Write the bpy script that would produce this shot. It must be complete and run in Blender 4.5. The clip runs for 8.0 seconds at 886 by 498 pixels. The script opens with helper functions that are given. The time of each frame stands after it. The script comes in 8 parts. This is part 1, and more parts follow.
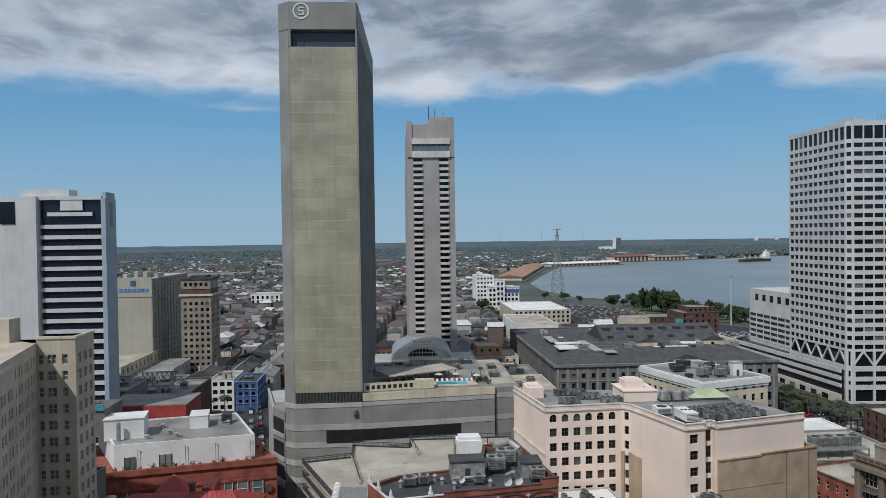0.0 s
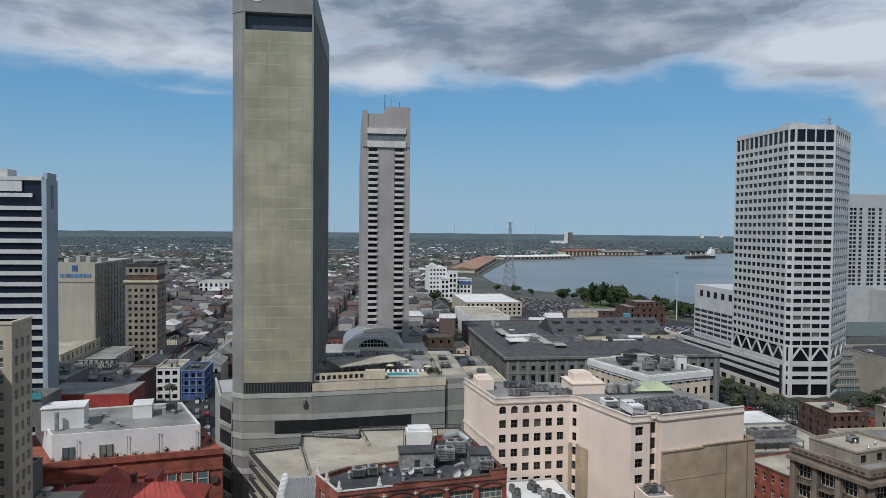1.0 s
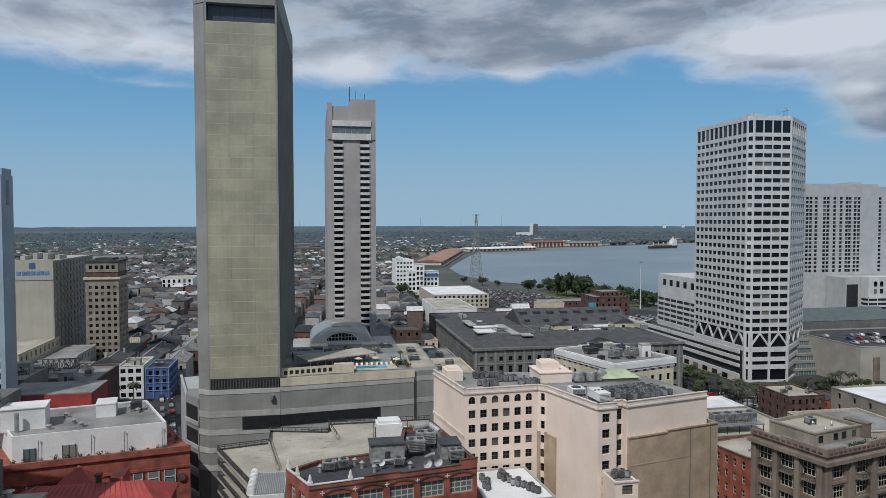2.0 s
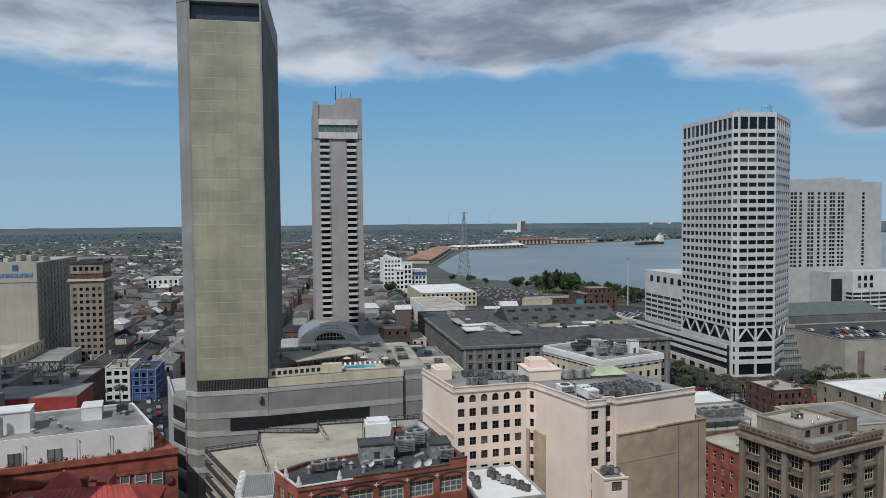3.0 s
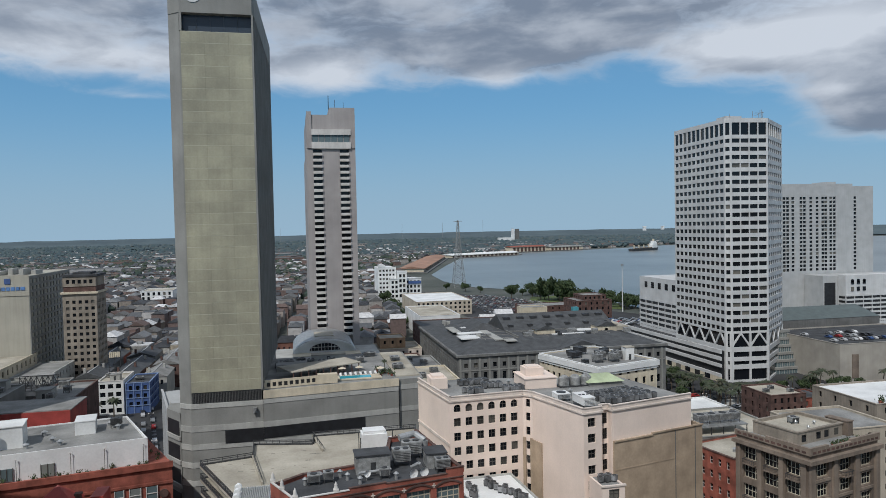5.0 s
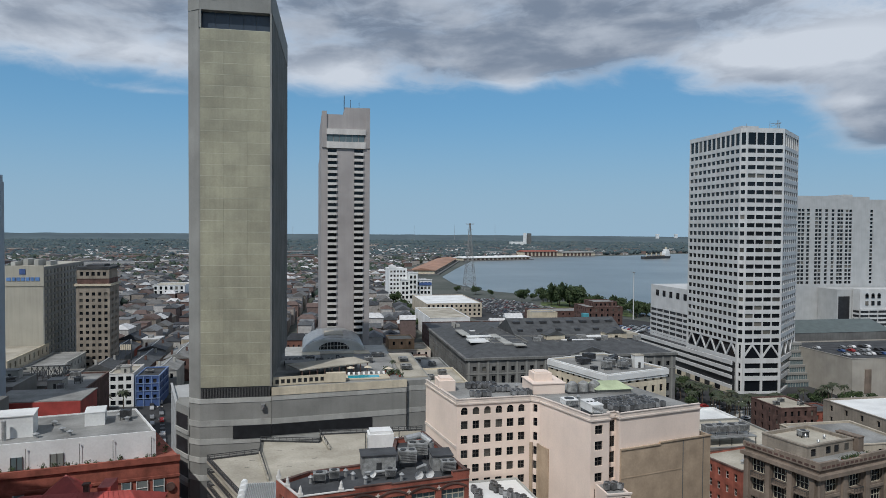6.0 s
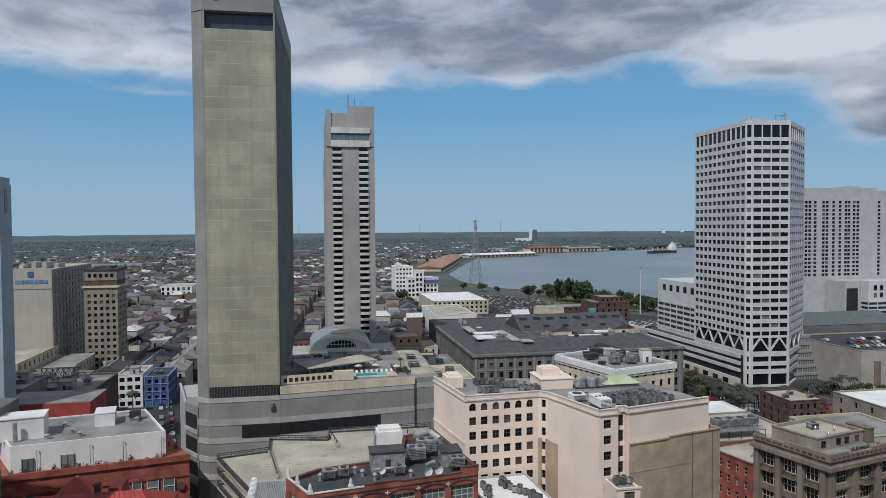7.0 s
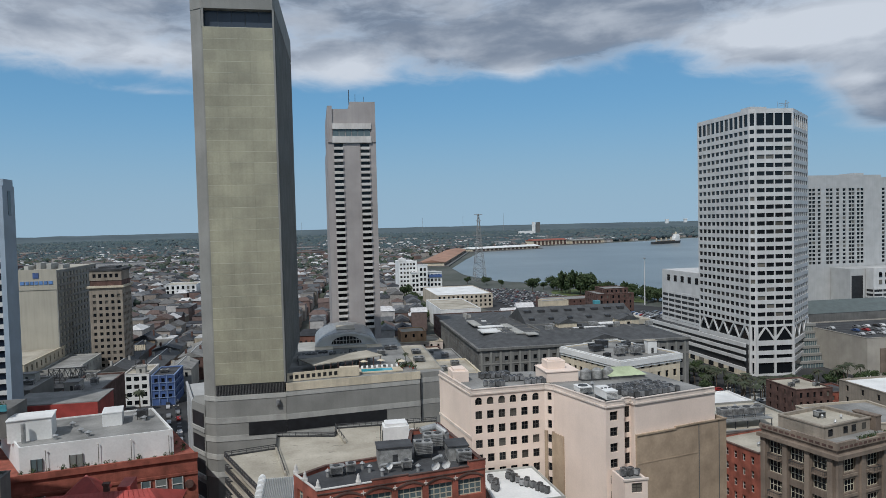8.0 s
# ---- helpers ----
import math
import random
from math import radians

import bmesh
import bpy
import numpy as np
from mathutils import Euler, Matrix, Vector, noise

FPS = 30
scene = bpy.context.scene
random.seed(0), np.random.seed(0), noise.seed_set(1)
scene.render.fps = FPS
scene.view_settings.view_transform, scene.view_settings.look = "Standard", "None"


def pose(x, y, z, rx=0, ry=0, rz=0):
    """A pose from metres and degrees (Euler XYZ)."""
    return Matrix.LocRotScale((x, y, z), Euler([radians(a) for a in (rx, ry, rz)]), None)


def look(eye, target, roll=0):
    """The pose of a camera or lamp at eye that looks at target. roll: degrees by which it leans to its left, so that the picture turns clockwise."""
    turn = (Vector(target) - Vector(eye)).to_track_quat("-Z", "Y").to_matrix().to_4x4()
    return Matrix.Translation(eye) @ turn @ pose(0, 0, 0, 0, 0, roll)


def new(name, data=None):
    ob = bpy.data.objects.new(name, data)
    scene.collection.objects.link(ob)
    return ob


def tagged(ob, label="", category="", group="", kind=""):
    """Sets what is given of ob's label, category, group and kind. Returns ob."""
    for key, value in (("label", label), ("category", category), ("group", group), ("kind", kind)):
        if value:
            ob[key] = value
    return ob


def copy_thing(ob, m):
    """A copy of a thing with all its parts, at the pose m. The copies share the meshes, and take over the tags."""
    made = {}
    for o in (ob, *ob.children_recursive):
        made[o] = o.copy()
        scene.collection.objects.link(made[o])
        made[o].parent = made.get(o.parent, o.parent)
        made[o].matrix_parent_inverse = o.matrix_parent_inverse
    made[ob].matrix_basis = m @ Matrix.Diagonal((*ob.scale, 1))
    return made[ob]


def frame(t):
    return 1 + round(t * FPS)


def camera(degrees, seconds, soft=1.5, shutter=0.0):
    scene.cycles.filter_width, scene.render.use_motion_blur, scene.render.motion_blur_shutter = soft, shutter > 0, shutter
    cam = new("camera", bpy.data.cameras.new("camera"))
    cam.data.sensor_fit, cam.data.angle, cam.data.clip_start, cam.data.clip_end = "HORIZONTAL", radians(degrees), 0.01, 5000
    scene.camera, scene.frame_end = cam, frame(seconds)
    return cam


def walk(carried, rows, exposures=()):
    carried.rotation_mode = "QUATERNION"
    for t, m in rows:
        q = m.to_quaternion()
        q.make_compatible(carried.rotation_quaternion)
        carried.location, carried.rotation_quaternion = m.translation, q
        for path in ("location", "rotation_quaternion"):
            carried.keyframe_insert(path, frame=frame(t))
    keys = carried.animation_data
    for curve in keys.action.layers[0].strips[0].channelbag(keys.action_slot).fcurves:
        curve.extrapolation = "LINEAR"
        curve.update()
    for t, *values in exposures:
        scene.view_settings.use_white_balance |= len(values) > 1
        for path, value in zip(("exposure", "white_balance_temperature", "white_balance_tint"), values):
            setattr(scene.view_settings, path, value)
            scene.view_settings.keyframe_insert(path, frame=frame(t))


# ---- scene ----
cam = camera(64.71, 8.0, soft=0.8)
PATH = [
    (0.0, pose(0.19, -0.64, 79.97, 89.036, 0.786, -3.943)),
    (0.5, pose(-0.03, -0.49, 79.83, 88.488, -0.157, -6.973)),
    (1.0, pose(0.12, -0.22, 79.98, 88.305, -0.546, -7.727)),
    (1.5, pose(-0.21, -0.47, 79.82, 88.213, 0.179, -7.017)),
    (1.7, pose(-0.21, -0.47, 79.82, 87.905, -0.471, -9.333)),
    (3.0, pose(-0.09, -0.03, 79.95, 87.554, 0.516, -11.523)),
    (3.5, pose(0.15, 0.10, 79.95, 87.667, 0.993, -11.506)),
    (4.0, pose(0.00, 0.00, 80.00, 88.432, 1.560, -11.378)),
    (4.5, pose(-0.07, 0.05, 80.02, 88.301, 1.137, -11.751)),
    (4.7, pose(-0.07, 0.05, 80.02, 88.249, 1.337, -11.875)),
    (5.8, pose(-0.12, -0.03, 80.04, 88.352, -0.462, -11.834)),
    (6.0, pose(-0.12, -0.03, 80.04, 88.431, -0.414, -11.025)),
    (6.5, pose(-0.15, 0.07, 79.93, 88.327, -0.266, -11.131)),
    (7.0, pose(-0.18, -0.01, 79.84, 88.230, 0.394, -10.582)),
    (7.5, pose(-0.10, 0.04, 80.00, 87.998, 0.131, -10.993)),
    (8.0, pose(-0.15, 0.08, 79.92, 87.758, 1.381, -10.340)),
]
walk(cam, PATH, exposures=[(0.0, -0.12, 6080, 10), (8.0, -0.12, 6080, 10)])

# ---- world, sun ----
SUN_TO = Vector((-0.385, -0.51, 0.77)).normalized()
world = bpy.data.worlds.new("world")
scene.world = world
world.use_nodes = True
WN, WL = world.node_tree.nodes, world.node_tree.links
WN.clear()


def wmath(op, a, b=None, c=None, clamp=False):
    n = WN.new("ShaderNodeMath")
    n.operation, n.use_clamp = op, clamp
    for i, v in enumerate((a, b, c)):
        if v is None:
            continue
        if isinstance(v, (int, float)):
            n.inputs[i].default_value = v
        else:
            WL.new(v, n.inputs[i])
    return n.outputs[0]


def wsmooth(v, lo, hi, a=0.0, b=1.0):
    n = WN.new("ShaderNodeMapRange")
    n.interpolation_type = "SMOOTHSTEP"
    WL.new(v, n.inputs["Value"])
    for k, x in (("From Min", lo), ("From Max", hi), ("To Min", a), ("To Max", b)):
        n.inputs[k].default_value = x
    return n.outputs[0]


def wmix(f, a, b):
    n = WN.new("ShaderNodeMix")
    n.data_type = "RGBA"
    if isinstance(f, (int, float)):
        n.inputs[0].default_value = f
    else:
        WL.new(f, n.inputs[0])
    for i, v in ((6, a), (7, b)):
        if isinstance(v, tuple):
            n.inputs[i].default_value = (*v, 1)
        else:
            WL.new(v, n.inputs[i])
    return n.outputs[2]


def wnoise(vec, scale, detail, rough=0.55, distort=0.0):
    n = WN.new("ShaderNodeTexNoise")
    WL.new(vec, n.inputs["Vector"])
    n.inputs["Scale"].default_value, n.inputs["Detail"].default_value = scale, detail
    n.inputs["Roughness"].default_value, n.inputs["Distortion"].default_value = rough, distort
    return n.outputs["Fac"]


def build_sky():
    tc = WN.new("ShaderNodeTexCoord")
    sep = WN.new("ShaderNodeSeparateXYZ")
    WL.new(tc.outputs["Generated"], sep.inputs[0])
    x, y, z = sep.outputs
    # bearing and height in degrees
    bearing = wmath("MULTIPLY", wmath("ARCTAN2", x, y), 57.2958)
    height = wmath("MULTIPLY", wmath("ARCSINE", z), 57.2958)
    comb = WN.new("ShaderNodeCombineXYZ")
    WL.new(wmath("MULTIPLY", bearing, 0.045), comb.inputs[0])
    WL.new(wmath("MULTIPLY", height, 0.12), comb.inputs[1])
    big = wnoise(comb.outputs[0], 1.3, 7, 0.52, 0.35)
    fine = wnoise(comb.outputs[0], 5.0, 6, 0.6, 0.5)
    field = wmath("ADD", wmath("MULTIPLY", wmath("SUBTRACT", big, 0.5), 1.5), wmath("MULTIPLY", wmath("SUBTRACT", fine, 0.5), 0.95))

    def bank(b0, h0, rb, rh, gain):
        u = wmath("DIVIDE", wmath("SUBTRACT", bearing, b0), rb)
        v = wmath("DIVIDE", wmath("SUBTRACT", height, h0), rh)
        d = wmath("ADD", wmath("MULTIPLY", u, u), wmath("MULTIPLY", v, v))
        return wmath("MULTIPLY", wmath("POWER", 2.718, wmath("MULTIPLY", d, -1.0)), gain)

    cover = wmath("ADD", field, wsmooth(height, 8.0, 14.0, -0.72, 0.52))
    for b in CLOUD_BANKS:
        cover = wmath("ADD", cover, bank(*b))
    thick = wsmooth(cover, -0.24, 0.66)
    deep = wsmooth(cover, 0.12, 0.7)
    puff = wnoise(comb.outputs[0], 3.0, 5, 0.55, 0.2)
    for b in DARK_BANKS:
        deep = wmath("ADD", deep, bank(*b), clamp=True)
    deep = wmath("MULTIPLY", deep, wsmooth(puff, 0.30, 0.62, 0.45, 1.0))
    for b in BRIGHT_BANKS:
        deep = wmath("SUBTRACT", deep, bank(*b), clamp=True)
    sky = WN.new("ShaderNodeTexSky")
    sky.sky_type, sky.sun_disc = "NISHITA", False
    sky.sun_elevation = math.asin(SUN_TO.z)
    sky.sun_rotation = math.atan2(SUN_TO.x, SUN_TO.y)
    sky.air_density, sky.dust_density, sky.ozone_density = 1.0, 0.6, 2.5
    cloud = wmix(deep, CLOUD_WHITE, CLOUD_GREY)
    tintn = WN.new("ShaderNodeMix")
    tintn.data_type, tintn.blend_type = "RGBA", "MULTIPLY"
    tintn.inputs[0].default_value = 1.0
    WL.new(sky.outputs[0], tintn.inputs[6])
    tintn.inputs[7].default_value = (*SKY_TINT, 1)
    upper = wmix(wsmooth(height, 4.0, 30.0, 0.75, 0.0), tintn.outputs[2], UPPER)
    haze = wmix(wsmooth(height, -1.0, 11.0, 1.0, 0.0), upper, HAZE)
    out = wmix(thick, haze, cloud)
    bg = WN.new("ShaderNodeBackground")
    bg.inputs["Strength"].default_value = SKY_STRENGTH
    WL.new(out, bg.inputs["Color"])
    wo = WN.new("ShaderNodeOutputWorld")
    WL.new(bg.outputs[0], wo.inputs[0])


SKY_STRENGTH = 0.080
SKY_TINT, HAZE, UPPER = (0.66, 0.97, 1.1), (4.3, 6.1, 7.4), (2.3, 5.0, 7.7)
CLOUD_WHITE, CLOUD_GREY = (8.3, 8.7, 9.2), (2.7, 3.25, 4.1)
# bearing, height, half width, half height, gain
CLOUD_BANKS = [(16, 14.5, 9, 2.6, 0.35), (38.5, 12.4, 7, 1.7, 0.95), (44.5, 8.2, 5.5, 3.0, 1.9), (3, 12.2, 4, 1.3, 0.45), (17, 11.6, 2.0, 1.0, 0.35), (27, 12.2, 3.5, 1.4, -0.55), (-14, 12.6, 9, 1.4, 0.3), (-12, 10.2, 4, 0.4, 0.45)]
DARK_BANKS = [(18, 13.8, 12, 2.4, 0.62), (43, 8.0, 6, 2.4, 0.7), (-8, 17.0, 9, 1.6, 0.3)]
BRIGHT_BANKS = [(42, 14.2, 6, 2.0, 0.4), (38, 13.0, 8, 1.5, 1.1), (3, 12.2, 4, 1.2, 0.9), (-14, 13.0, 9, 1.1, 0.6), (45, 17.5, 7, 2.2, 0.8), (17, 11.6, 3, 1.0, 0.6), (41.5, 9.2, 2.2, 0.5, 0.45), (-20, 17, 5, 2, 0.4)]
build_sky()

sun = new("sun", bpy.data.lights.new("sun", "SUN"))
sun.data.energy, sun.data.angle, sun.data.color = 3.0, radians(0.6), (1.0, 0.94, 0.85)
sun.matrix_world = look(SUN_TO * 100, (0, 0, 0))

# ---- materials ----
def mat(name, color, rough=0.8, var=0.18, scale=0.25, fine=6.0, metal=0.0, bump=0.15, tint=None, streak=0.0, piece=0.0, spec=0.5):
    """A weathered surface: broad stains, fine grain, optional vertical streaks and a shift from piece to piece."""
    m = bpy.data.materials.new(name)
    m.use_nodes = True
    n, l = m.node_tree.nodes, m.node_tree.links
    b = n["Principled BSDF"]
    b.inputs["Roughness"].default_value, b.inputs["Metallic"].default_value = rough, metal
    b.inputs["Specular IOR Level"].default_value = spec
    geo = n.new("ShaderNodeNewGeometry")
    big, small = n.new("ShaderNodeTexNoise"), n.new("ShaderNodeTexNoise")
    big.inputs["Scale"].default_value, big.inputs["Detail"].default_value = scale, 6
    small.inputs["Scale"].default_value, small.inputs["Detail"].default_value = fine, 3
    for t in (big, small):
        l.new(geo.outputs["Position"], t.inputs["Vector"])
    mix = n.new("ShaderNodeMix")
    mix.data_type = "RGBA"
    tint = tint or tuple(c * (1 - 2.2 * var) for c in color)
    light = tuple(min(1, c * (1 + var)) for c in color)
    ramp = n.new("ShaderNodeMapRange")
    ramp.inputs["From Min"].default_value, ramp.inputs["From Max"].default_value = 0.3, 0.68
    l.new(big.outputs["Fac"], ramp.inputs["Value"])
    mix.inputs[6].default_value, mix.inputs[7].default_value = (*light, 1), (*tint, 1)
    l.new(ramp.outputs[0], mix.inputs[0])
    hsv = n.new("ShaderNodeHueSaturation")
    l.new(mix.outputs[2], hsv.inputs["Color"])
    val = n.new("ShaderNodeMapRange")
    val.inputs["From Min"].default_value, val.inputs["From Max"].default_value = 0.25, 0.75
    val.inputs["To Min"].default_value, val.inputs["To Max"].default_value = 1 - var * 0.7, 1 + var * 0.7
    l.new(small.outputs["Fac"], val.inputs["Value"])
    last = val.outputs[0]
    if streak:
        mp = n.new("ShaderNodeMapping")
        mp.inputs["Scale"].default_value = (1.2, 1.2, 0.05)
        l.new(geo.outputs["Position"], mp.inputs["Vector"])
        st = n.new("ShaderNodeTexNoise")
        st.inputs["Scale"].default_value, st.inputs["Detail"].default_value = 0.9, 5
        l.new(mp.outputs[0], st.inputs["Vector"])
        sr = n.new("ShaderNodeMapRange")
        sr.inputs["From Min"].default_value, sr.inputs["From Max"].default_value = 0.42, 0.75
        sr.inputs["To Min"].default_value, sr.inputs["To Max"].default_value = 1.0, 1.0 - streak
        l.new(st.outputs["Fac"], sr.inputs["Value"])
        mu = n.new("ShaderNodeMath")
        mu.operation = "MULTIPLY"
        l.new(last, mu.inputs[0])
        l.new(sr.outputs[0], mu.inputs[1])
        last = mu.outputs[0]
    if piece:
        oi = n.new("ShaderNodeObjectInfo")
        pr = n.new("ShaderNodeMapRange")
        pr.inputs["To Min"].default_value, pr.inputs["To Max"].default_value = 1 - piece, 1 + piece
        l.new(oi.outputs["Random"], pr.inputs["Value"])
        mu = n.new("ShaderNodeMath")
        mu.operation = "MULTIPLY"
        l.new(last, mu.inputs[0])
        l.new(pr.outputs[0], mu.inputs[1])
        last = mu.outputs[0]
    l.new(last, hsv.inputs["Value"])
    l.new(hsv.outputs[0], b.inputs["Base Color"])
    if bump:
        bp = n.new("ShaderNodeBump")
        bp.inputs["Strength"].default_value, bp.inputs["Distance"].default_value = bump, 0.1
        l.new(small.outputs["Fac"], bp.inputs["Height"])
        l.new(bp.outputs[0], b.inputs["Normal"])
    return m


def island_mat(name, colors, rough=0.85, spread=0.2):
    """Colours that change from one closed piece to the next."""
    m = bpy.data.materials.new(name)
    m.use_nodes = True
    n, l = m.node_tree.nodes, m.node_tree.links
    b = n["Principled BSDF"]
    b.inputs["Roughness"].default_value = rough
    geo = n.new("ShaderNodeNewGeometry")
    cr = n.new("ShaderNodeValToRGB")
    cr.color_ramp.interpolation = "CONSTANT"
    e = cr.color_ramp.elements
    while len(e) < len(colors):
        e.new(0.5)
    for i, c in enumerate(colors):
        e[i].position, e[i].color = i / len(colors), (*c, 1)
    l.new(geo.outputs["Random Per Island"], cr.inputs[0])
    t = n.new("ShaderNodeTexNoise")
    t.inputs["Scale"].default_value, t.inputs["Detail"].default_value = 0.5, 6
    l.new(geo.outputs["Position"], t.inputs["Vector"])
    mr = n.new("ShaderNodeMapRange")
    mr.inputs["From Min"].default_value, mr.inputs["From Max"].default_value = 0.3, 0.7
    mr.inputs["To Min"].default_value, mr.inputs["To Max"].default_value = 1 - spread, 1 + spread
    l.new(t.outputs["Fac"], mr.inputs["Value"])
    hsv = n.new("ShaderNodeHueSaturation")
    l.new(cr.outputs[0], hsv.inputs["Color"])
    l.new(mr.outputs[0], hsv.inputs["Value"])
    l.new(hsv.outputs[0], b.inputs["Base Color"])
    return m


def glass_mat(name, color, rough=0.12, blind=0.35, blind_color=(0.35, 0.33, 0.28), share=0.25):
    """Dark window glass; in some rooms pale blinds hang close behind it."""
    m = bpy.data.materials.new(name)
    m.use_nodes = True
    n, l = m.node_tree.nodes, m.node_tree.links
    b = n["Principled BSDF"]
    b.inputs["Roughness"].default_value, b.inputs["Specular IOR Level"].default_value = rough, 0.35
    oi = n.new("ShaderNodeObjectInfo")
    gt = n.new("ShaderNodeMapRange")
    gt.inputs["From Min"].default_value, gt.inputs["From Max"].default_value = 1 - share, 1
    gt.inputs["To Max"].default_value = blind
    l.new(oi.outputs["Random"], gt.inputs["Value"])
    mix = n.new("ShaderNodeMix")
    mix.data_type = "RGBA"
    mix.inputs[6].default_value, mix.inputs[7].default_value = (*color, 1), (*blind_color, 1)
    l.new(gt.outputs[0], mix.inputs[0])
    l.new(mix.outputs[2], b.inputs["Base Color"])
    return m


M_ASPHALT = mat("asphalt", (0.04, 0.041, 0.043), 0.9, 0.25, 0.05, 2.0)
M_GROUND = mat("town_ground", (0.085, 0.09, 0.08), 0.95, 0.3, 0.012, 0.3, tint=(0.05, 0.06, 0.05))
M_OLIVE = mat("olive_panel", (0.36, 0.345, 0.25), 0.8, 0.13, 0.14, 2.0, streak=0.12, piece=0.075, tint=(0.27, 0.26, 0.195))
M_GREYCON = mat("grey_concrete", (0.262, 0.262, 0.245), 0.8, 0.09, 0.12, 3.0, streak=0.07)
M_PANELJOINT = mat("pale_panel_joint", (0.52, 0.51, 0.40), 0.8, 0.1, 0.2, 3.0)
M_CONDENSER = mat("dark_condenser_grey", (0.19, 0.195, 0.20), 0.55, 0.25, 0.9, 5.0, piece=0.55)
M_STORE = mat("pale_store_render", (0.38, 0.355, 0.31), 0.85, 0.08, 0.15, 3.0, streak=0.06)
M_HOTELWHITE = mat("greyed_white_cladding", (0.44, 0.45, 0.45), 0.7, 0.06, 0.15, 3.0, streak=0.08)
M_GREYLIGHT = mat("light_grey_concrete", (0.42, 0.42, 0.395), 0.8, 0.1, 0.2, 3.0, streak=0.12)
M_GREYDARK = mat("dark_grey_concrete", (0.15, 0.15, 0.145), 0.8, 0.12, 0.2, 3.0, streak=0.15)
# black of real louvres, also painted into openings as their shade
M_LOUVRESHADE = mat("dark_louvre_and_shade", (0.02, 0.021, 0.024), 0.5, 0.2, 0.5, 4.0)
M_STEELGLASS = glass_mat("blue_grey_glass", (0.05, 0.065, 0.085), 0.12, 0.2)
M_GLASS = glass_mat("dark_glass", (0.008, 0.010, 0.013), 0.1, 0.45, share=0.18)
M_NAVYGLASS = glass_mat("navy_ribbon_glass", (0.012, 0.018, 0.032), 0.06, 0.0)
M_PALEGLASS = glass_mat("pale_blue_glass", (0.12, 0.16, 0.17), 0.15, 0.5)
M_TOWERGREY = mat("warm_grey_concrete", (0.37, 0.345, 0.335), 0.8, 0.08, 0.1, 3.0, streak=0.08)
M_TOWERPALE = mat("pale_band_concrete", (0.62, 0.60, 0.57), 0.8, 0.08, 0.2, 3.0, streak=0.1)
M_WHITE = mat("white_cladding", (0.60, 0.605, 0.60), 0.6, 0.06, 0.15, 3.0, streak=0.08)
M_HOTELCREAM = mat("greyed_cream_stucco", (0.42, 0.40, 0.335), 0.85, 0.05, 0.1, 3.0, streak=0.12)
M_CREAM = mat("cream_stucco", (0.62, 0.55, 0.42), 0.85, 0.1, 0.2, 3.0, streak=0.15)
M_PINK = mat("pale_pink_stucco", (0.82, 0.69, 0.60), 0.85, 0.05, 0.12, 3.0, streak=0.025)
M_PINKTRIM = mat("pink_cornice", (0.68, 0.60, 0.535), 0.8, 0.08, 0.3, 3.0)
M_BARE = mat("bare_brown_render", (0.43, 0.335, 0.24), 0.9, 0.12, 0.22, 2.0, streak=0.06)
M_BEIGE = mat("beige_masonry", (0.52, 0.46, 0.37), 0.85, 0.1, 0.15, 3.0, streak=0.18)
M_TAN = mat("tan_masonry", (0.21, 0.165, 0.13), 0.85, 0.16, 0.25, 3.0, streak=0.4)
M_BRICK = mat("red_brick", (0.325, 0.10, 0.068), 0.9, 0.2, 0.4, 8.0, streak=0.15)
M_BRICKDARK = mat("dark_brick", (0.125, 0.072, 0.06), 0.9, 0.22, 0.4, 8.0, streak=0.2)
M_REDPAINT = mat("red_painted_metal", (0.36, 0.06, 0.05), 0.55, 0.15, 0.3, 4.0)
M_BLUE = mat("blue_painted_front", (0.065, 0.12, 0.30), 0.7, 0.12, 0.3, 4.0)
M_ROOFGREY = mat("grey_roof_felt", (0.26, 0.26, 0.25), 0.9, 0.2, 0.12, 2.0)
M_ROOFDARK = mat("dark_roof_felt", (0.06, 0.063, 0.068), 0.9, 0.25, 0.2, 2.0)
M_ROOFPALE = mat("pale_roof_deck", (0.42, 0.39, 0.325), 0.9, 0.18, 0.1, 2.0, tint=(0.27, 0.245, 0.195))
M_ROOFWHITE = mat("white_roof_coating", (0.75, 0.76, 0.75), 0.7, 0.08, 0.12, 2.0)
M_SLATE = mat("slate_roof", (0.075, 0.079, 0.083), 0.75, 0.17, 0.35, 3.0, streak=0.0)
M_METAL = mat("galvanised_metal", (0.42, 0.43, 0.43), 0.45, 0.15, 0.8, 4.0, metal=0.5)
M_METALDARK = mat("dark_metal", (0.045, 0.047, 0.05), 0.5, 0.2, 0.8, 4.0)
M_MACHINE = mat("weathered_machine_grey", (0.28, 0.285, 0.28), 0.6, 0.25, 0.9, 5.0)
M_FRAME = mat("pale_window_frame", (0.52, 0.48, 0.38), 0.6, 0.1, 0.6, 4.0)
M_FRAMEDARK = mat("dark_window_frame", (0.06, 0.055, 0.05), 0.6, 0.1, 0.6, 4.0)
M_GREENCOPPER = mat("pale_green_roof", (0.45, 0.52, 0.33), 0.7, 0.1, 0.4, 3.0)
M_TEAL = mat("teal_paint", (0.08, 0.32, 0.38), 0.6, 0.15, 0.4, 3.0)
M_POOL = mat("pool_water", (0.05, 0.42, 0.52), 0.08, 0.1, 0.4, 2.0)
M_GRASS = mat("grass", (0.11, 0.15, 0.045), 0.95, 0.25, 0.05, 1.0)
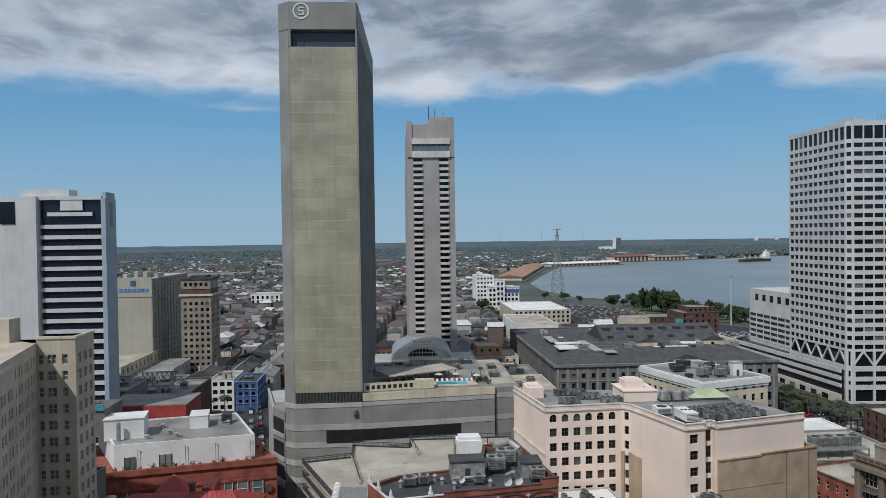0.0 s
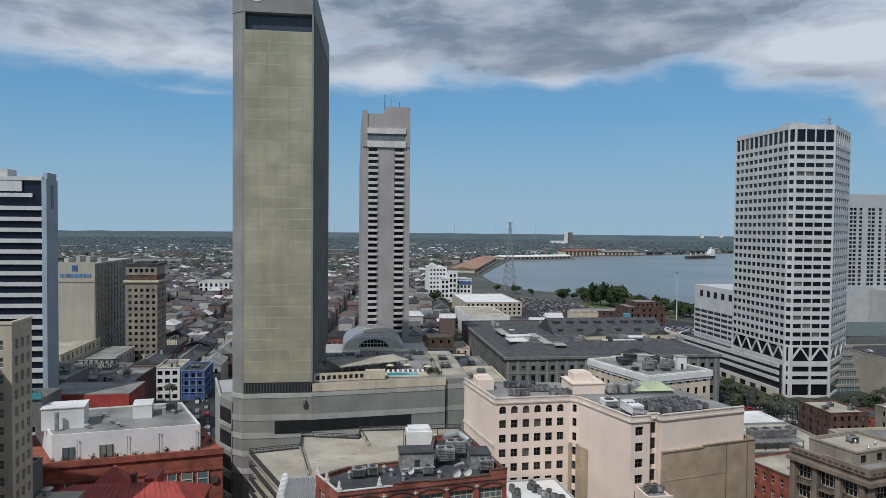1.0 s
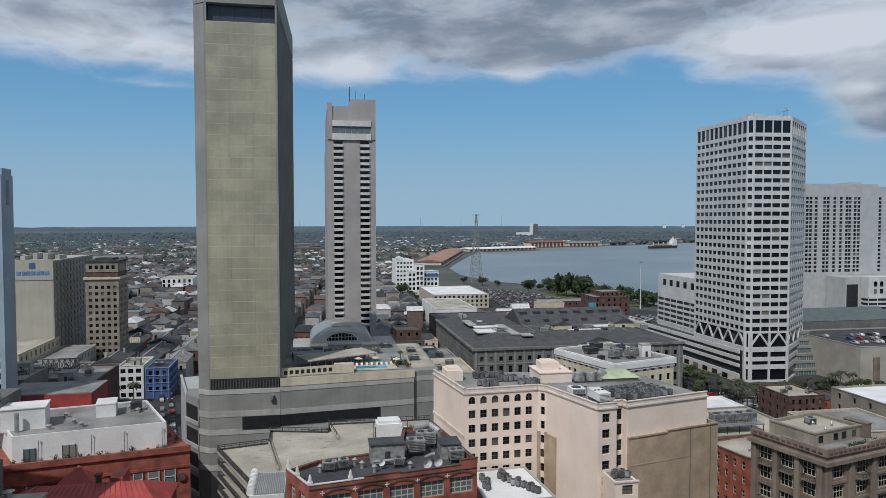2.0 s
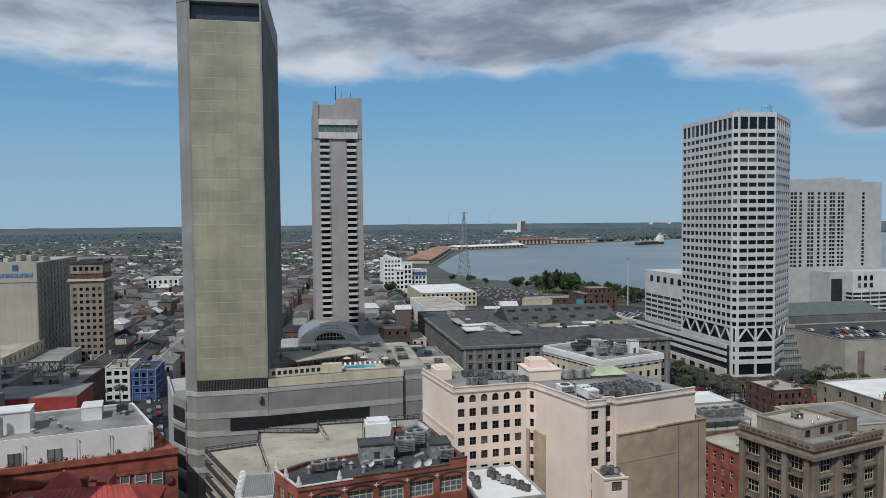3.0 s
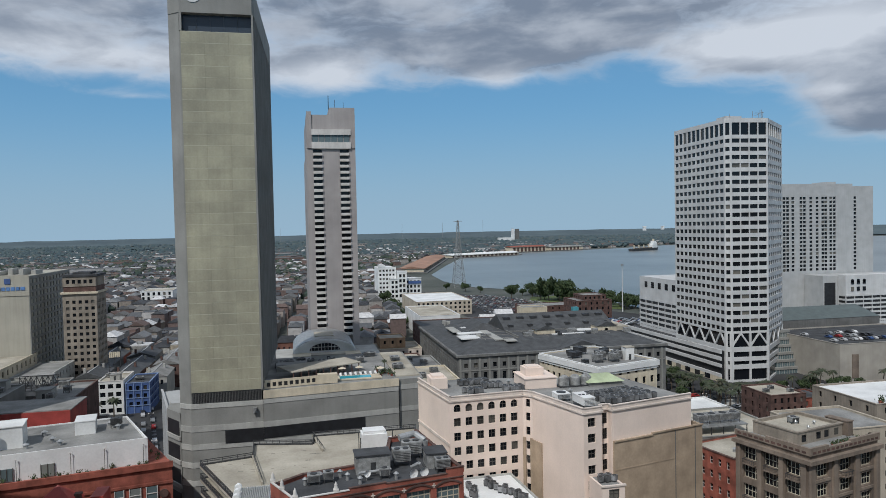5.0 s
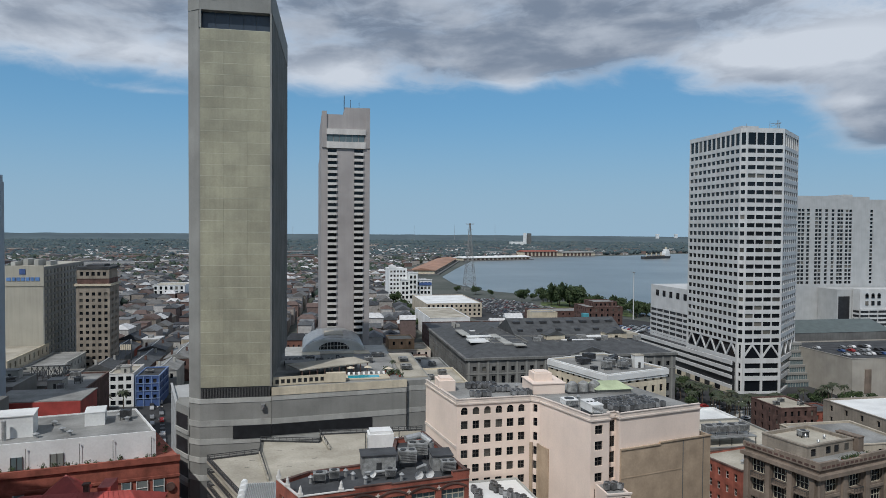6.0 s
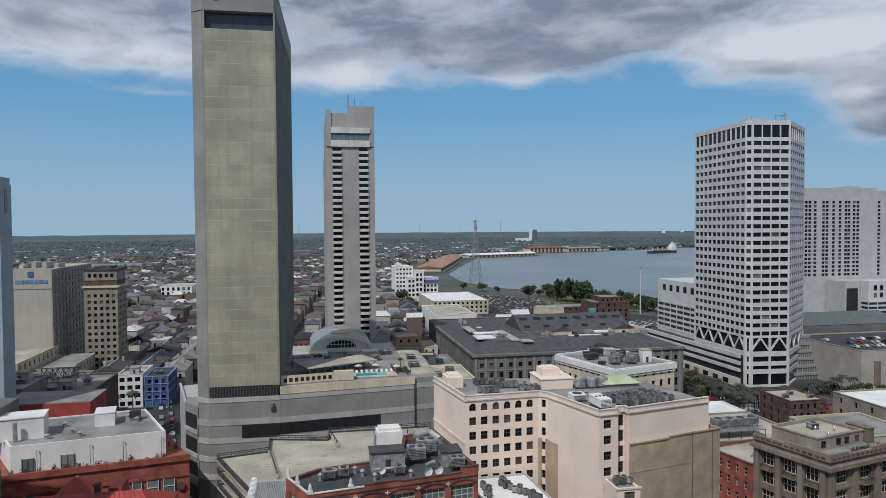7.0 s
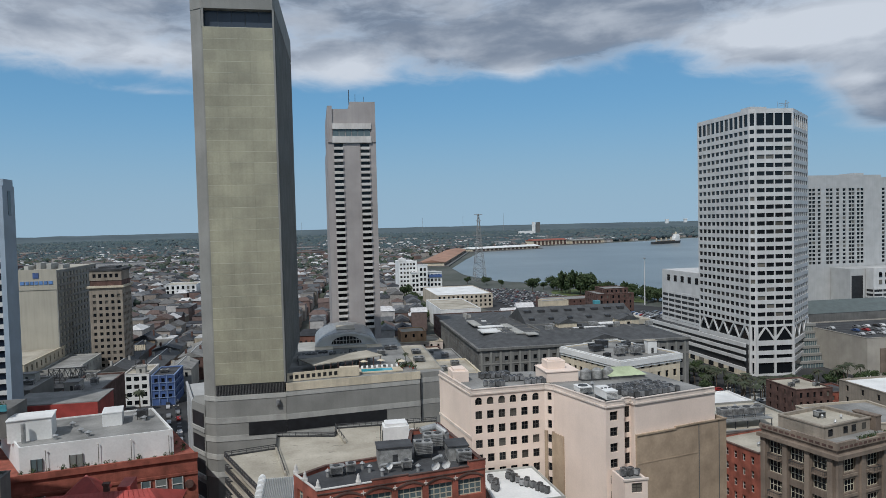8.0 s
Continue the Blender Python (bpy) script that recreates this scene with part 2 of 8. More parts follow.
M_TRUNK = mat("bark", (0.12, 0.095, 0.07), 0.95, 0.2, 1.0, 6.0)
M_LEAF = island_mat("broad_leaves", [(0.035, 0.06, 0.02), (0.05, 0.08, 0.028), (0.028, 0.05, 0.02), (0.065, 0.09, 0.035)], 0.8)
M_PALM = island_mat("palm_leaves", [(0.035, 0.048, 0.025), (0.05, 0.062, 0.032), (0.065, 0.065, 0.04)], 0.7)
# far copy of the tree greens, blued and paled to imitate distance haze
M_HAZETINTTREES = island_mat("haze_tinted_crowns", [(0.055, 0.085, 0.095), (0.065, 0.095, 0.1), (0.05, 0.075, 0.088), (0.08, 0.1, 0.1)], 1.0)
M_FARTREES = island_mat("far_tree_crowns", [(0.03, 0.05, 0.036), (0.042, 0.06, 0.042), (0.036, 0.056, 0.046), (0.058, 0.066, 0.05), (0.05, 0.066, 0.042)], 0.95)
M_FARROOF = island_mat("far_roofs", [(0.07, 0.074, 0.082), (0.17, 0.175, 0.18), (0.55, 0.55, 0.55), (0.12, 0.085, 0.075), (0.09, 0.095, 0.102), (0.04, 0.043, 0.05), (0.13, 0.128, 0.125)], 0.9)
M_FARWALL = island_mat("far_walls", [(0.3, 0.28, 0.26), (0.17, 0.115, 0.1), (0.42, 0.41, 0.4), (0.24, 0.21, 0.18), (0.15, 0.11, 0.1), (0.34, 0.3, 0.27)], 0.9)
M_CAR = island_mat("car_paints", [(0.35, 0.35, 0.36), (0.04, 0.04, 0.045), (0.12, 0.125, 0.13), (0.16, 0.05, 0.045), (0.06, 0.075, 0.11), (0.5, 0.5, 0.5), (0.06, 0.06, 0.065), (0.09, 0.09, 0.095), (0.2, 0.2, 0.205)], 0.3)


def water_mat():
    m = mat("river_water", (0.20, 0.215, 0.21), 0.28, 0.16, 0.004, 0.03, bump=0.0, spec=0.6)
    n, l = m.node_tree.nodes, m.node_tree.links
    geo = n.new("ShaderNodeNewGeometry")
    mp = n.new("ShaderNodeMapping")
    mp.inputs["Scale"].default_value = (0.05, 0.16, 0.1)
    l.new(geo.outputs["Position"], mp.inputs["Vector"])
    w = n.new("ShaderNodeTexNoise")
    w.inputs["Scale"].default_value, w.inputs["Detail"].default_value = 1.0, 6
    l.new(mp.outputs[0], w.inputs["Vector"])
    bp = n.new("ShaderNodeBump")
    bp.inputs["Strength"].default_value, bp.inputs["Distance"].default_value = 0.35, 1.0
    l.new(w.outputs["Fac"], bp.inputs["Height"])
    l.new(bp.outputs[0], n["Principled BSDF"].inputs["Normal"])
    return m


M_WATER = water_mat()

# ---- building helpers ----
def box(bm, x0, x1, y0, y1, z0, z1):
    vs = [bm.verts.new(p) for p in ((x0, y0, z0), (x1, y0, z0), (x1, y1, z0), (x0, y1, z0), (x0, y0, z1), (x1, y0, z1), (x1, y1, z1), (x0, y1, z1))]
    for f in ((3, 2, 1, 0), (4, 5, 6, 7), (0, 1, 5, 4), (1, 2, 6, 5), (2, 3, 7, 6), (3, 0, 4, 7)):
        bm.faces.new([vs[i] for i in f])
    return vs


def prism(bm, pts, z0, z1):
    """Upright prism on a plan given anticlockwise."""
    lo, hi = [bm.verts.new((x, y, z0)) for x, y in pts], [bm.verts.new((x, y, z1)) for x, y in pts]
    bm.faces.new(lo[::-1])
    bm.faces.new(hi)
    for i in range(len(pts)):
        j = (i + 1) % len(pts)
        bm.faces.new((lo[i], lo[j], hi[j], hi[i]))


def tube(bm, p, q, r0, r1=None, n=6):
    """A round bar from p to q."""
    p, q = Vector(p), Vector(q)
    r1 = r0 if r1 is None else r1
    turn = (q - p).to_track_quat("Z", "Y").to_matrix()
    rings = []
    for c, r in ((p, r0), (q, r1)):
        rings.append([bm.verts.new(c + turn @ Vector((r * math.cos(6.2832 * i / n), r * math.sin(6.2832 * i / n), 0))) for i in range(n)])
    for i in range(n):
        j = (i + 1) % n
        bm.faces.new((rings[0][i], rings[0][j], rings[1][j], rings[1][i]))
    bm.faces.new(rings[0][::-1])
    bm.faces.new(rings[1])


def mesh_of(name, bm, material):
    me = bpy.data.meshes.new(name)
    bm.to_mesh(me)
    bm.free()
    me.materials.append(material)
    return me


def thing(name, x, y, z, label, category, group="", kind="", turn=0.0):
    e = new(name)
    e.matrix_world = pose(x, y, z, 0, 0, turn)
    return tagged(e, label, category, group, kind)


def part(name, bm, material, parent, label=""):
    ob = new(name, mesh_of(name, bm, material))
    ob.parent = parent
    return tagged(ob, label)


def piece(name, me, parent, m):
    ob = new(name, me)
    ob.parent = parent
    ob.matrix_basis = m
    return ob


def boxes(*list_of):
    bm = bmesh.new()
    for b in list_of:
        box(bm, *b)
    return bm


def each(name, material, parent, *list_of):
    """One part for every box."""
    for b in list_of:
        part(name, boxes(b), material, parent)


def face_at(p, q):
    """A facade's frame from plan point p (its left end, seen from outside) to q: x along it, y inwards, z up."""
    d = Vector((q[0] - p[0], q[1] - p[1]))
    return pose(p[0], p[1], 0, 0, 0, math.degrees(math.atan2(d.y, d.x))), d.length


def add_at(bm, m, x0, x1, y0, y1, z0, z1):
    vs = box(bm, x0, x1, y0, y1, z0, z1)
    bmesh.ops.transform(bm, matrix=m, verts=vs)


def quick_box(store, m, x0, x1, y0, y1, z0, z1):
    """Adds a box to a (verts, faces) store for from_pydata."""
    vs, fs = store
    o = len(vs)
    for p in ((x0, y0, z0), (x1, y0, z0), (x1, y1, z0), (x0, y1, z0), (x0, y0, z1), (x1, y0, z1), (x1, y1, z1), (x0, y1, z1)):
        vs.append(m @ Vector(p))
    fs += [tuple(o + i for i in f) for f in ((3, 2, 1, 0), (4, 5, 6, 7), (0, 1, 5, 4), (1, 2, 6, 5), (2, 3, 7, 6), (3, 0, 4, 7))]


def store_part(name, store, material, parent, label="", kind=""):
    me = bpy.data.meshes.new(name)
    me.from_pydata(*[store[0], [], store[1]])
    me.materials.append(material)
    ob = new(name, me)
    if parent:
        ob.parent = parent
    return tagged(ob, label, kind=kind)


def pane_mesh(w, h, material, bars=(1, 1), frame_t=0.0):
    bm = bmesh.new()
    box(bm, -w / 2, w / 2, 0, 0.05, 0, h)
    return mesh_of("window", bm, material)


def frame_mesh(w, h, t=0.09, mull=1, rail=1, material=None):
    bm = bmesh.new()
    box(bm, -w / 2, -w / 2 + t, -0.06, 0, 0, h)
    box(bm, w / 2 - t, w / 2, -0.06, 0, 0, h)
    box(bm, -w / 2 + t, w / 2 - t, -0.06, 0, 0, t)
    box(bm, -w / 2 + t, w / 2 - t, -0.06, 0, h - t, h)
    for i in range(mull):
        x = -w / 2 + w * (i + 1) / (mull + 1)
        box(bm, x - t / 2, x + t / 2, -0.05, 0, t, h - t)
    for i in range(rail):
        z = h * (i + 1) / (rail + 1)
        box(bm, -w / 2 + t, w / 2 - t, -0.055, 0, z - t / 2, z + t / 2)
    return mesh_of("frame", bm, material or M_FRAME)


def facade(parent, store, p, q, z0, z1, cols, rows, deep=0.35, glass=None, frame_me=None, budget=300, sill=None, lead=0.0):
    """A wall skin with real openings between plan points p and q. cols: (centre, width); rows: (bottom, height)."""
    m, length = face_at(p, q)
    glass = glass or M_GLASS
    cols, rows = sorted(cols), sorted(rows)
    x = lead
    for c, w in cols:
        quick_box(store, m, x, c - w / 2, 0, deep, z0, z1)
        z = z0
        for b, h in rows:
            quick_box(store, m, c - w / 2, c + w / 2, 0.004, deep, z, b)
            z = b + h
        quick_box(store, m, c - w / 2, c + w / 2, 0.004, deep, z, z1)
        x = c + w / 2
    quick_box(store, m, x, length, 0, deep, z0, z1)
    panes = {}
    rest, made = ([], []), 0
    for b, h in reversed(rows):
        for c, w in cols:
            if made < budget:
                key = (round(w, 2), round(h, 2))
                if key not in panes:
                    panes[key] = pane_mesh(w, h, glass)
                win = piece("window", panes[key], parent, m @ pose(c, deep - 0.02, b))
                if frame_me:
                    piece("frame", frame_me, win, pose(0, 0, 0))
                if sill:
                    piece("sill", sill, win, pose(0, -deep, 0))
            else:
                quick_box(rest, m, c - w / 2, c + w / 2, deep - 0.02, deep + 0.03, b, b + h)
            made += 1
    if rest[0]:
        store_part("windows", rest, glass, parent, kind="stuff")
    return m, length


def even(n, start, end, w):
    """n openings of width w spread evenly between start and end."""
    step = (end - start) / n
    return [(start + step * (i + 0.5), w) for i in range(n)]


def floors(n, top, step, h):
    """n rows of openings h high, the highest sill at top."""
    return [(top - step * i, h) for i in range(n)]


def parapet(bm, pts, z, h=0.9, t=0.35):
    """A low wall round a flat roof."""
    for i in range(len(pts)):
        m, length = face_at(pts[i], pts[(i + 1) % len(pts)])
        add_at(bm, m, 0, length - t, 0, t, z, z + h)

RIVER = [(214, 1010), (231, 892), (258, 853), (302, 772), (318, 658), (318, 568), (360, 300), (420, -500), (4000, -500), (4000, 2600), (2400, 2800), (1337, 2310), (1019, 2116), (798, 2040), (652, 1985), (560, 1840), (420, 1760), (300, 1400), (225, 1160)]

# ---- ground, river ----
def flat(name, pts, z, material, label, category):
    bm = bmesh.new()
    bm.faces.new([bm.verts.new((x, y, z)) for x, y in pts])
    ob = new(name, mesh_of(name, bm, material))
    return tagged(ob, label, category, kind="structure")


flat("ground", [(-4900, -600), (4900, -600), (4900, 4900), (-4900, 4900)], 0.0, M_GROUND, "dull green and grey built-up river plain reaching the horizon", "ground")
flat("road", [(-400, 40), (420, 40), (420, 345), (-400, 345)], 0.12, M_ASPHALT, "dark asphalt of the downtown streets between the blocks", "road")
flat("water", RIVER, 0.3, M_WATER, "wide grey-blue river with long wind streaks in a bend", "river")


# ---- the olive slab tower ----
def slab_tower():
    t = thing("hotel_tower", -19, 228, 0, "tall olive-panelled slab tower with grey crown and dark louvre band", "skyscraper")
    t.matrix_world = Matrix()
    bm = bmesh.new()
    prism(bm, [(-28.2, 197.4), (-10.0, 197.4), (-7.8, 260), (-31.6, 260), (-31.6, 199.8), (-28.6, 197.4)], 0, 133.6)
    prism(bm, [(-28.0, 199.2), (-11.0, 199.2), (-8.8, 260), (-31.6, 260), (-31.6, 199.8), (-28.6, 197.4)], 133.6, 138.4)
    prism(bm, [(-28.4, 197.0), (-9.8, 197.0), (-9.3, 198.4), (-7.0, 260), (-31.65, 260), (-31.65, 199.7)], 138.4, 146.0)
    part("wall", bm, M_GREYCON, t)
    part("corner_pier", boxes((-10.0, -9.5, 197.0, 198.2, 36.6, 138.4), (-28.5, -27.9, 197.05, 198.0, 133.6, 138.4)), M_GREYCON, t)
    # olive panels in rows
    rows = 32
    step = (133.5 - 36.8) / rows
    widths = [6.0, 6.2, 6.0]
    for i in range(rows):
        x = -28.2
        for w in widths:
            key = "panel_%d" % round(w * 10)
            me = bpy.data.meshes.get(key)
            if me is None:
                me = mesh_of(key, boxes((0, w - 0.015, 0, 0.3, 0, step - 0.1)), M_OLIVE)
            piece("panel", me, t, pose(x, 197.02 + 0.03 * random.random(), 36.8 + i * step))
            x += w
    for i in range(rows):
        piece("joint_strip", bpy.data.meshes.get("joint") or mesh_of("joint", boxes((0, 18.2, 0, 0.1, 0, 0.1)), M_PANELJOINT), t, pose(-28.2, 197.06, 36.8 + (i + 1) * step - 0.1))
    # top window strip
    for i in range(5):
        piece("window", bpy.data.meshes.get("crown_pane") or mesh_of("crown_pane", boxes((0, 3.5, 0, 0.06, 0, 4.5)), M_STEELGLASS), t, pose(-27.9 + i * 3.58, 199.0, 133.75))
    # flank of glass and thin fins
    fm, flen = face_at((-9.8, 198.6), (-7.6, 259.6))
    bm = bmesh.new()
    add_at(bm, fm, 0, flen, -0.12, 0.3, 38, 138)
    part("flank_glass", bm, M_STEELGLASS, t, "blue-grey glass flank")
    fin = mesh_of("fin", boxes((0, 0.5, -0.5, 0, 38, 137.8)), M_GREYCON)
    for i in range(31):
        piece("fin", fin, t, fm @ pose(0.2 + i * 2.0, -0.1, 0))
    band = mesh_of("floor_band", boxes((0, flen, -0.1, 0, 0, 0.8)), M_GREYDARK)
    for i in range(33):
        piece("floor_band", band, t, fm @ pose(0, -0.13, 38 + i * 3.03))
    bm = bmesh.new()
    add_at(bm, fm, 4, 18, -0.05, 0.4, 139.6, 142.5)
    part("flank_window", bm, M_LOUVRESHADE, t)
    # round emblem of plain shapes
    bm = bmesh.new()
    n = 28
    for i in range(n):
        a, b = 6.2832 * i / n, 6.2832 * (i + 1) / n
        q = [(math.cos(k) * r - 24.9, math.sin(k) * r + 143.4) for k, r in ((a, 1.85), (b, 1.85), (b, 2.3), (a, 2.3))]
        vs = [bm.verts.new((x, y, z)) for y in (196.85, 196.99) for x, z in q]
        for f in ((0, 1, 2, 3), (7, 6, 5, 4), (0, 4, 5, 1), (2, 6, 7, 3)):
            bm.faces.new([vs[k] for k in f])
    for x, z, w, h in ((-24.9, 144.3, 1.6, 0.35), (-25.5, 143.9, 0.4, 0.8), (-24.9, 143.4, 1.6, 0.35), (-24.3, 142.9, 0.4, 0.8), (-24.9, 142.4, 1.6, 0.35)):
        box(bm, x - w / 2, x + w / 2, 196.86, 196.99, z - h / 2, z + h / 2)
    part("emblem", bm, M_WHITE, t, "round white emblem on the crown")
    # louvre band and banded base
    part("louvre_band", boxes((-28.2, -9.9, 197.15, 197.4, 33.8, 36.6)), M_LOUVRESHADE, t, "black louvre band")
    for i in range(46):
        piece("louvre_slat", bpy.data.meshes.get("slat") or mesh_of("slat", boxes((0, 0.1, 0, 0.2, 33.85, 36.55)), M_GREYDARK), t, pose(-28.1 + i * 0.4, 196.98, 0))
    for z0, z1, m, o in ((32.5, 33.75, M_GREYLIGHT, 0.12), (27.8, 32.5, M_GREYCON, 0), (26.2, 27.8, M_GREYLIGHT, 0.12), (22.8, 26.2, M_GREYCON, 0), (21.3, 22.8, M_GREYLIGHT, 0.12),
                        (17.9, 21.3, M_GREYCON, 0), (16.4, 17.9, M_GREYLIGHT, 0.12), (13.0, 16.4, M_GREYCON, 0), (11.5, 13.0, M_GREYLIGHT, 0.12), (0, 11.5, M_GREYCON, 0)):
        bm = bmesh.new()
        prism(bm, [(-31.4 - o, 199.2 - o), (-28.4 - o, 196.9 - o), (-9.6, 196.9 - o), (-9.6, 197.5), (-31.4 - o, 200.5)], z0, z1)
        part("base_band", bm, m, t)
    part("base_window", boxes((-19.8, -9.6, 196.7, 197.0, 22.5, 26.1)), M_LOUVRESHADE, t, "black strip window")
    part("wall_lamp", boxes((-12.3, -11.2, 195.9, 196.9, 30.5, 31.9), (-12.0, -11.5, 195.5, 196.0, 31.1, 32.1)), M_METAL, t)


slab_tower()


def slab_podium():
    t = thing("hotel_podium", 12, 220, 0, "grey banded concrete podium with cream parapet and black strip window", "building")
    t.matrix_world = Matrix()
    front = [(-9.5, 196.0), (28.6, 200.6)]
    bm = bmesh.new()
    prism(bm, [(-9.5, 196.0), (28.6, 200.6), (28.8, 201.2), (36.0, 202.1), (36.5, 246), (-9.5, 246)], 0, 36.0)
    part("wall", bm, M_GREYCON, t)
    m, length = face_at(*front)
    for z0, z1, mt, o, x0, x1 in ((34.3, 36.5, M_CREAM, 0.25, 0, length), (32.9, 34.3, M_GREYLIGHT, 0.12, 0, length), (26.4, 27.9, M_GREYLIGHT, 0.12, 0, length + 0.1), (21.3, 22.8, M_GREYLIGHT, 0.12, 0, length), (15.2, 16.8, M_GREYLIGHT, 0.12, 0, length)):
        bm = bmesh.new()
        add_at(bm, m, x0, x1, -o, 0.0, z0, z1)
        part("band", bm, mt, t)
    bm = bmesh.new()
    add_at(bm, m, 0, 28.2, -0.06, 0.1, 23.2, 26.39)
    part("strip_window", bm, M_LOUVRESHADE, t, "black strip window")
    bm = bmesh.new()
    add_at(bm, m, length - 0.15, length + 0.1, -0.2, 0.1, 0, 36)
    part("joint", bm, M_LOUVRESHADE, t)
    m2, l2 = face_at((28.8, 201.2), (36.0, 202.1))
    for z0, z1 in ((26.6, 28.0), (33.0, 34.4)):
        bm = bmesh.new()
        add_at(bm, m2, 0, l2, -0.1, 0.0, z0, z1)
        part("band", bm, M_GREYLIGHT, t)
    part("roof_deck", boxes((-9.4, 27.5, 204, 246, 36.0, 36.15)), M_ROOFGREY, t, "grey roof deck")
    part("roof_edge", boxes((28.3, 35.5, 205, 245.5, 36.0, 36.3)), M_ROOFPALE, t)


slab_podium()


# ---- the grey balcony tower ----
def balcony_tower():
    t = thing("balcony_tower", 18, 360, 0, "slim warm-grey concrete tower with two stacks of balconies", "skyscraper")
    t.matrix_world = Matrix()
    Y0 = 333.0
    part("wall", boxes((6.6, 29.0, Y0 + 1.6, 418, 0, 118.2)), M_TOWERGREY, t)
    each("pier", M_TOWERGREY, t, (13.7, 21.8, Y0, Y0 + 1.6, 26, 118.2), (6.4, 9.5, Y0, Y0 + 1.6, 20, 118.2), (26.1, 29.2, Y0, Y0 + 1.6, 20, 118.2))
    each("crown_block", M_TOWERGREY, t, (9.0, 27.0, Y0, 418, 118.2, 133.8), (17.4, 29.2, Y0 + 0.0, 405, 133.8, 137.2), (6.8, 9.0, Y0 - 0.6, 400, 118.2, 135.2), (27.0, 29.2, Y0 - 0.4, 400, 118.2, 133.8))
    part("pale_band", boxes((8.9, 27.1, Y0 - 0.9, Y0, 124.4, 127.0), (8.9, 27.1, Y0 - 0.9, Y0, 118.0, 121.0)), M_TOWERPALE, t, "pale band under the crown")
    for i in range(6):
        piece("window", bpy.data.meshes.get("bt_pane") or mesh_of("bt_pane", boxes((0, 2.6, 0, 0.06, 121.0, 124.4)), M_PALEGLASS), t, pose(9.3 + i * 2.92, Y0 - 0.2, 0))
    slab = mesh_of("balcony", boxes((0, 4.2, -0.9, 1.6, 0, 0.3), (0, 4.2, -0.9, -0.75, 0.3, 1.25), (0, 0.3, -0.75, 1.5, 0.3, 1.25)), M_TOWERPALE)
    door = mesh_of("balcony_door", boxes((0.1, 4.1, 0, 0.06, 0.9, 2.8)), M_GLASS)
    for i in range(31):
        z = 114.8 - i * 2.82
        for x in (9.5, 21.9):
            b = piece("balcony", slab, t, pose(x, Y0, z))
            piece("door", door, b, pose(0, 1.5, 0))
    part("mast", (lambda b: (tube(b, (17.4, 340, 137), (17.4, 340, 144), 0.18), tube(b, (20.5, 342, 137), (20.5, 342, 142.5), 0.1), tube(b, (24.6, 341, 137), (24.6, 341, 141.0), 0.1), b)[-1])(bmesh.new()), M_METALDARK, t)


balcony_tower()


# ---- the white gridded office tower ----
CP = [(209.0, 357.0), (209.0, 310.5), (211.0, 308.4), (230.5, 306.6), (256.5, 330.0), (256.5, 357.0)]


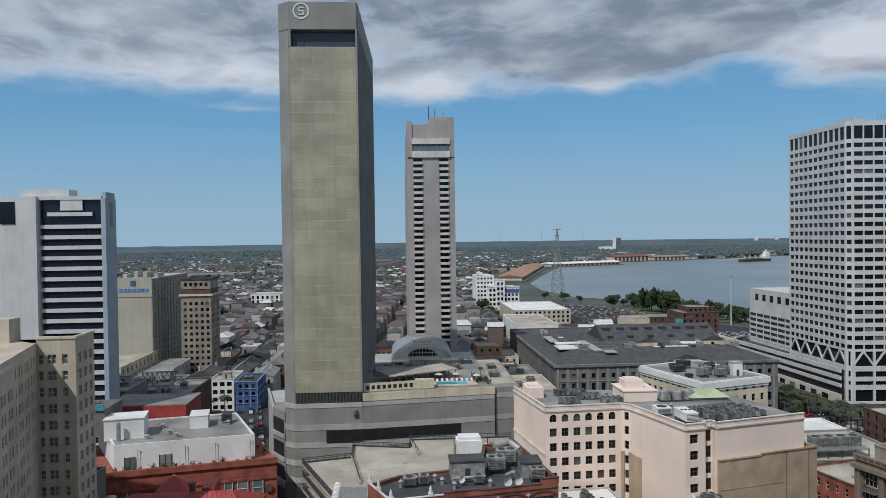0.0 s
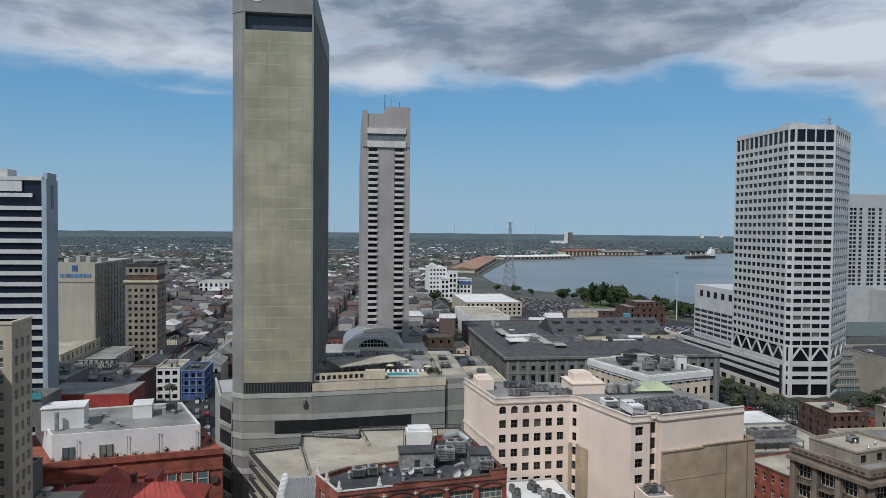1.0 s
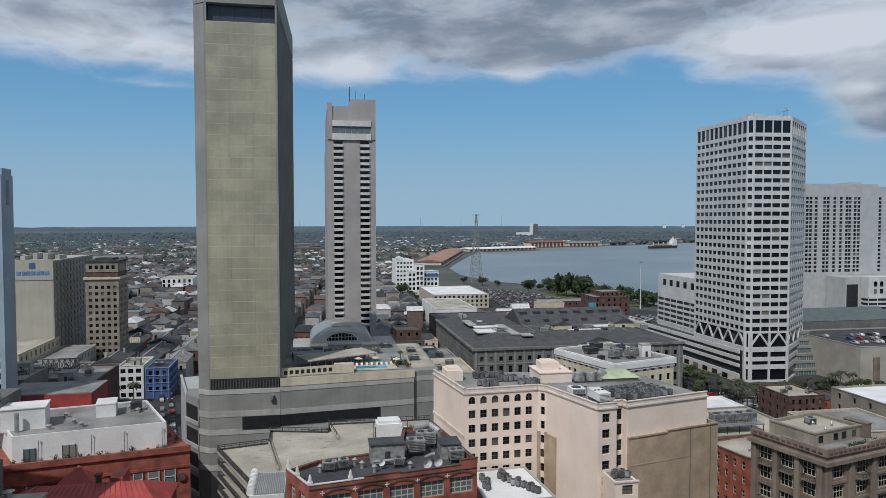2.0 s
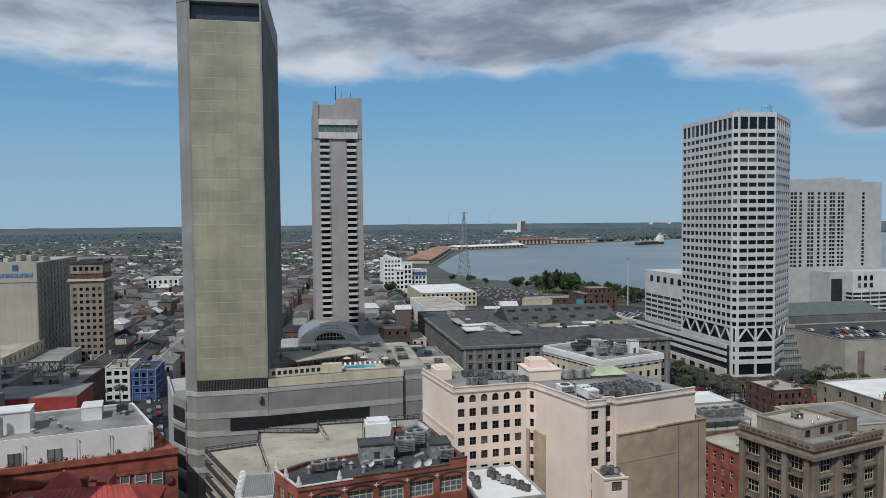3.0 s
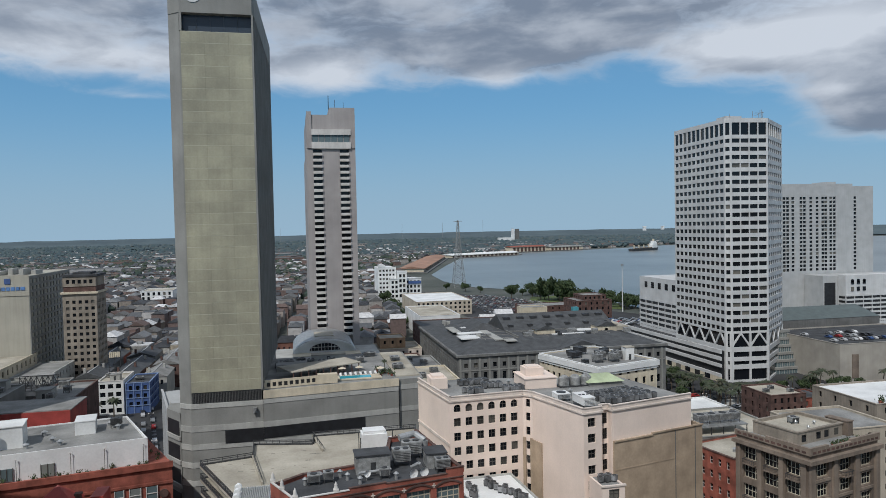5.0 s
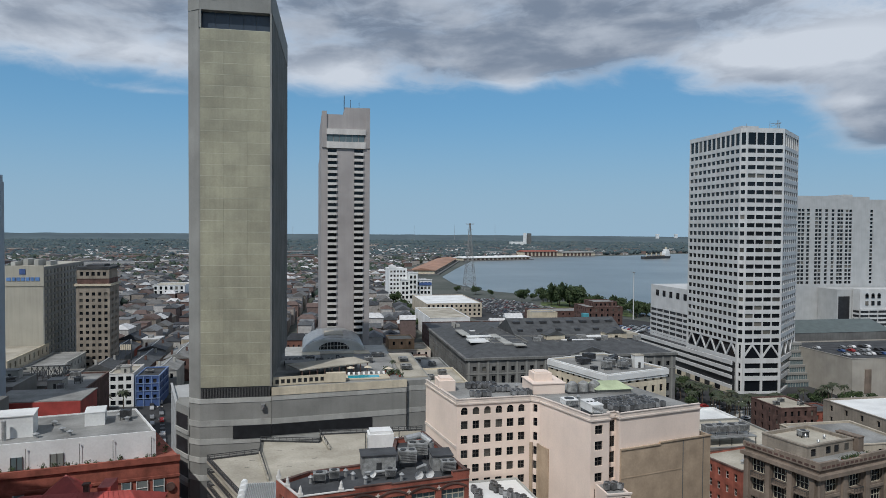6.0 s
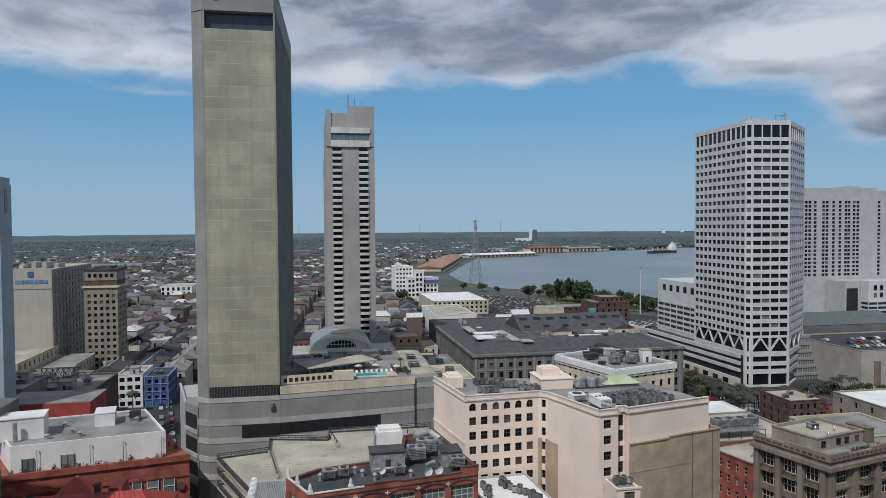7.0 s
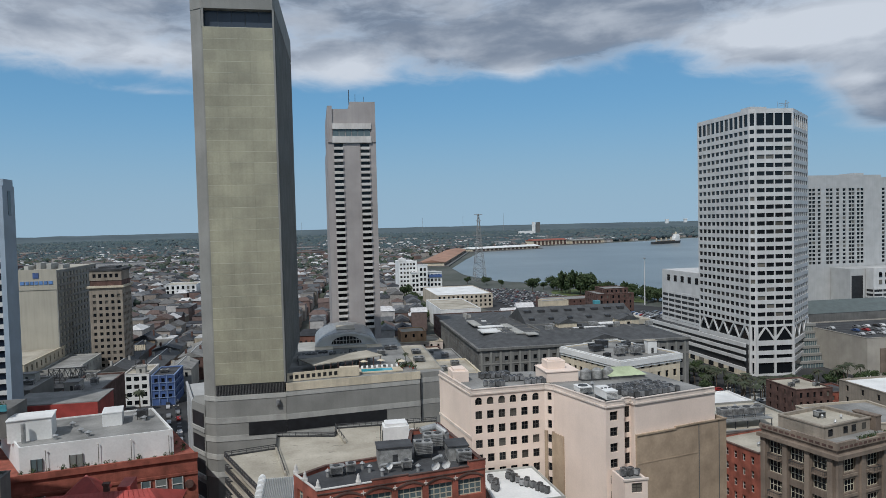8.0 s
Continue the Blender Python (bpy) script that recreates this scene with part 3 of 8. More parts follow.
def office_tower():
    t = thing("office_tower", 228, 332, 0, "white gridded office tower with dark square windows and diagonal struts", "skyscraper")
    t.matrix_world = Matrix()
    c = Vector((231, 332))
    inner = [(c.x + (x - c.x) * 0.975, c.y + (y - c.y) * 0.975) for x, y in CP]
    bm = bmesh.new()
    prism(bm, inner, 0, 130.6)
    part("core", bm, M_GLASS, t)
    rows = floors(24, 118.9, 4.06, 2.05)
    st = ([], [])
    crown = [(122.8, 6.0)]
    spec = [((CP[0]), (CP[1]), 11, 3.3, 66), (CP[1], CP[2], 1, 1.5, 25), (CP[2], CP[3], 4, 4.1, 100), (CP[3], CP[4], 7, 3.6, 70), (CP[4], CP[5], 6, 3.0, 0)]
    for p, q, n, w, budget in spec:
        m, length = face_at(p, q)
        e = 0.5 if n > 1 else 0.3
        facade(t, st, p, q, 24.4, 131.0, even(n, e, length - e, w if n > 1 else length - 0.9), rows + crown, 0.45, M_GLASS, budget=budget)
    store_part("wall", st, M_WHITE, t)
    # struts over the base
    for p, q, n in ((CP[0], CP[1], 5), (CP[2], CP[3], 2), (CP[3], CP[4], 3)):
        m, length = face_at(p, q)
        step = length / n
        for i in range(n):
            for s in (0, 1):
                bm = bmesh.new()
                x0, x1 = (i + s) * step, (i + 0.5) * step
                vs = []
                for y in (0.0, 0.7):
                    for x, z in ((x0 - 0.5, 17.6), (x0 + 0.5, 17.6), (x1 + 0.5, 24.4), (x1 - 0.5, 24.4)):
                        vs.append(bm.verts.new((x, y + 0.01 * s, z)))
                for f in ((0, 1, 2, 3), (7, 6, 5, 4), (0, 4, 5, 1), (1, 5, 6, 2), (2, 6, 7, 3), (3, 7, 4, 0)):
                    bm.faces.new([vs[k] for k in f])
                bmesh.ops.transform(bm, matrix=m, verts=vs)
                bmesh.ops.recalc_face_normals(bm, faces=bm.faces)
                part("strut", bm, M_WHITE, t)
    # banded base
    for p, q in zip(CP[:5], CP[1:]):
        m, length = face_at(p, q)
        for z0, z1 in ((15.2, 17.6), (10.6, 12.6), (6.6, 8.8), (0.0, 1.2)):
            bm = bmesh.new()
            add_at(bm, m, 0, length, -0.05, 0.6, z0, z1)
            part("base_band", bm, M_WHITE, t)
        for x in (0.0, length - 1.0) + ((length / 2 - 0.5,) if length < 30 and length > 5 else ()):
            bm = bmesh.new()
            add_at(bm, m, x, x + 1.0, -0.15, 0.6, 0, 24.4)
            part("base_pier", bm, M_WHITE, t)
    bm = boxes((215, 224, 318, 326, 130.6, 133.5), (226, 240, 330, 344, 130.6, 132.6))
    part("roof_hut", bm, M_WHITE, t)
    bm = bmesh.new()
    for x, y, h in ((213, 312, 2.5), (226, 312, 4.0), (228, 310, 3.0), (231, 312, 5.0), (233, 314, 4.4), (229.5, 311, 4.6)):
        tube(bm, (x, y, 130.6), (x, y, 131 + h), 0.12)
    tube(bm, (226, 311, 134), (233, 313, 134.6), 0.1)
    tube(bm, (226, 311, 132.6), (233, 313, 135), 0.1)
    part("roof_aerials", bm, M_METAL, t)


office_tower()


def office_podium():
    t = thing("parking_podium", 240, 380, 0, "long white banded parking podium, shade of its open strips painted black", "building")
    t.matrix_world = Matrix()
    plan = [(201.5, 440.0), (205.4, 309.6)]
    inner = [(206.4, 311.4), (208.4, 311.4), (236, 331), (236, 438), (202.6, 438)]
    # solid black core stands in for the shade inside the open levels
    bm = bmesh.new()
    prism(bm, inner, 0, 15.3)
    part("core", bm, M_LOUVRESHADE, t, "solid black fill for the shade of the open parking levels")
    m, length = face_at(plan[0], plan[1])
    for z0, z1 in ((14.5, 16.5), (11.1, 12.9), (7.7, 9.3), (2.8, 4.4), (0, 2.8)):
        bm = bmesh.new()
        add_at(bm, m, 0, length, 0, 0.8, z0, z1)
        part("band", bm, M_WHITE if z0 > 0 else M_CREAM, t)
    for i in range(14):
        bm = bmesh.new()
        add_at(bm, m, 3 + i * 8.8, 7.5 + i * 8.8, -0.08, 0.2, 0.4, 2.9)
        part("shop_window", bm, M_GLASS, t)
    bm = bmesh.new()
    prism(bm, [(206.8, 312), (208.3, 312), (300, 362), (300, 437), (202.9, 437)], 15.3, 15.5)
    part("deck", bm, M_ROOFDARK, t)


office_podium()


def plain_tower():
    t = thing("white_hotel_tower", 400, 480, 0, "broad white hotel tower with paired columns of dark windows", "building")
    t.matrix_world = Matrix()
    part("core", boxes((345, 437, 460.6, 500, 0, 105)), M_GREYDARK, t)
    st = ([], [])
    rows = floors(19, 95.6, 3.0, 1.95)
    cols = [(x, 2.5) for x in (5, 9, 14.5, 17.5, 22, 29, 32, 37.5, 43, 48, 50.6, 55, 58.2, 76.5)]
    facade(t, st, (345, 460), (437.8, 460), 0, 105.4, [c for c in cols], rows, 0.5, M_GLASS, budget=266)
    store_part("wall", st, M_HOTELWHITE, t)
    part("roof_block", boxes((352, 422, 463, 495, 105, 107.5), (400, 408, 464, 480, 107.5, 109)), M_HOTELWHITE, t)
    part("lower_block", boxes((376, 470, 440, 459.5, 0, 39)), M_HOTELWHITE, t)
    part("dark_bay", boxes((377, 386, 439.6, 440.4, 6, 34)), M_LOUVRESHADE, t)


plain_tower()


# ---- the pink block ----
def pink_block():
    t = thing("pink_hotel", 50, 145, 0, "pale pink stucco block with arched windows and bare brown wall", "building")
    t.matrix_world = Matrix()
    fl, fr, ch = (30.6, 141.1), (46.9, 142.2), (48.5, 140.6)
    nl, nr, rl, rr = (53.2, 124.6), (57.3, 125.3), (57.6, 126.6), (59.3, 126.9)
    el, er, back = (59.4, 125.3), (79.3, 130.0), (27.5, 161.4)
    top = 44.4
    core = bmesh.new()
    prism(core, [(31.2, 141.7), (46.8, 142.7), (48.9, 141.0), (49.8, 158.6), (28.0, 161.8)], 0, 43.8)
    prism(core, [(49.2, 141.0), (53.7, 125.2), (57.1, 125.8), (57.3, 127.2), (59.2, 127.5), (60.2, 126.4), (78.8, 130.8), (74.0, 151.5), (49.8, 158)], 0, 43.8)
    part("core", core, M_PINK, t)
    fr_me = frame_mesh(1.5, 1.75, 0.1, 1, 1, M_FRAMEDARK)
    st = ([], [])
    cols = [(1.65 + 2.54 * i, 1.5) for i in range(6)]
    rows = [(38.4 - 3.06 * i, 1.75) for i in range(11)]
    m, length = facade(t, st, fl, fr, 0, top, cols, rows + [(41.4, 1.65)], 0.4, M_GLASS, fr_me)
    facade(t, st, fr, ch, 0, top, [(1.2, 0.95)], rows + [(41.4, 1.65)], 0.35, M_GLASS, frame_mesh(0.95, 1.75, 0.1, 0, 1, M_FRAMEDARK))
    facade(t, st, nl, nr, 0, top, [(1.85, 1.75)], [(41.0 - 3.07 * i, 1.75) for i in range(12)], 0.4, M_GLASS, frame_mesh(1.75, 1.75, 0.14, 1, 1, M_FRAMEDARK))
    facade(t, st, rl, rr, 0, top, [(1.0, 1.15)], [(40.9 - 3.07 * i, 2.2) for i in range(12)], 0.3, M_GLASS, frame_mesh(1.15, 2.2, 0.1, 1, 1, M_FRAMEDARK))
    store_part("wall", st, M_PINK, t)
    # arched heads fill the corners of the top row
    rim = [(0.75 * math.cos(math.pi * i / 10), 0.75 * math.sin(math.pi * i / 10)) for i in range(11)]
    bm = bmesh.new()
    for y in (0.0, 0.35):
        for sgn in (1, -1):
            arc = rim[:6] if sgn == 1 else rim[5:][::-1]
            vs = [bm.verts.new((sgn * 0.765, y, 0.785))] + [bm.verts.new((x, y, z)) for x, z in arc]
            for i in range(1, len(vs) - 1):
                bm.faces.new((vs[0], vs[i], vs[i + 1]))
    for (x0, z0), (x1, z1) in zip(rim, rim[1:]):
        bm.faces.new([bm.verts.new(c) for c in ((x0, 0, z0), (x1, 0, z1), (x1, 0.35, z1), (x0, 0.35, z0))])
    arch = mesh_of("arch_head", bm, M_PINK)
    for c, w in cols:
        piece("arch_head", arch, t, m @ pose(c, -0.003, 41.4 + 1.65 - 0.77))
    for p, q in ((back, fl), (ch, nl), (nr, rl), (rr, el), (el, er)):
        wm, wl = face_at(p, q)
        bm = bmesh.new()
        add_at(bm, wm, 0.02, wl - 0.02, 0.0, 0.5, 0, top)
        part("side_wall", bm, M_PINK, t)
    # bare brown render where a neighbour once stood
    em, elen = face_at(el, er)
    for name, mt, spec in (("bare_render", M_BARE, ((0.15, 9.8, -0.4, -0.01, 0, 37.85), (9.8, 23.1, -0.4, -0.01, 0, 38.15), (22.6, 23.1, 0.0, 9, 0, 38.15))),
                           ("render_joint", M_GREYDARK, ((15.65, 15.8, -0.48, -0.4, 0, 37.9), (21.0, 21.14, -0.48, -0.4, 0, 37.9))),
                           ("render_ledge", M_BARE, ((0.1, 9.8, -0.6, -0.41, 37.6, 37.9), (9.7, 23.2, -0.6, -0.41, 37.95, 38.25), (0.2, 15.6, -0.46, -0.41, 32.0, 32.2)))):
        for b in spec:
            bm = bmesh.new()
            add_at(bm, em, *b)
            part(name, bm, mt, t)
    sm, sl = face_at(ch, nl)
    bm = bmesh.new()
    add_at(bm, sm, 0.0, 3.4, -0.3, -0.01, 0, 34.6)
    part("bare_flank", bm, M_BARE, t)
    cm, cl = face_at(fr, ch)
    bm = bmesh.new()
    add_at(bm, cm, 0.0, 0.7, -0.25, -0.01, 0, 34.8)
    add_at(bm, cm, 1.7, cl, -0.25, -0.01, 0, 34.8)
    part("bare_flank", bm, M_BARE, t)
    pts = [back, fl, fr, ch, nl, nr, rl, rr, el, er]
    for p, q in zip(pts, pts[1:]):
        pm, pl = face_at(p, q)
        bm = bmesh.new()
        add_at(bm, pm, -0.1, pl + 0.1, -0.28, 0.3, 43.65, 43.95)
        add_at(bm, pm, 0, pl, -0.02, 0.35, 43.95, 44.7)
        add_at(bm, pm, -0.05, pl + 0.05, -0.14, 0.4, 44.7, 44.85)
        part("cornice", bm, M_PINKTRIM, t)
    pm, pl = face_at(back, fl)
    bm = bmesh.new()
    add_at(bm, pm, 0, pl, -0.25, -0.01, 34.4, 35.0)
    part("side_ledge", bm, M_PINKTRIM, t)
    bm = bmesh.new()
    prism(bm, [(31.0, 141.6), (46.8, 142.6), (48.9, 141.0), (49.4, 158.2), (28.2, 161.4)], 43.8, 44.0)
    prism(bm, [(49.4, 141.0), (53.8, 125.1), (57.0, 125.7), (57.2, 127.1), (59.3, 127.4), (60.2, 126.0), (78.9, 130.5), (74.0, 151.2), (49.5, 157.6)], 43.8, 44.02)
    part("roof", bm, M_ROOFGREY, t, "grey felt roof")
    part("stair_hut", boxes((28.9, 32.6, 152.0, 157.5, 44.0, 46.3), (29.4, 32.0, 153.0, 156.5, 46.3, 46.8)), M_PINK, t)
    part("lift_hut", boxes((48.8, 56.1, 146, 154, 44.0, 46.2), (48.6, 56.3, 145.8, 154.2, 46.2, 46.4), (49.8, 54.0, 148.5, 152.5, 46.4, 48.1), (50.4, 53.2, 149, 152, 48.1, 48.35)), M_PINK, t)


pink_block()


# ---- the red-brick block in front and the parking deck ----
def brick_block():
    t = thing("brick_warehouse", 11, 112, 0, "red brick block with arched windows and dark felt roof", "building")
    t.matrix_world = Matrix()
    plan = [(-4.9, 115.1), (-1.2, 106.6), (26.3, 111.6), (22.6, 135.5), (16.8, 134.4), (14.5, 122.5), (0.2, 119.2)]
    inner = [(-4.0, 115.1), (-0.8, 107.4), (25.7, 112.2), (22.2, 134.9), (17.3, 133.9), (15.0, 122.1), (0.5, 118.7)]
    bm = bmesh.new()
    prism(bm, inner, 0, 38.2)
    part("core", bm, M_BRICK, t)
    st = ([], [])
    rows = [(34.9 - 4.4 * i, 2.7) for i in range(8)]
    cols = [(25.2 - 5.15 * i, 4.2) for i in range(5)]
    m, length = facade(t, st, plan[1], plan[2], 0, 39.5, cols, rows, 0.5, M_PALEGLASS, frame_mesh(4.2, 2.7, 0.16, 3, 2, M_FRAME))
    facade(t, st, plan[0], plan[1], 0, 39.5, [(2.6, 2.4), (6.5, 2.4)], rows, 0.5, M_PALEGLASS, frame_mesh(2.4, 2.7, 0.16, 1, 2, M_FRAME))
    store_part("wall", st, M_BRICK, t)
    bm = bmesh.new()
    for i in range(8):
        u0, u1 = -1 + 2 * i / 8, -1 + 2 * (i + 1) / 8
        q = [(u * 2.35, 0.75 * (1 - u * u) + d) for u, d in ((u0, 0.0), (u1, 0.0), (u1, 0.32), (u0, 0.32))]
        v = [bm.verts.new((x, y, z)) for y in (-0.14, 0.02) for x, z in q]
        for f in ((0, 1, 2, 3), (7, 6, 5, 4), (0, 4, 5, 1), (2, 6, 7, 3)):
            bm.faces.new([v[k] for k in f])
    bmesh.ops.remove_doubles(bm, verts=bm.verts, dist=0.001)
    head = mesh_of("arch_head", bm, M_BRICKDARK)
    tie = mesh_of("wall_tie", boxes((-0.35, 0.35, -0.12, 0, -0.07, 0.07), (-0.07, 0.07, -0.121, 0, -0.35, 0.35)), M_PINKTRIM)
    for c, w in cols:
        piece("arch_head", head, t, m @ pose(c, 0, 37.65))
        piece("wall_tie", tie, t, m @ pose(c - 2.55, 0, 38.1))
    bm = bmesh.new()
    add_at(bm, m, 0, length, -0.15, 0.0, 38.85, 39.0)
    part("string_course", bm, M_BRICKDARK, t)
    for p, q, z in zip(plan[2:], plan[3:] + plan[:1], (40.1, 39.3, 39.1, 39.0, 39.0)):
        wm, wl = face_at(p, q)
        bm = bmesh.new()
        add_at(bm, wm, 0.02, wl - 0.02, 0, 0.45, 0, z)
        part("rear_wall", bm, M_BRICK, t)
        bm = bmesh.new()
        add_at(bm, wm, 0, wl, -0.1, 0.55, z, z + 0.14)
        part("coping", bm, M_BRICKDARK, t)
    for x0, x1, z in ((0, 8.6, 39.5), (8.6, 14.6, 39.8), (14.6, 25.0, 39.6), (25.0, length + 0.1, 40.4)):
        bm = bmesh.new()
        add_at(bm, m, x0, x1, 0.0, 0.5, 39.5, z + 0.02)
        part("parapet", bm, M_BRICK, t)
        bm = bmesh.new()
        add_at(bm, m, x0 - 0.05, x1 + 0.05, -0.1, 0.32, z + 0.02, z + 0.16)
        part("coping", bm, M_BRICKDARK if x0 > 8 else M_TOWERPALE, t)
    sm, sl = face_at(plan[0], plan[1])
    bm = bmesh.new()
    add_at(bm, sm, 0, sl, -0.08, 0.3, 39.5, 39.66)
    part("coping", bm, M_TOWERPALE, t)
    bm = bmesh.new()
    prism(bm, inner, 38.2, 38.5)
    part("roof", bm, M_ROOFDARK, t, "dark felt roof")


brick_block()


def parking_deck():
    t = thing("parking_garage", 5, 165, 0, "pale concrete parking garage with open stacked decks", "garage")
    t.matrix_world = Matrix()
    plan = [(-21.4, 158.0), (-11.2, 132.2), (14.0, 131.0), (16.0, 137.0), (27.4, 138.5), (27.0, 161.6), (28.6, 172.8), (3.1, 172.9), (2.9, 166.5), (-10.8, 170.0), (-10.5, 160.6)]
    for i in range(10):
        z = 29.5 - 2.9 * i
        bm = bmesh.new()
        prism(bm, plan, max(z - 0.6, 0.2), z)
        part("deck", bm, M_ROOFPALE, t, "stained pale concrete deck" if i == 0 else "")
        bm = bmesh.new()
        for p, q in zip(plan, plan[1:] + plan[:1]):
            m, length = face_at(p, q)
            add_at(bm, m, 0, length - 0.2, 0.0, 0.25, z, z + 0.35)
            k = int(length / 1.5)
            for j in range(k):
                add_at(bm, m, j * length / k, j * length / k + 0.1, 0.05, 0.15, z + 0.35, z + 1.1)
            add_at(bm, m, 0, length - 0.2, 0.04, 0.16, z + 0.7, z + 0.8)
            add_at(bm, m, 0, length - 0.2, 0.04, 0.16, z + 1.05, z + 1.2)
        part("railing", bm, M_METALDARK, t)
    bm = bmesh.new()
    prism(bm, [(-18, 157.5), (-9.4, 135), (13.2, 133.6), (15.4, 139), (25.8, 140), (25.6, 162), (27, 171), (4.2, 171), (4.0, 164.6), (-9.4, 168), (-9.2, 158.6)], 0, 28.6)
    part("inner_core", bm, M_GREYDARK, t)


parking_deck()


# ---- left side: beige block, striped tower, the two older hotels ----
def beige_block():
    t = thing("beige_office_block", -75, 130, 0, "beige masonry block with sash windows in pairs", "building")
    t.matrix_world = Matrix()
    core = bmesh.new()
    prism(core, [(-66.2, 134.6), (-60.1, 134.6), (-60.1, 141.6), (-75, 141.6)], 0, 61)
    prism(core, [(-60.2, 108), (-66.8, 134), (-66.6, 141.6), (-96, 141.6), (-96, 100)], 0, 61)
    part("core", core, M_BEIGE, t)
    st = ([], [])
    rows = [(57.3 - 3.1 * i, 1.8) for i in range(17)]
    facade(t, st, (-66.6, 134.0), (-59.6, 134.0), 0, 62, [(0.65, 1.0), (2.25, 0.8), (3.1, 0.8), (5.05, 1.0)], rows, 0.4, M_PALEGLASS, frame_mesh(0.95, 1.8, 0.1, 0, 1, M_CREAM))
    facade(t, st, (-59.6, 134.0), (-59.6, 142), 0, 62, even(3, 0.6, 7.6, 1.2), rows, 0.4, M_PALEGLASS, frame_mesh(1.2, 1.8, 0.1, 0, 1, M_CREAM), lead=0.4)
    facade(t, st, (-59.6, 107.6), (-66.6, 134.0), 0, 61.4, sum([[(1.5 + 4.3 * i, 1.0), (3.2 + 4.3 * i, 1.0)] for i in range(6)], []), rows, 0.4, M_GLASS, None)
    store_part("wall", st, M_BEIGE, t)
    part("parapet", boxes((-66.6, -59.4, 133.8, 134.4, 62, 62.5), (-60.0, -59.4, 134.4, 142, 62, 62.5)), M_CREAM, t)
    part("roof", boxes((-66.5, -60.2, 134.5, 141.6, 61, 61.3)), M_ROOFPALE, t)
    part("roof_hut", boxes((-90, -73, 137, 141, 61, 65.5)), M_BEIGE, t)
    t = thing("beige_front_wing", -70, 100, 0, "nearer beige wing with paired sash windows", "building")
    t.matrix_world = Matrix()
    bm = bmesh.new()
    prism(bm, [(-56.4, 96.4), (-62.6, 117.8), (-80, 117.8), (-80, 92)], 0, 59)
    part("core", bm, M_BEIGE, t)
    st = ([], [])
    facade(t, st, (-56.0, 96.0), (-62.2, 118.2), 0, 60, sum([[(1.5 + 4.3 * i, 1.0), (3.2 + 4.3 * i, 1.0)] for i in range(5)], []), [(54.8 - 3.1 * i, 1.8) for i in range(16)], 0.35, M_GLASS, None)
    store_part("wall", st, M_BEIGE, t)
    part("cornice", (lambda b: (add_at(b, face_at((-56.0, 96.0), (-62.2, 118.2))[0], 0, 23, -0.3, 0.4, 60, 60.5), b)[-1])(bmesh.new()), M_CREAM, t)


beige_block()


def striped_tower():
    t = thing("striped_tower", -105, 250, 0, "white and dark-glass tower with ribbon windows and slanted fin", "skyscraper")
    t.matrix_world = Matrix()
    part("core", boxes((-112.6, -94.0, 232, 238.4, 0, 93.6)), M_NAVYGLASS, t, "dark ribbon glazing")
    for i in range(25):
        z = 84.4 - i * 3.37
        part("spandrel", (lambda b: (prism(b, [(-113, 231.4), (-93.6, 231.4), (-93.6, 238.4), (-113, 238.4)], z, z + 1.25), b)[-1])(bmesh.new()), M_WHITE, t)
    part("white_flank", boxes((-150, -113.2, 229.5, 240, 0, 94.6)), M_WHITE, t, "blank white flank")
    part("flank_window", boxes((-124, -119.6, 229.2, 229.6, 86, 93)), M_GLASS, t)
    part("blue_pier", boxes((-93.6, -92.2, 230.5, 239, 0, 94), (-93.4, -92.3, 231.5, 238.4, 94, 96)), mat("pale_blue_panel", (0.34, 0.42, 0.50), 0.6, 0.06, 0.2, 3.0), t, "pale blue end pier")
    part("pier_window", boxes((-92.25, -92.1, 234, 236, 85, 92.5)), M_STEELGLASS, t)
    part("crown", boxes((-113, -93.6, 231.0, 238.4, 93.6, 94.8), (-119, -104, 232, 238, 94.8, 97), (-110.5, -96.5, 231.0, 231.6, 88.4, 89.6), (-106.5, -99.6, 231.2, 231.7, 90.2, 93.6)), M_WHITE, t)


striped_tower()


M_HOTELTAN = mat("pale_brown_stone", (0.30, 0.262, 0.215), 0.85, 0.14, 0.2, 3.0, streak=0.25)


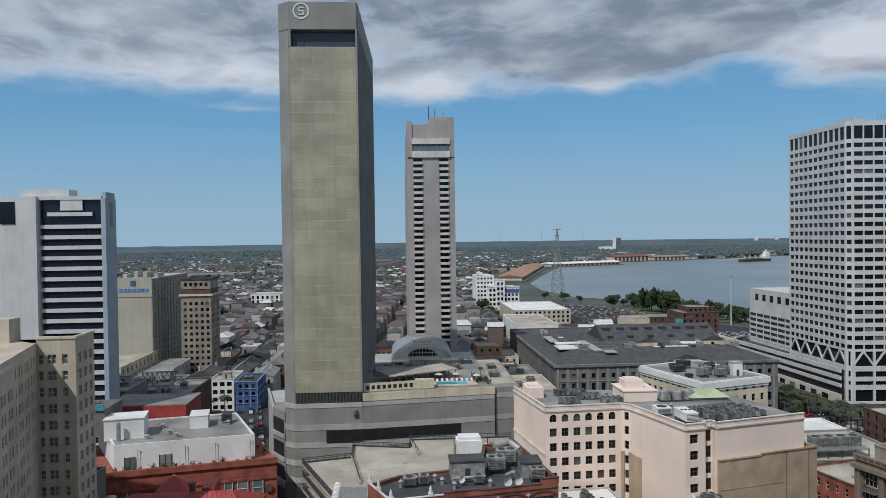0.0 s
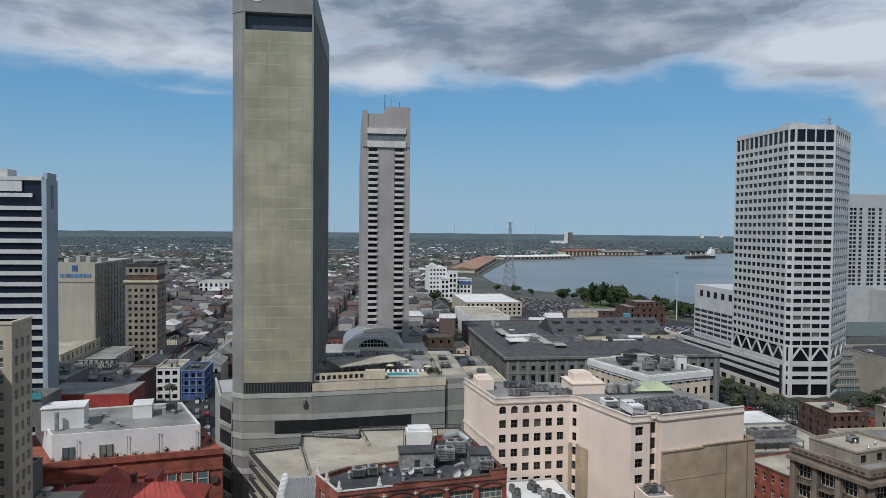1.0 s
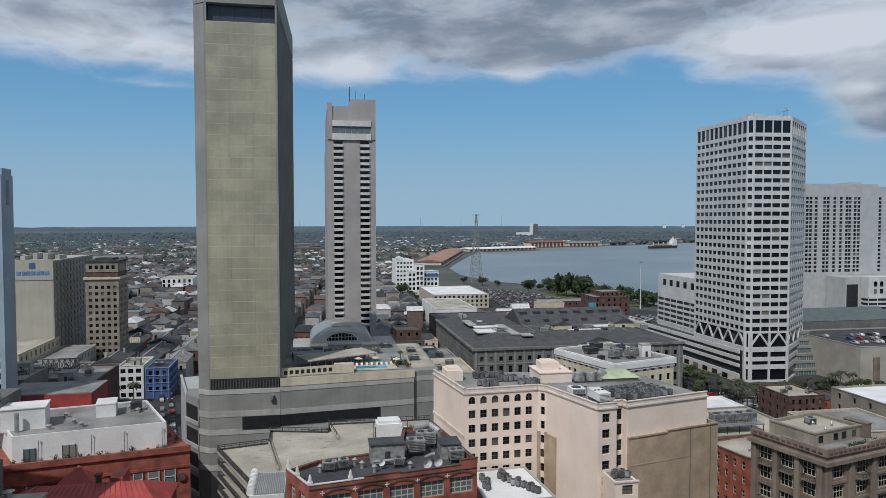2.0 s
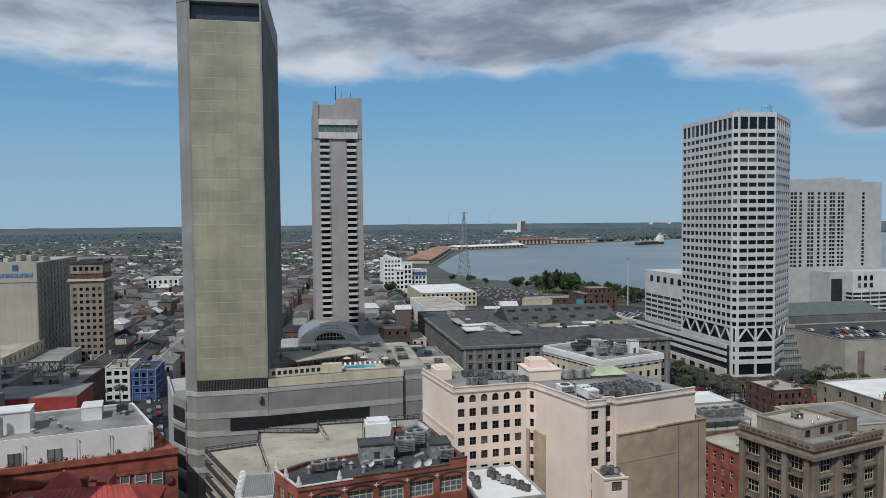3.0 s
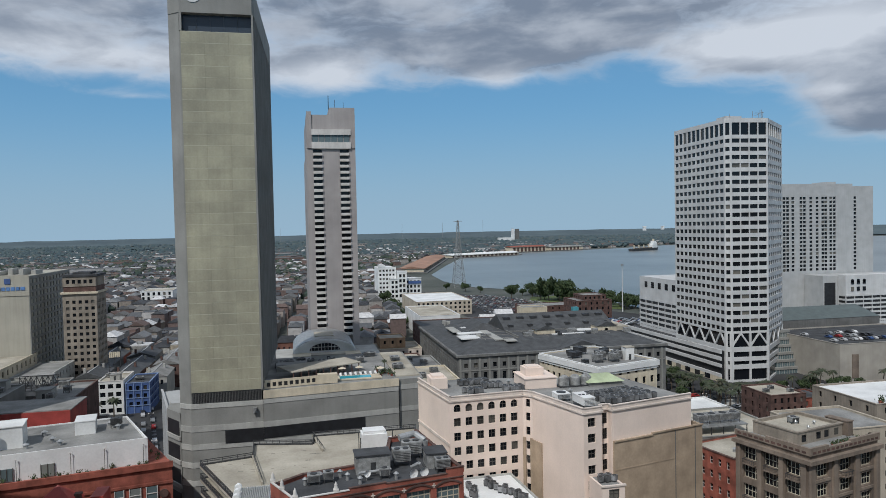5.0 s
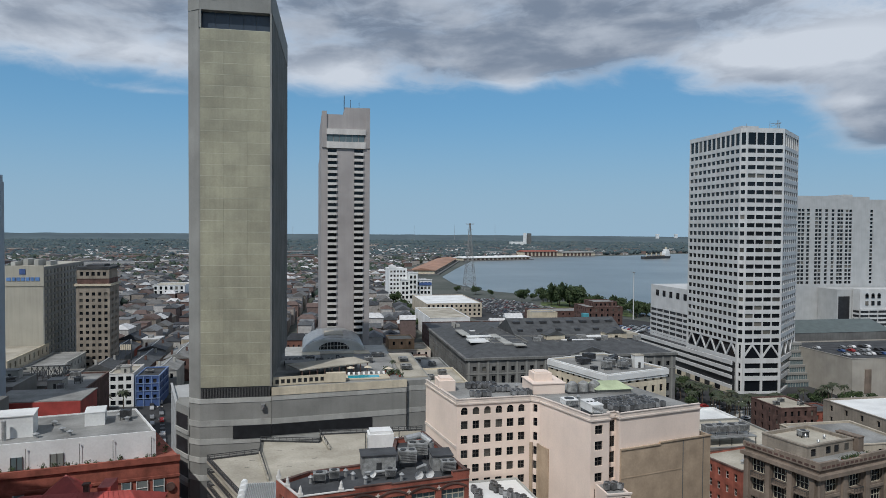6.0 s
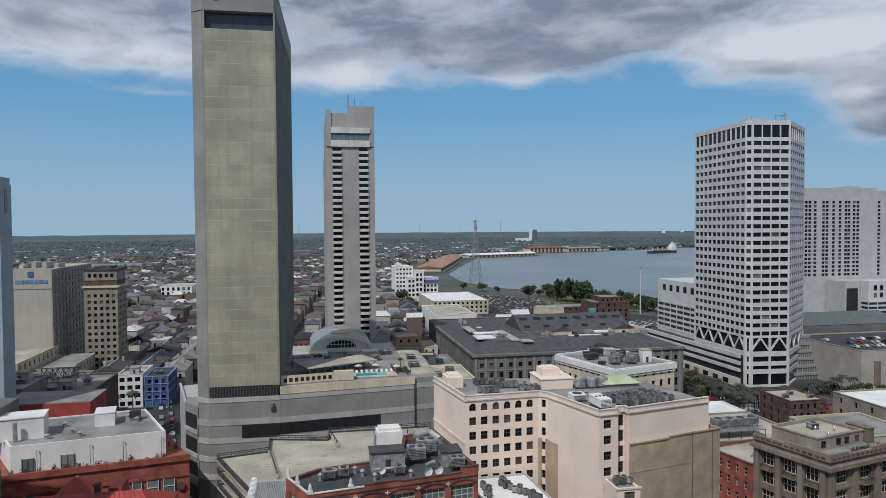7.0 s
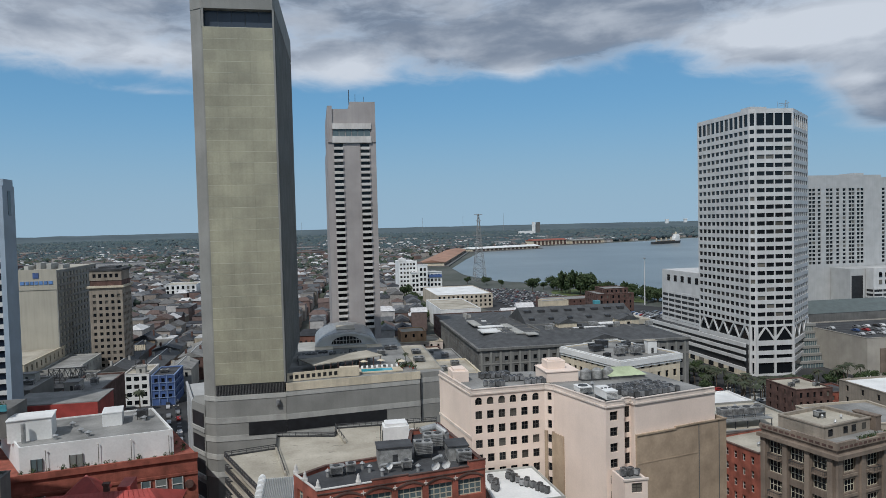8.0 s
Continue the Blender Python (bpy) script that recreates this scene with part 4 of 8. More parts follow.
def old_hotels():
    t = thing("banner_hotel", -140, 400, 0, "greyed cream blank-ended hotel slab with dark gridded flank", "building")
    t.matrix_world = Matrix()
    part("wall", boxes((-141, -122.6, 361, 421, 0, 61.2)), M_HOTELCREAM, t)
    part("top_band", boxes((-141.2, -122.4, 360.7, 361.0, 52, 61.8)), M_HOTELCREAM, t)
    part("emblem", boxes((-132.8, -130.2, 360.45, 360.7, 57.6, 60.2)), M_BLUE, t, "small blue square emblem")
    bm = bmesh.new()
    x = -138.4
    for w in (2.4, 1.9, 2.0, 2.0, 2.1, 2.0, 2.4):
        box(bm, x, x + w * 0.78, 360.45, 360.7, 54.6, 56.2)
        x += w
    part("sign_bars", bm, mat("sign_blue", (0.12, 0.24, 0.5), 0.5), t, "blue sign bars")
    st = ([], [])
    facade(t, st, (-122.2, 360.8), (-122.2, 421), 0, 61, even(12, 0.5, 59.5, 3.2), floors(17, 57.6, 3.2, 2.0), 0.5, M_GLASS, budget=192)
    store_part("flank", st, M_GREYCON, t)
    each("roof_hut", M_GREYLIGHT, t, *[(-140 + i * 3.4, -138 + i * 3.4, 370 + 6 * (i % 3), 380 + 6 * (i % 3), 61.2, 63.2 + (i % 2)) for i in range(5)])
    t = thing("brown_hotel", -103, 378, 0, "pale brown stone hotel with dark cornice and upper loggia", "building")
    t.matrix_world = Matrix()
    part("core", boxes((-110.6, -96.0, 370.5, 387, 0, 52)), M_HOTELTAN, t)
    st = ([], [])
    facade(t, st, (-111, 370), (-95.6, 370), 0, 51.2, even(5, 0.8, 15.0, 1.5), floors(15, 46.4, 3.15, 1.6), 0.45, M_GLASS, budget=75)
    facade(t, st, (-95.6, 370), (-95.6, 387), 0, 51.2, even(6, 0.6, 16.4, 1.3), floors(15, 46.4, 3.15, 1.6), 0.45, M_GLASS, budget=0, lead=0.45)
    store_part("wall", st, M_HOTELTAN, t)
    part("cornice", boxes((-111.8, -94.8, 369.2, 388, 51.2, 52.2)), M_CREAM, t)
    part("dark_storey", boxes((-110.6, -96.0, 370.5, 387, 52.2, 54.8)), M_BRICKDARK, t)
    st = ([], [])
    facade(t, st, (-110.8, 370.2), (-95.8, 370.2), 54.8, 59.6, even(5, 1, 14, 1.5), [(56.2, 1.9)], 0.4, M_GLASS)
    store_part("loggia_wall", st, M_HOTELTAN, t)
    part("loggia", boxes((-110.4, -96.1, 370.7, 386.5, 54.8, 59.6)), M_HOTELTAN, t)
    part("roof", boxes((-111.2, -95.2, 369.8, 387.4, 59.6, 60.6), (-107, -99, 373, 384, 60.6, 61.6)), M_ROOFDARK, t)


old_hotels()


TERRACE = pose(-30.2, 175.2, 0, 0, 0, 10.8) @ pose(30.2, -173.2, 0)


def red_terrace_block():
    t = thing("red_brick_block", -50, 185, 0, "red brick block with white rooftop storey and potted terrace", "building")
    t.matrix_world = Matrix()
    t.matrix_world = TERRACE
    bm = bmesh.new()
    prism(bm, [(-90, 173.2), (-30, 173.2), (-36, 200), (-90, 200)], 0, 25.2)
    part("wall", bm, M_BRICK, t)
    part("cornice", boxes((-90, -29.8, 172.7, 173.2, 24.4, 25.8), (-90, -29.9, 172.9, 173.2, 20.6, 21.2)), M_BRICK, t)
    bm = bmesh.new()
    prism(bm, [(-67.6, 175.5), (-35.2, 175.5), (-40.3, 199.9), (-76, 199.6)], 25.2, 30.9)
    part("roof_storey", bm, M_ROOFWHITE, t, "white rendered roof storey")
    bm = bmesh.new()
    prism(bm, [(-67.2, 175.9), (-35.8, 175.9), (-40.7, 199.5), (-75.6, 199.2)], 30.9, 31.05)
    part("roof", bm, M_ROOFGREY, t)
    bm = bmesh.new()
    parapet(bm, [(-67.6, 175.5), (-35.2, 175.5), (-40.3, 199.9), (-76, 199.6)], 30.9, 0.45, 0.35)
    part("parapet", bm, M_ROOFWHITE, t)
    part("roof_hut", boxes((-71.0, -61.8, 181.5, 188.5, 30.9, 36.0), (-71.2, -61.6, 181.3, 188.7, 36.0, 36.2)), M_ROOFWHITE, t)
    part("roof_hut", boxes((-51.5, -47.0, 186.5, 193, 31, 34.2), (-51.6, -46.9, 186.4, 193.1, 34.2, 34.4)), M_ROOFWHITE, t)
    t = thing("red_shed", -78, 246, 0, "low shed with bright red end wall", "building")
    t.matrix_world = Matrix()
    part("wall", boxes((-98, -71, 240, 258, 0, 24.5)), M_REDPAINT, t)
    part("roof", boxes((-98.2, -70.8, 240.4, 258.2, 24.5, 24.8)), M_ROOFGREY, t)


red_terrace_block()


M_HALL = mat("dark_grey_granite", (0.185, 0.187, 0.18), 0.85, 0.14, 0.2, 3.0, streak=0.3)


def custom_house():
    t = thing("granite_hall", 116, 335, 0, "large grey granite hall with dark slate roof and skylights", "building")
    t.matrix_world = Matrix()
    part("core", boxes((68, 164.2, 291.8, 384, 0, 23)), M_HALL, t)
    st = ([], [])
    rows = [(19.2, 2.0), (13.5, 3.6), (7.5, 3.6), (1.5, 4)]
    facade(t, st, (67.2, 291), (165, 291), 0, 24, even(22, 1.5, 96.3, 1.7), rows, 0.6, M_GLASS, budget=44, lead=0.6)
    facade(t, st, (67.2, 384), (67.2, 291), 0, 24, even(18, 1.5, 91, 1.7), rows, 0.6, M_GLASS, budget=0)
    store_part("wall", st, M_HALL, t)
    for i in range(23):
        part("pilaster", boxes((67.9 + i * 4.31, 68.7 + i * 4.31, 290.7, 291.0, 0, 23.4)), M_GREYCON, t)
    part("string_course", boxes((67.2, 165, 290.75, 291, 17.8, 18.3)), M_GREYCON, t)
    part("cornice", boxes((66.4, 165.6, 290.2, 292, 24, 25), (66.4, 67.6, 292, 385, 24, 25)), M_HALL, t)
    bm = bmesh.new()
    lo = [(67.4, 291.6), (164.6, 291.6), (164.6, 384), (67.4, 384)]
    hi = [(82, 306), (150, 306), (150, 369), (82, 369)]
    a = [bm.verts.new((x, y, 24.9)) for x, y in lo]
    b = [bm.verts.new((x, y, 28.4)) for x, y in hi]
    for i in range(4):
        j = (i + 1) % 4
        bm.faces.new((a[i], a[j], b[j], b[i]))
    bm.faces.new(b)
    part("roof", bm, M_SLATE, t)


custom_house()


CORNER = pose(83.7, 101.2, 1.2, 0, 0, 14.5)


def corner_block():
    t = thing("tan_corner_block", 0, 0, 0, "tan masonry corner block with wide bays and weathered cornice", "building")
    t.matrix_world = CORNER
    part("core", boxes((0.5, 18.0, 0.5, 15.0, -1.2, 38.4)), M_TAN, t)
    fr_me = frame_mesh(3.1, 2.3, 0.1, 3, 1, M_FRAME)
    st = ([], [])
    rows = floors(11, 35.0, 3.45, 2.3)
    facade(t, st, (0, 15.0), (0, 0), -1.2, 39.2, even(3, 0.8, 14.2, 3.1), rows, 0.5, M_GLASS, fr_me)
    facade(t, st, (0, 0), (18.4, 0), -1.2, 39.2, [(3.3, 3.1), (9.3, 3.1), (15.2, 3.1)], rows, 0.5, M_GLASS, fr_me, lead=0.5)
    store_part("wall", st, M_TAN, t)
    for x in (0.35, 6.3, 12.2, 18.0):
        part("pilaster", boxes((x - 0.55, x + 0.55, -0.4, 0, -1.2, 37.8)), M_TANPALE, t)
    for y in (1.0, 5.3, 9.8, 14.4):
        part("pilaster", boxes((-0.4, 0, y - 0.5, y + 0.5, -1.2, 37.8)), M_TANPALE, t)
    for b, h in rows:
        each("spandrel", M_TANPALE, t, *[(x - 1.9, x + 1.9, -0.16, 0, b - 0.75, b - 0.25) for x in (3.3, 9.3, 15.2)])
    part("cornice", boxes((-0.9, 18.9, -0.9, 0.0, 37.8, 38.5), (-0.9, 0.0, 0.0, 15.4, 37.8, 38.5)), M_TANPALE, t)
    each("parapet", M_TANPALE, t, (-0.3, 4.5, -0.3, 0.2, 39.2, 40.5), (4.5, 10.5, -0.3, 0.2, 39.2, 40.1), (10.5, 18.6, -0.3, 0.2, 39.2, 40.5), (-0.3, 0.2, 0.2, 8.5, 39.2, 40.5), (-0.3, 0.2, 8.5, 15.2, 39.2, 40.1))
    for i in range(15):
        part("parapet_slot", boxes((0.4 + i * 1.2, 1.2 + i * 1.2, -0.33, -0.3, 39.45, 39.85)), M_BRICKDARK, t)
    for i in range(12):
        part("parapet_slot", boxes((-0.33, -0.3, 0.5 + i * 1.2, 1.3 + i * 1.2, 39.45, 39.85)), M_BRICKDARK, t)
    part("roof", boxes((0.5, 18.0, 0.5, 15.0, 38.4, 38.8)), M_ROOFGREY, t)
    part("parapet_block", boxes((16.9, 18.3, 4.5, 9.0, 38.8, 41.4), (16.8, 18.4, 4.4, 9.1, 41.4, 41.6)), M_TAN, t)


M_TANPALE = mat("pale_tan_stone", (0.25, 0.20, 0.158), 0.85, 0.13, 0.25, 3.0, streak=0.3)
corner_block()


# ---- rooftop plant ----
def condenser(x, y, z, turn=0.0):
    t = thing("condenser", x, y, z, "small grey air-conditioning condenser on a roof", "air conditioner", "rooftop condensers", turn=turn)
    part("casing", boxes((-0.5, 0.5, -0.45, 0.45, 0.25, 1.15), (-0.52, 0.52, -0.47, 0.47, 1.15, 1.22)), M_CONDENSER, t)
    bm = bmesh.new()
    tube(bm, (0, 0, 1.22), (0, 0, 1.3), 0.38, n=10)
    part("fan_guard", bm, M_METALDARK, t)
    part("foot", boxes((-0.45, 0.45, -0.36, 0.36, 0, 0.25)), M_METALDARK, t)
    return t


CONDENSER = condenser(36.0, 144.6, 44.0)


def condenser_field(spots):
    for x, y, z in spots:
        copy_thing(CONDENSER, pose(x, y, z, 0, 0, random.choice((0, 90)) + random.uniform(-4, 4)))


spots = []
for i, x0 in enumerate((35.2, 40.6, 44.4)):
    for r in range(2):
        for k in range(4):
            spots.append((x0 + k * 1.15 + random.uniform(-0.1, 0.1), 145.4 + r * 1.3 + 4.2 * (i % 2) + random.uniform(-0.1, 0.1), 44.0))
for r in range(2):
    for k in range(6):
        spots.append((36.0 + k * 1.2, 153.6 + r * 1.4, 44.0))
for r in range(5):
    for k in range(11):
        if random.random() < 0.86:
            u, v = k * 1.15 + random.uniform(-0.15, 0.15), r * 1.7 + random.uniform(-0.2, 0.2)
            spots.append((60.4 + u * 0.972 - v * 0.235, 128.8 + u * 0.235 + v * 0.972, 44.02))
condenser_field(spots[1:])


def chiller(x, y, z, w, d, h, fans=2, label="grey rooftop chiller with fans on a steel frame", turn=0.0, material=None):
    t = thing("chiller", x, y, z, label, "chiller", "rooftop plant", turn=turn)
    part("casing", boxes((-w / 2, w / 2, -d / 2, d / 2, h * 0.35, h), (-w / 2 - 0.06, w / 2 + 0.06, -d / 2 - 0.06, d / 2 + 0.06, h * 0.93, h + 0.04)), material or M_MACHINE, t)
    for i in range(fans):
        bm = bmesh.new()
        x0 = -w / 2 + w * (i + 0.5) / fans
        tube(bm, (x0, 0, h), (x0, 0, h + 0.16), min(d, w / fans) * 0.36, n=12)
        part("fan_ring", bm, M_METALDARK, t)
    for sx in (-1, 1):
        for sy in (-1, 1):
            part("leg", boxes((sx * w * 0.45 - 0.07, sx * w * 0.45 + 0.07, sy * d * 0.42 - 0.07, sy * d * 0.42 + 0.07, 0, h * 0.35)), M_METALDARK, t)
    part("grille", boxes(*[(-w / 2 + 0.1, w / 2 - 0.1, -d / 2 - 0.05, -d / 2, h * (0.42 + 0.1 * i), h * (0.42 + 0.1 * i) + 0.06) for i in range(5)]), M_METALDARK, t)
    return t


def vent(x, y, z, r=0.35, h=1.1):
    t = thing("roof_vent", x, y, z, "galvanised roof vent with conical cap", "vent", "roof vents")
    bm = bmesh.new()
    tube(bm, (0, 0, 0), (0, 0, h), r, r * 0.9, 10)
    part("stack", bm, M_METAL, t)
    bm = bmesh.new()
    tube(bm, (0, 0, h + 0.1), (0, 0, h + 0.45), r * 1.6, r * 0.3, 10)
    part("cap", bm, M_METAL, t)


def dish(x, y, z, r=0.75, turn=0.0):
    t = thing("satellite_dish", x, y, z, "white satellite dish on a short post", "satellite dish", "satellite dishes", turn=turn)
    bm = bmesh.new()
    n, rings = 16, 4
    prev = None
    for k in range(rings + 1):
        rr = r * k / rings
        ring = [bm.verts.new((rr * math.cos(6.2832 * i / n), -0.25 + 0.3 * (rr / r) ** 2 * -1 + 0.25, 1.2 + rr * math.sin(6.2832 * i / n))) for i in range(n)] if k else [bm.verts.new((0, 0, 1.2))]
        if k == 1:
            for i in range(n):
                bm.faces.new((prev[0], ring[i], ring[(i + 1) % n]))
        elif k > 1:
            for i in range(n):
                bm.faces.new((prev[i], ring[i], ring[(i + 1) % n], prev[(i + 1) % n]))
        prev = ring
    part("bowl", bm, M_ROOFWHITE, t)
    bm = bmesh.new()
    tube(bm, (0, 0.1, 0), (0, 0.1, 1.2), 0.06)
    tube(bm, (0, 0, 0.7), (0, -0.7, 1.2), 0.03)
    part("post", bm, M_METAL, t)


# pink hotel roof
chiller(55.0, 128.6, 44.02, 2.4, 5.0, 2.4, 3, "white rooftop chiller at the parapet", 4, M_ROOFWHITE)
chiller(52.8, 135.0, 44.02, 2.8, 3.0, 1.6, 1, "low pale rooftop fan unit", 0, M_ROOFWHITE)
vent(46.4, 150.5, 44.0)
vent(56.0, 138.0, 44.02)


def cooling_tanks():
    t = thing("cooling_tower", 58.0, 146.4, 44.02, "grey drum-shaped rooftop cooling tower", "cooling tower", "rooftop plant")
    for i in range(3):
        bm = bmesh.new()
        tube(bm, (i * 2.6, 0, 0.3), (i * 2.6, 0, 2.0), 1.25, 1.2, 14)
        tube(bm, (i * 2.6, 0, 2.0), (i * 2.6, 0, 2.5), 1.2, 0.5, 14)
        part("drum", bm, M_MACHINE, t)
    part("skid", boxes((-1.5, 6.8, -1.4, 1.4, 0, 0.3)), M_METALDARK, t)
    t = thing("roof_pavilion", 67.0, 147.6, 44.02, "small rooftop room with pale green hipped roof", "roof hut")
    part("wall", boxes((-4, 4, -3.4, 3.4, 0, 0.9)), M_ROOFGREY, t)
    bm = bmesh.new()
    a = [bm.verts.new(p) for p in ((-4.4, -3.8, 0.9), (4.4, -3.8, 0.9), (4.4, 3.8, 0.9), (-4.4, 3.8, 0.9))]
    b = [bm.verts.new(p) for p in ((-2.4, -0.6, 2.1), (2.4, -0.6, 2.1), (2.4, 0.6, 2.1), (-2.4, 0.6, 2.1))]
    for i in range(4):
        bm.faces.new((a[i], a[(i + 1) % 4], b[(i + 1) % 4], b[i]))
    bm.faces.new(b)
    bm.faces.new(a[::-1])
    part("roof", bm, M_GREENCOPPER, t)


cooling_tanks()


# low wing in front of the pink hotel
def low_wing():
    t = thing("low_pink_wing", 56, 121, 0, "low pink wing with flat roof and one large window", "building")
    t.matrix_world = Matrix()
    part("core", boxes((54.5, 58.2, 118.9, 124.4, 0, 31.4)), M_PINK, t)
    st = ([], [])
    facade(t, st, (54.1, 118.5), (58.6, 118.5), 0, 31.6, [(2.4, 2.1)], [(29.3, 1.8), (25.8, 1.8), (22.3, 1.8)], 0.35, M_GLASS, frame_mesh(2.1, 1.8, 0.14, 1, 1, M_FRAMEDARK))
    store_part("wall", st, M_PINK, t)
    each("side_wall", M_PINK, t, (54.1, 54.5, 118.9, 124.4, 0, 31.7), (58.2, 58.6, 118.9, 124.8, 0, 31.7))
    part("coping", boxes((53.9, 58.8, 118.3, 118.8, 31.6, 31.9)), M_PINKTRIM, t)
    part("roof", boxes((54.5, 58.2, 118.9, 124.4, 31.4, 31.5)), M_ROOFGREY, t)


low_wing()
for k in range(5):
    copy_thing(CONDENSER, pose(55.0 + k * 0.7, 121.2 + 1.2 * (k % 2), 31.5, 0, 0, 10 * k))


# brick warehouse roof
def roof_hut(x, y, z, w, d, h, material, label, roof=None):
    t = thing("roof_hut", x, y, z, label, "roof hut", "roof huts")
    part("wall", boxes((-w / 2, w / 2, -d / 2, d / 2, 0, h)), material, t)
    part("roof", boxes((-w / 2 - 0.2, w / 2 + 0.2, -d / 2 - 0.2, d / 2 + 0.2, h, h + 0.18)), roof or M_ROOFDARK, t)
    part("door", boxes((-0.45, 0.45, -d / 2 - 0.06, -d / 2, 0, 2.0)), M_METALDARK, t)
    return t


roof_hut(12.0, 119.3, 38.5, 5.8, 3.8, 3.1, M_MACHINE, "grey sheet-metal plant room on the brick roof")
roof_hut(23.0, 119.4, 38.5, 3.4, 4.0, 2.5, M_MACHINE, "dark-topped sheet-metal plant room by the parapet")
chiller(17.3, 120.6, 38.5, 3.0, 2.6, 2.9, 2)
chiller(19.6, 124.0, 38.5, 3.4, 2.4, 3.1, 2)
chiller(23.6, 115.6, 38.5, 2.4, 1.8, 2.3, 2)
chiller(2.0, 115.2, 38.5, 2.0, 1.6, 1.7, 1)
chiller(4.4, 115.6, 38.5, 1.6, 1.4, 1.8, 1)
chiller(13.6, 115.0, 38.5, 1.6, 1.2, 1.7, 1)
dish(10.6, 114.6, 38.5, 0.6, 20)
dish(18.0, 112.6, 38.5, 0.8, 20)
dish(19.9, 113.0, 38.5, 0.75, 10)
for x, y in ((0.6, 115.2), (3.2, 117.0), (7.5, 115.6), (15.4, 113.9), (6.4, 117.4), (9.4, 113.4)):
    vent(x, y, 38.5, 0.3, 0.9)


def duct(points, r, label):
    t = thing("duct", 0, 0, 0, label, "duct", "rooftop plant")
    for p, q in zip(points, points[1:]):
        bm = bmesh.new()
        tube(bm, p, q, r, n=10)
        part("duct_run", bm, M_METAL, t)


duct([(17.6, 125.4, 41.9), (20.6, 126.2, 42.2), (22.2, 124.8, 41.2), (22.3, 124.6, 38.6)], 0.6, "bent silver duct over the roof plant")
duct([(14.9, 116.4, 39.4), (9.4, 115.9, 39.4), (9.4, 115.9, 38.6)], 0.25, "silver roof pipe between plant rooms")
duct([(18.4, 116.6, 39.4), (19.6, 115.8, 40.2), (20.4, 116.4, 38.6)], 0.3, "white lagged pipe bend on the roof")


def finial(x, y, z):
    t = thing("parapet_finial", x, y, z, "white cast finial on the brick parapet", "finial", "parapet finials")
    bm = bmesh.new()
    box(bm, -0.4, 0.4, -0.4, 0.4, 0, 0.35)
    tube(bm, (0, 0, 0.35), (0, 0, 1.0), 0.34, 0.22, 10)
    tube(bm, (0, 0, 1.0), (0, 0, 1.5), 0.26, 0.05, 10)
    part("body", bm, M_TOWERPALE, t)


for x, y in ((-4.5, 115.0), (-3.0, 111.3), (-1.0, 107.0), (5.2, 108.1)):
    finial(x, y, 39.66)


# white box and small shed on the parking deck
t = thing("roof_tank", 14.9, 143.5, 29.5, "white boxy lift overrun with open steel frame", "lift housing")
part("body", boxes((-2.6, 2.6, -2.0, 2.0, 0.8, 8.6), (-2.2, 2.2, -1.6, 1.6, 8.6, 9.2)), M_ROOFWHITE, t)
part("side_box", boxes((2.7, 4.0, -1.4, 1.4, 0, 7.0)), M_ROOFWHITE, t)
for sx in (-2.9, 4.2):
    for sy in (-2.2, 2.0):
        part("frame_post", boxes((sx - 0.08, sx + 0.08, sy - 0.08, sy + 0.08, 0, 8.2)), M_METALDARK, t)


def step_wall():
    t = thing("ramp_wall", 0, 0, 29.5, "low kerb and black rail between two deck levels", "railing")
    for p, q in (((-10.4, 160.4), (-7.6, 142.5)), ((3.1, 172.4), (5.0, 160.4))):
        m, length = face_at(p, q)
        bm = bmesh.new()
        add_at(bm, m, 0, length, -0.2, 0.2, 0, 0.6)
        part("kerb", bm, M_ROOFPALE, t)
        for i in range(int(length / 2)):
            bm = bmesh.new()
            add_at(bm, m, 2 * i, 2 * i + 0.12, -0.06, 0.06, 0.6, 1.5)
            part("post", bm, M_METALDARK, t)
        bm = bmesh.new()
        add_at(bm, m, 0, length, -0.06, 0.06, 1.4, 1.52)
        part("rail", bm, M_METALDARK, t)


step_wall()


def deck_lines():
    t = thing("parking_line", 0, 0, 29.5, "worn dark expansion marks on the parking deck", "marking", kind="stuff")
    st = ([], [])
    for i in range(46):
        x, y = random.uniform(-16, 26), random.uniform(137, 170)
        if x < -17 + (155 - y) * 0.42 or (x < 4 and y > 164) or (x < -9 and y > 158) or (x > 14 and y < 140):
            continue
        quick_box(st, pose(x, y, 0, 0, 0, random.uniform(-8, 8)), -0.6, 0.6, -0.06, 0.06, 0.0, 0.006)
    store_part("dash", st, M_METALDARK, t)


deck_lines()


# white-roofed low building between brick warehouse and pink hotel
def white_low_roof():
    t = thing("white_roofed_annex", 40, 138, 0, "low annex with bright white coated roof and vents", "building")
    t.matrix_world = Matrix()
    bm = bmesh.new()
    prism(bm, [(30.6, 122.6), (44.4, 123.2), (43.4, 140.4), (31.2, 139.8)], 0, 27.4)
    part("wall", bm, M_GREYLIGHT, t)
    bm = bmesh.new()
    prism(bm, [(30.9, 122.9), (44.1, 123.5), (43.1, 140.1), (31.5, 139.5)], 27.4, 27.6)
    part("roof", bm, M_ROOFWHITE, t, "white coated roof")
    bm = bmesh.new()
    parapet(bm, [(30.6, 122.6), (44.4, 123.2), (43.4, 140.4), (31.2, 139.8)], 27.5, 0.5, 0.3)
    part("parapet", bm, M_GREYLIGHT, t)


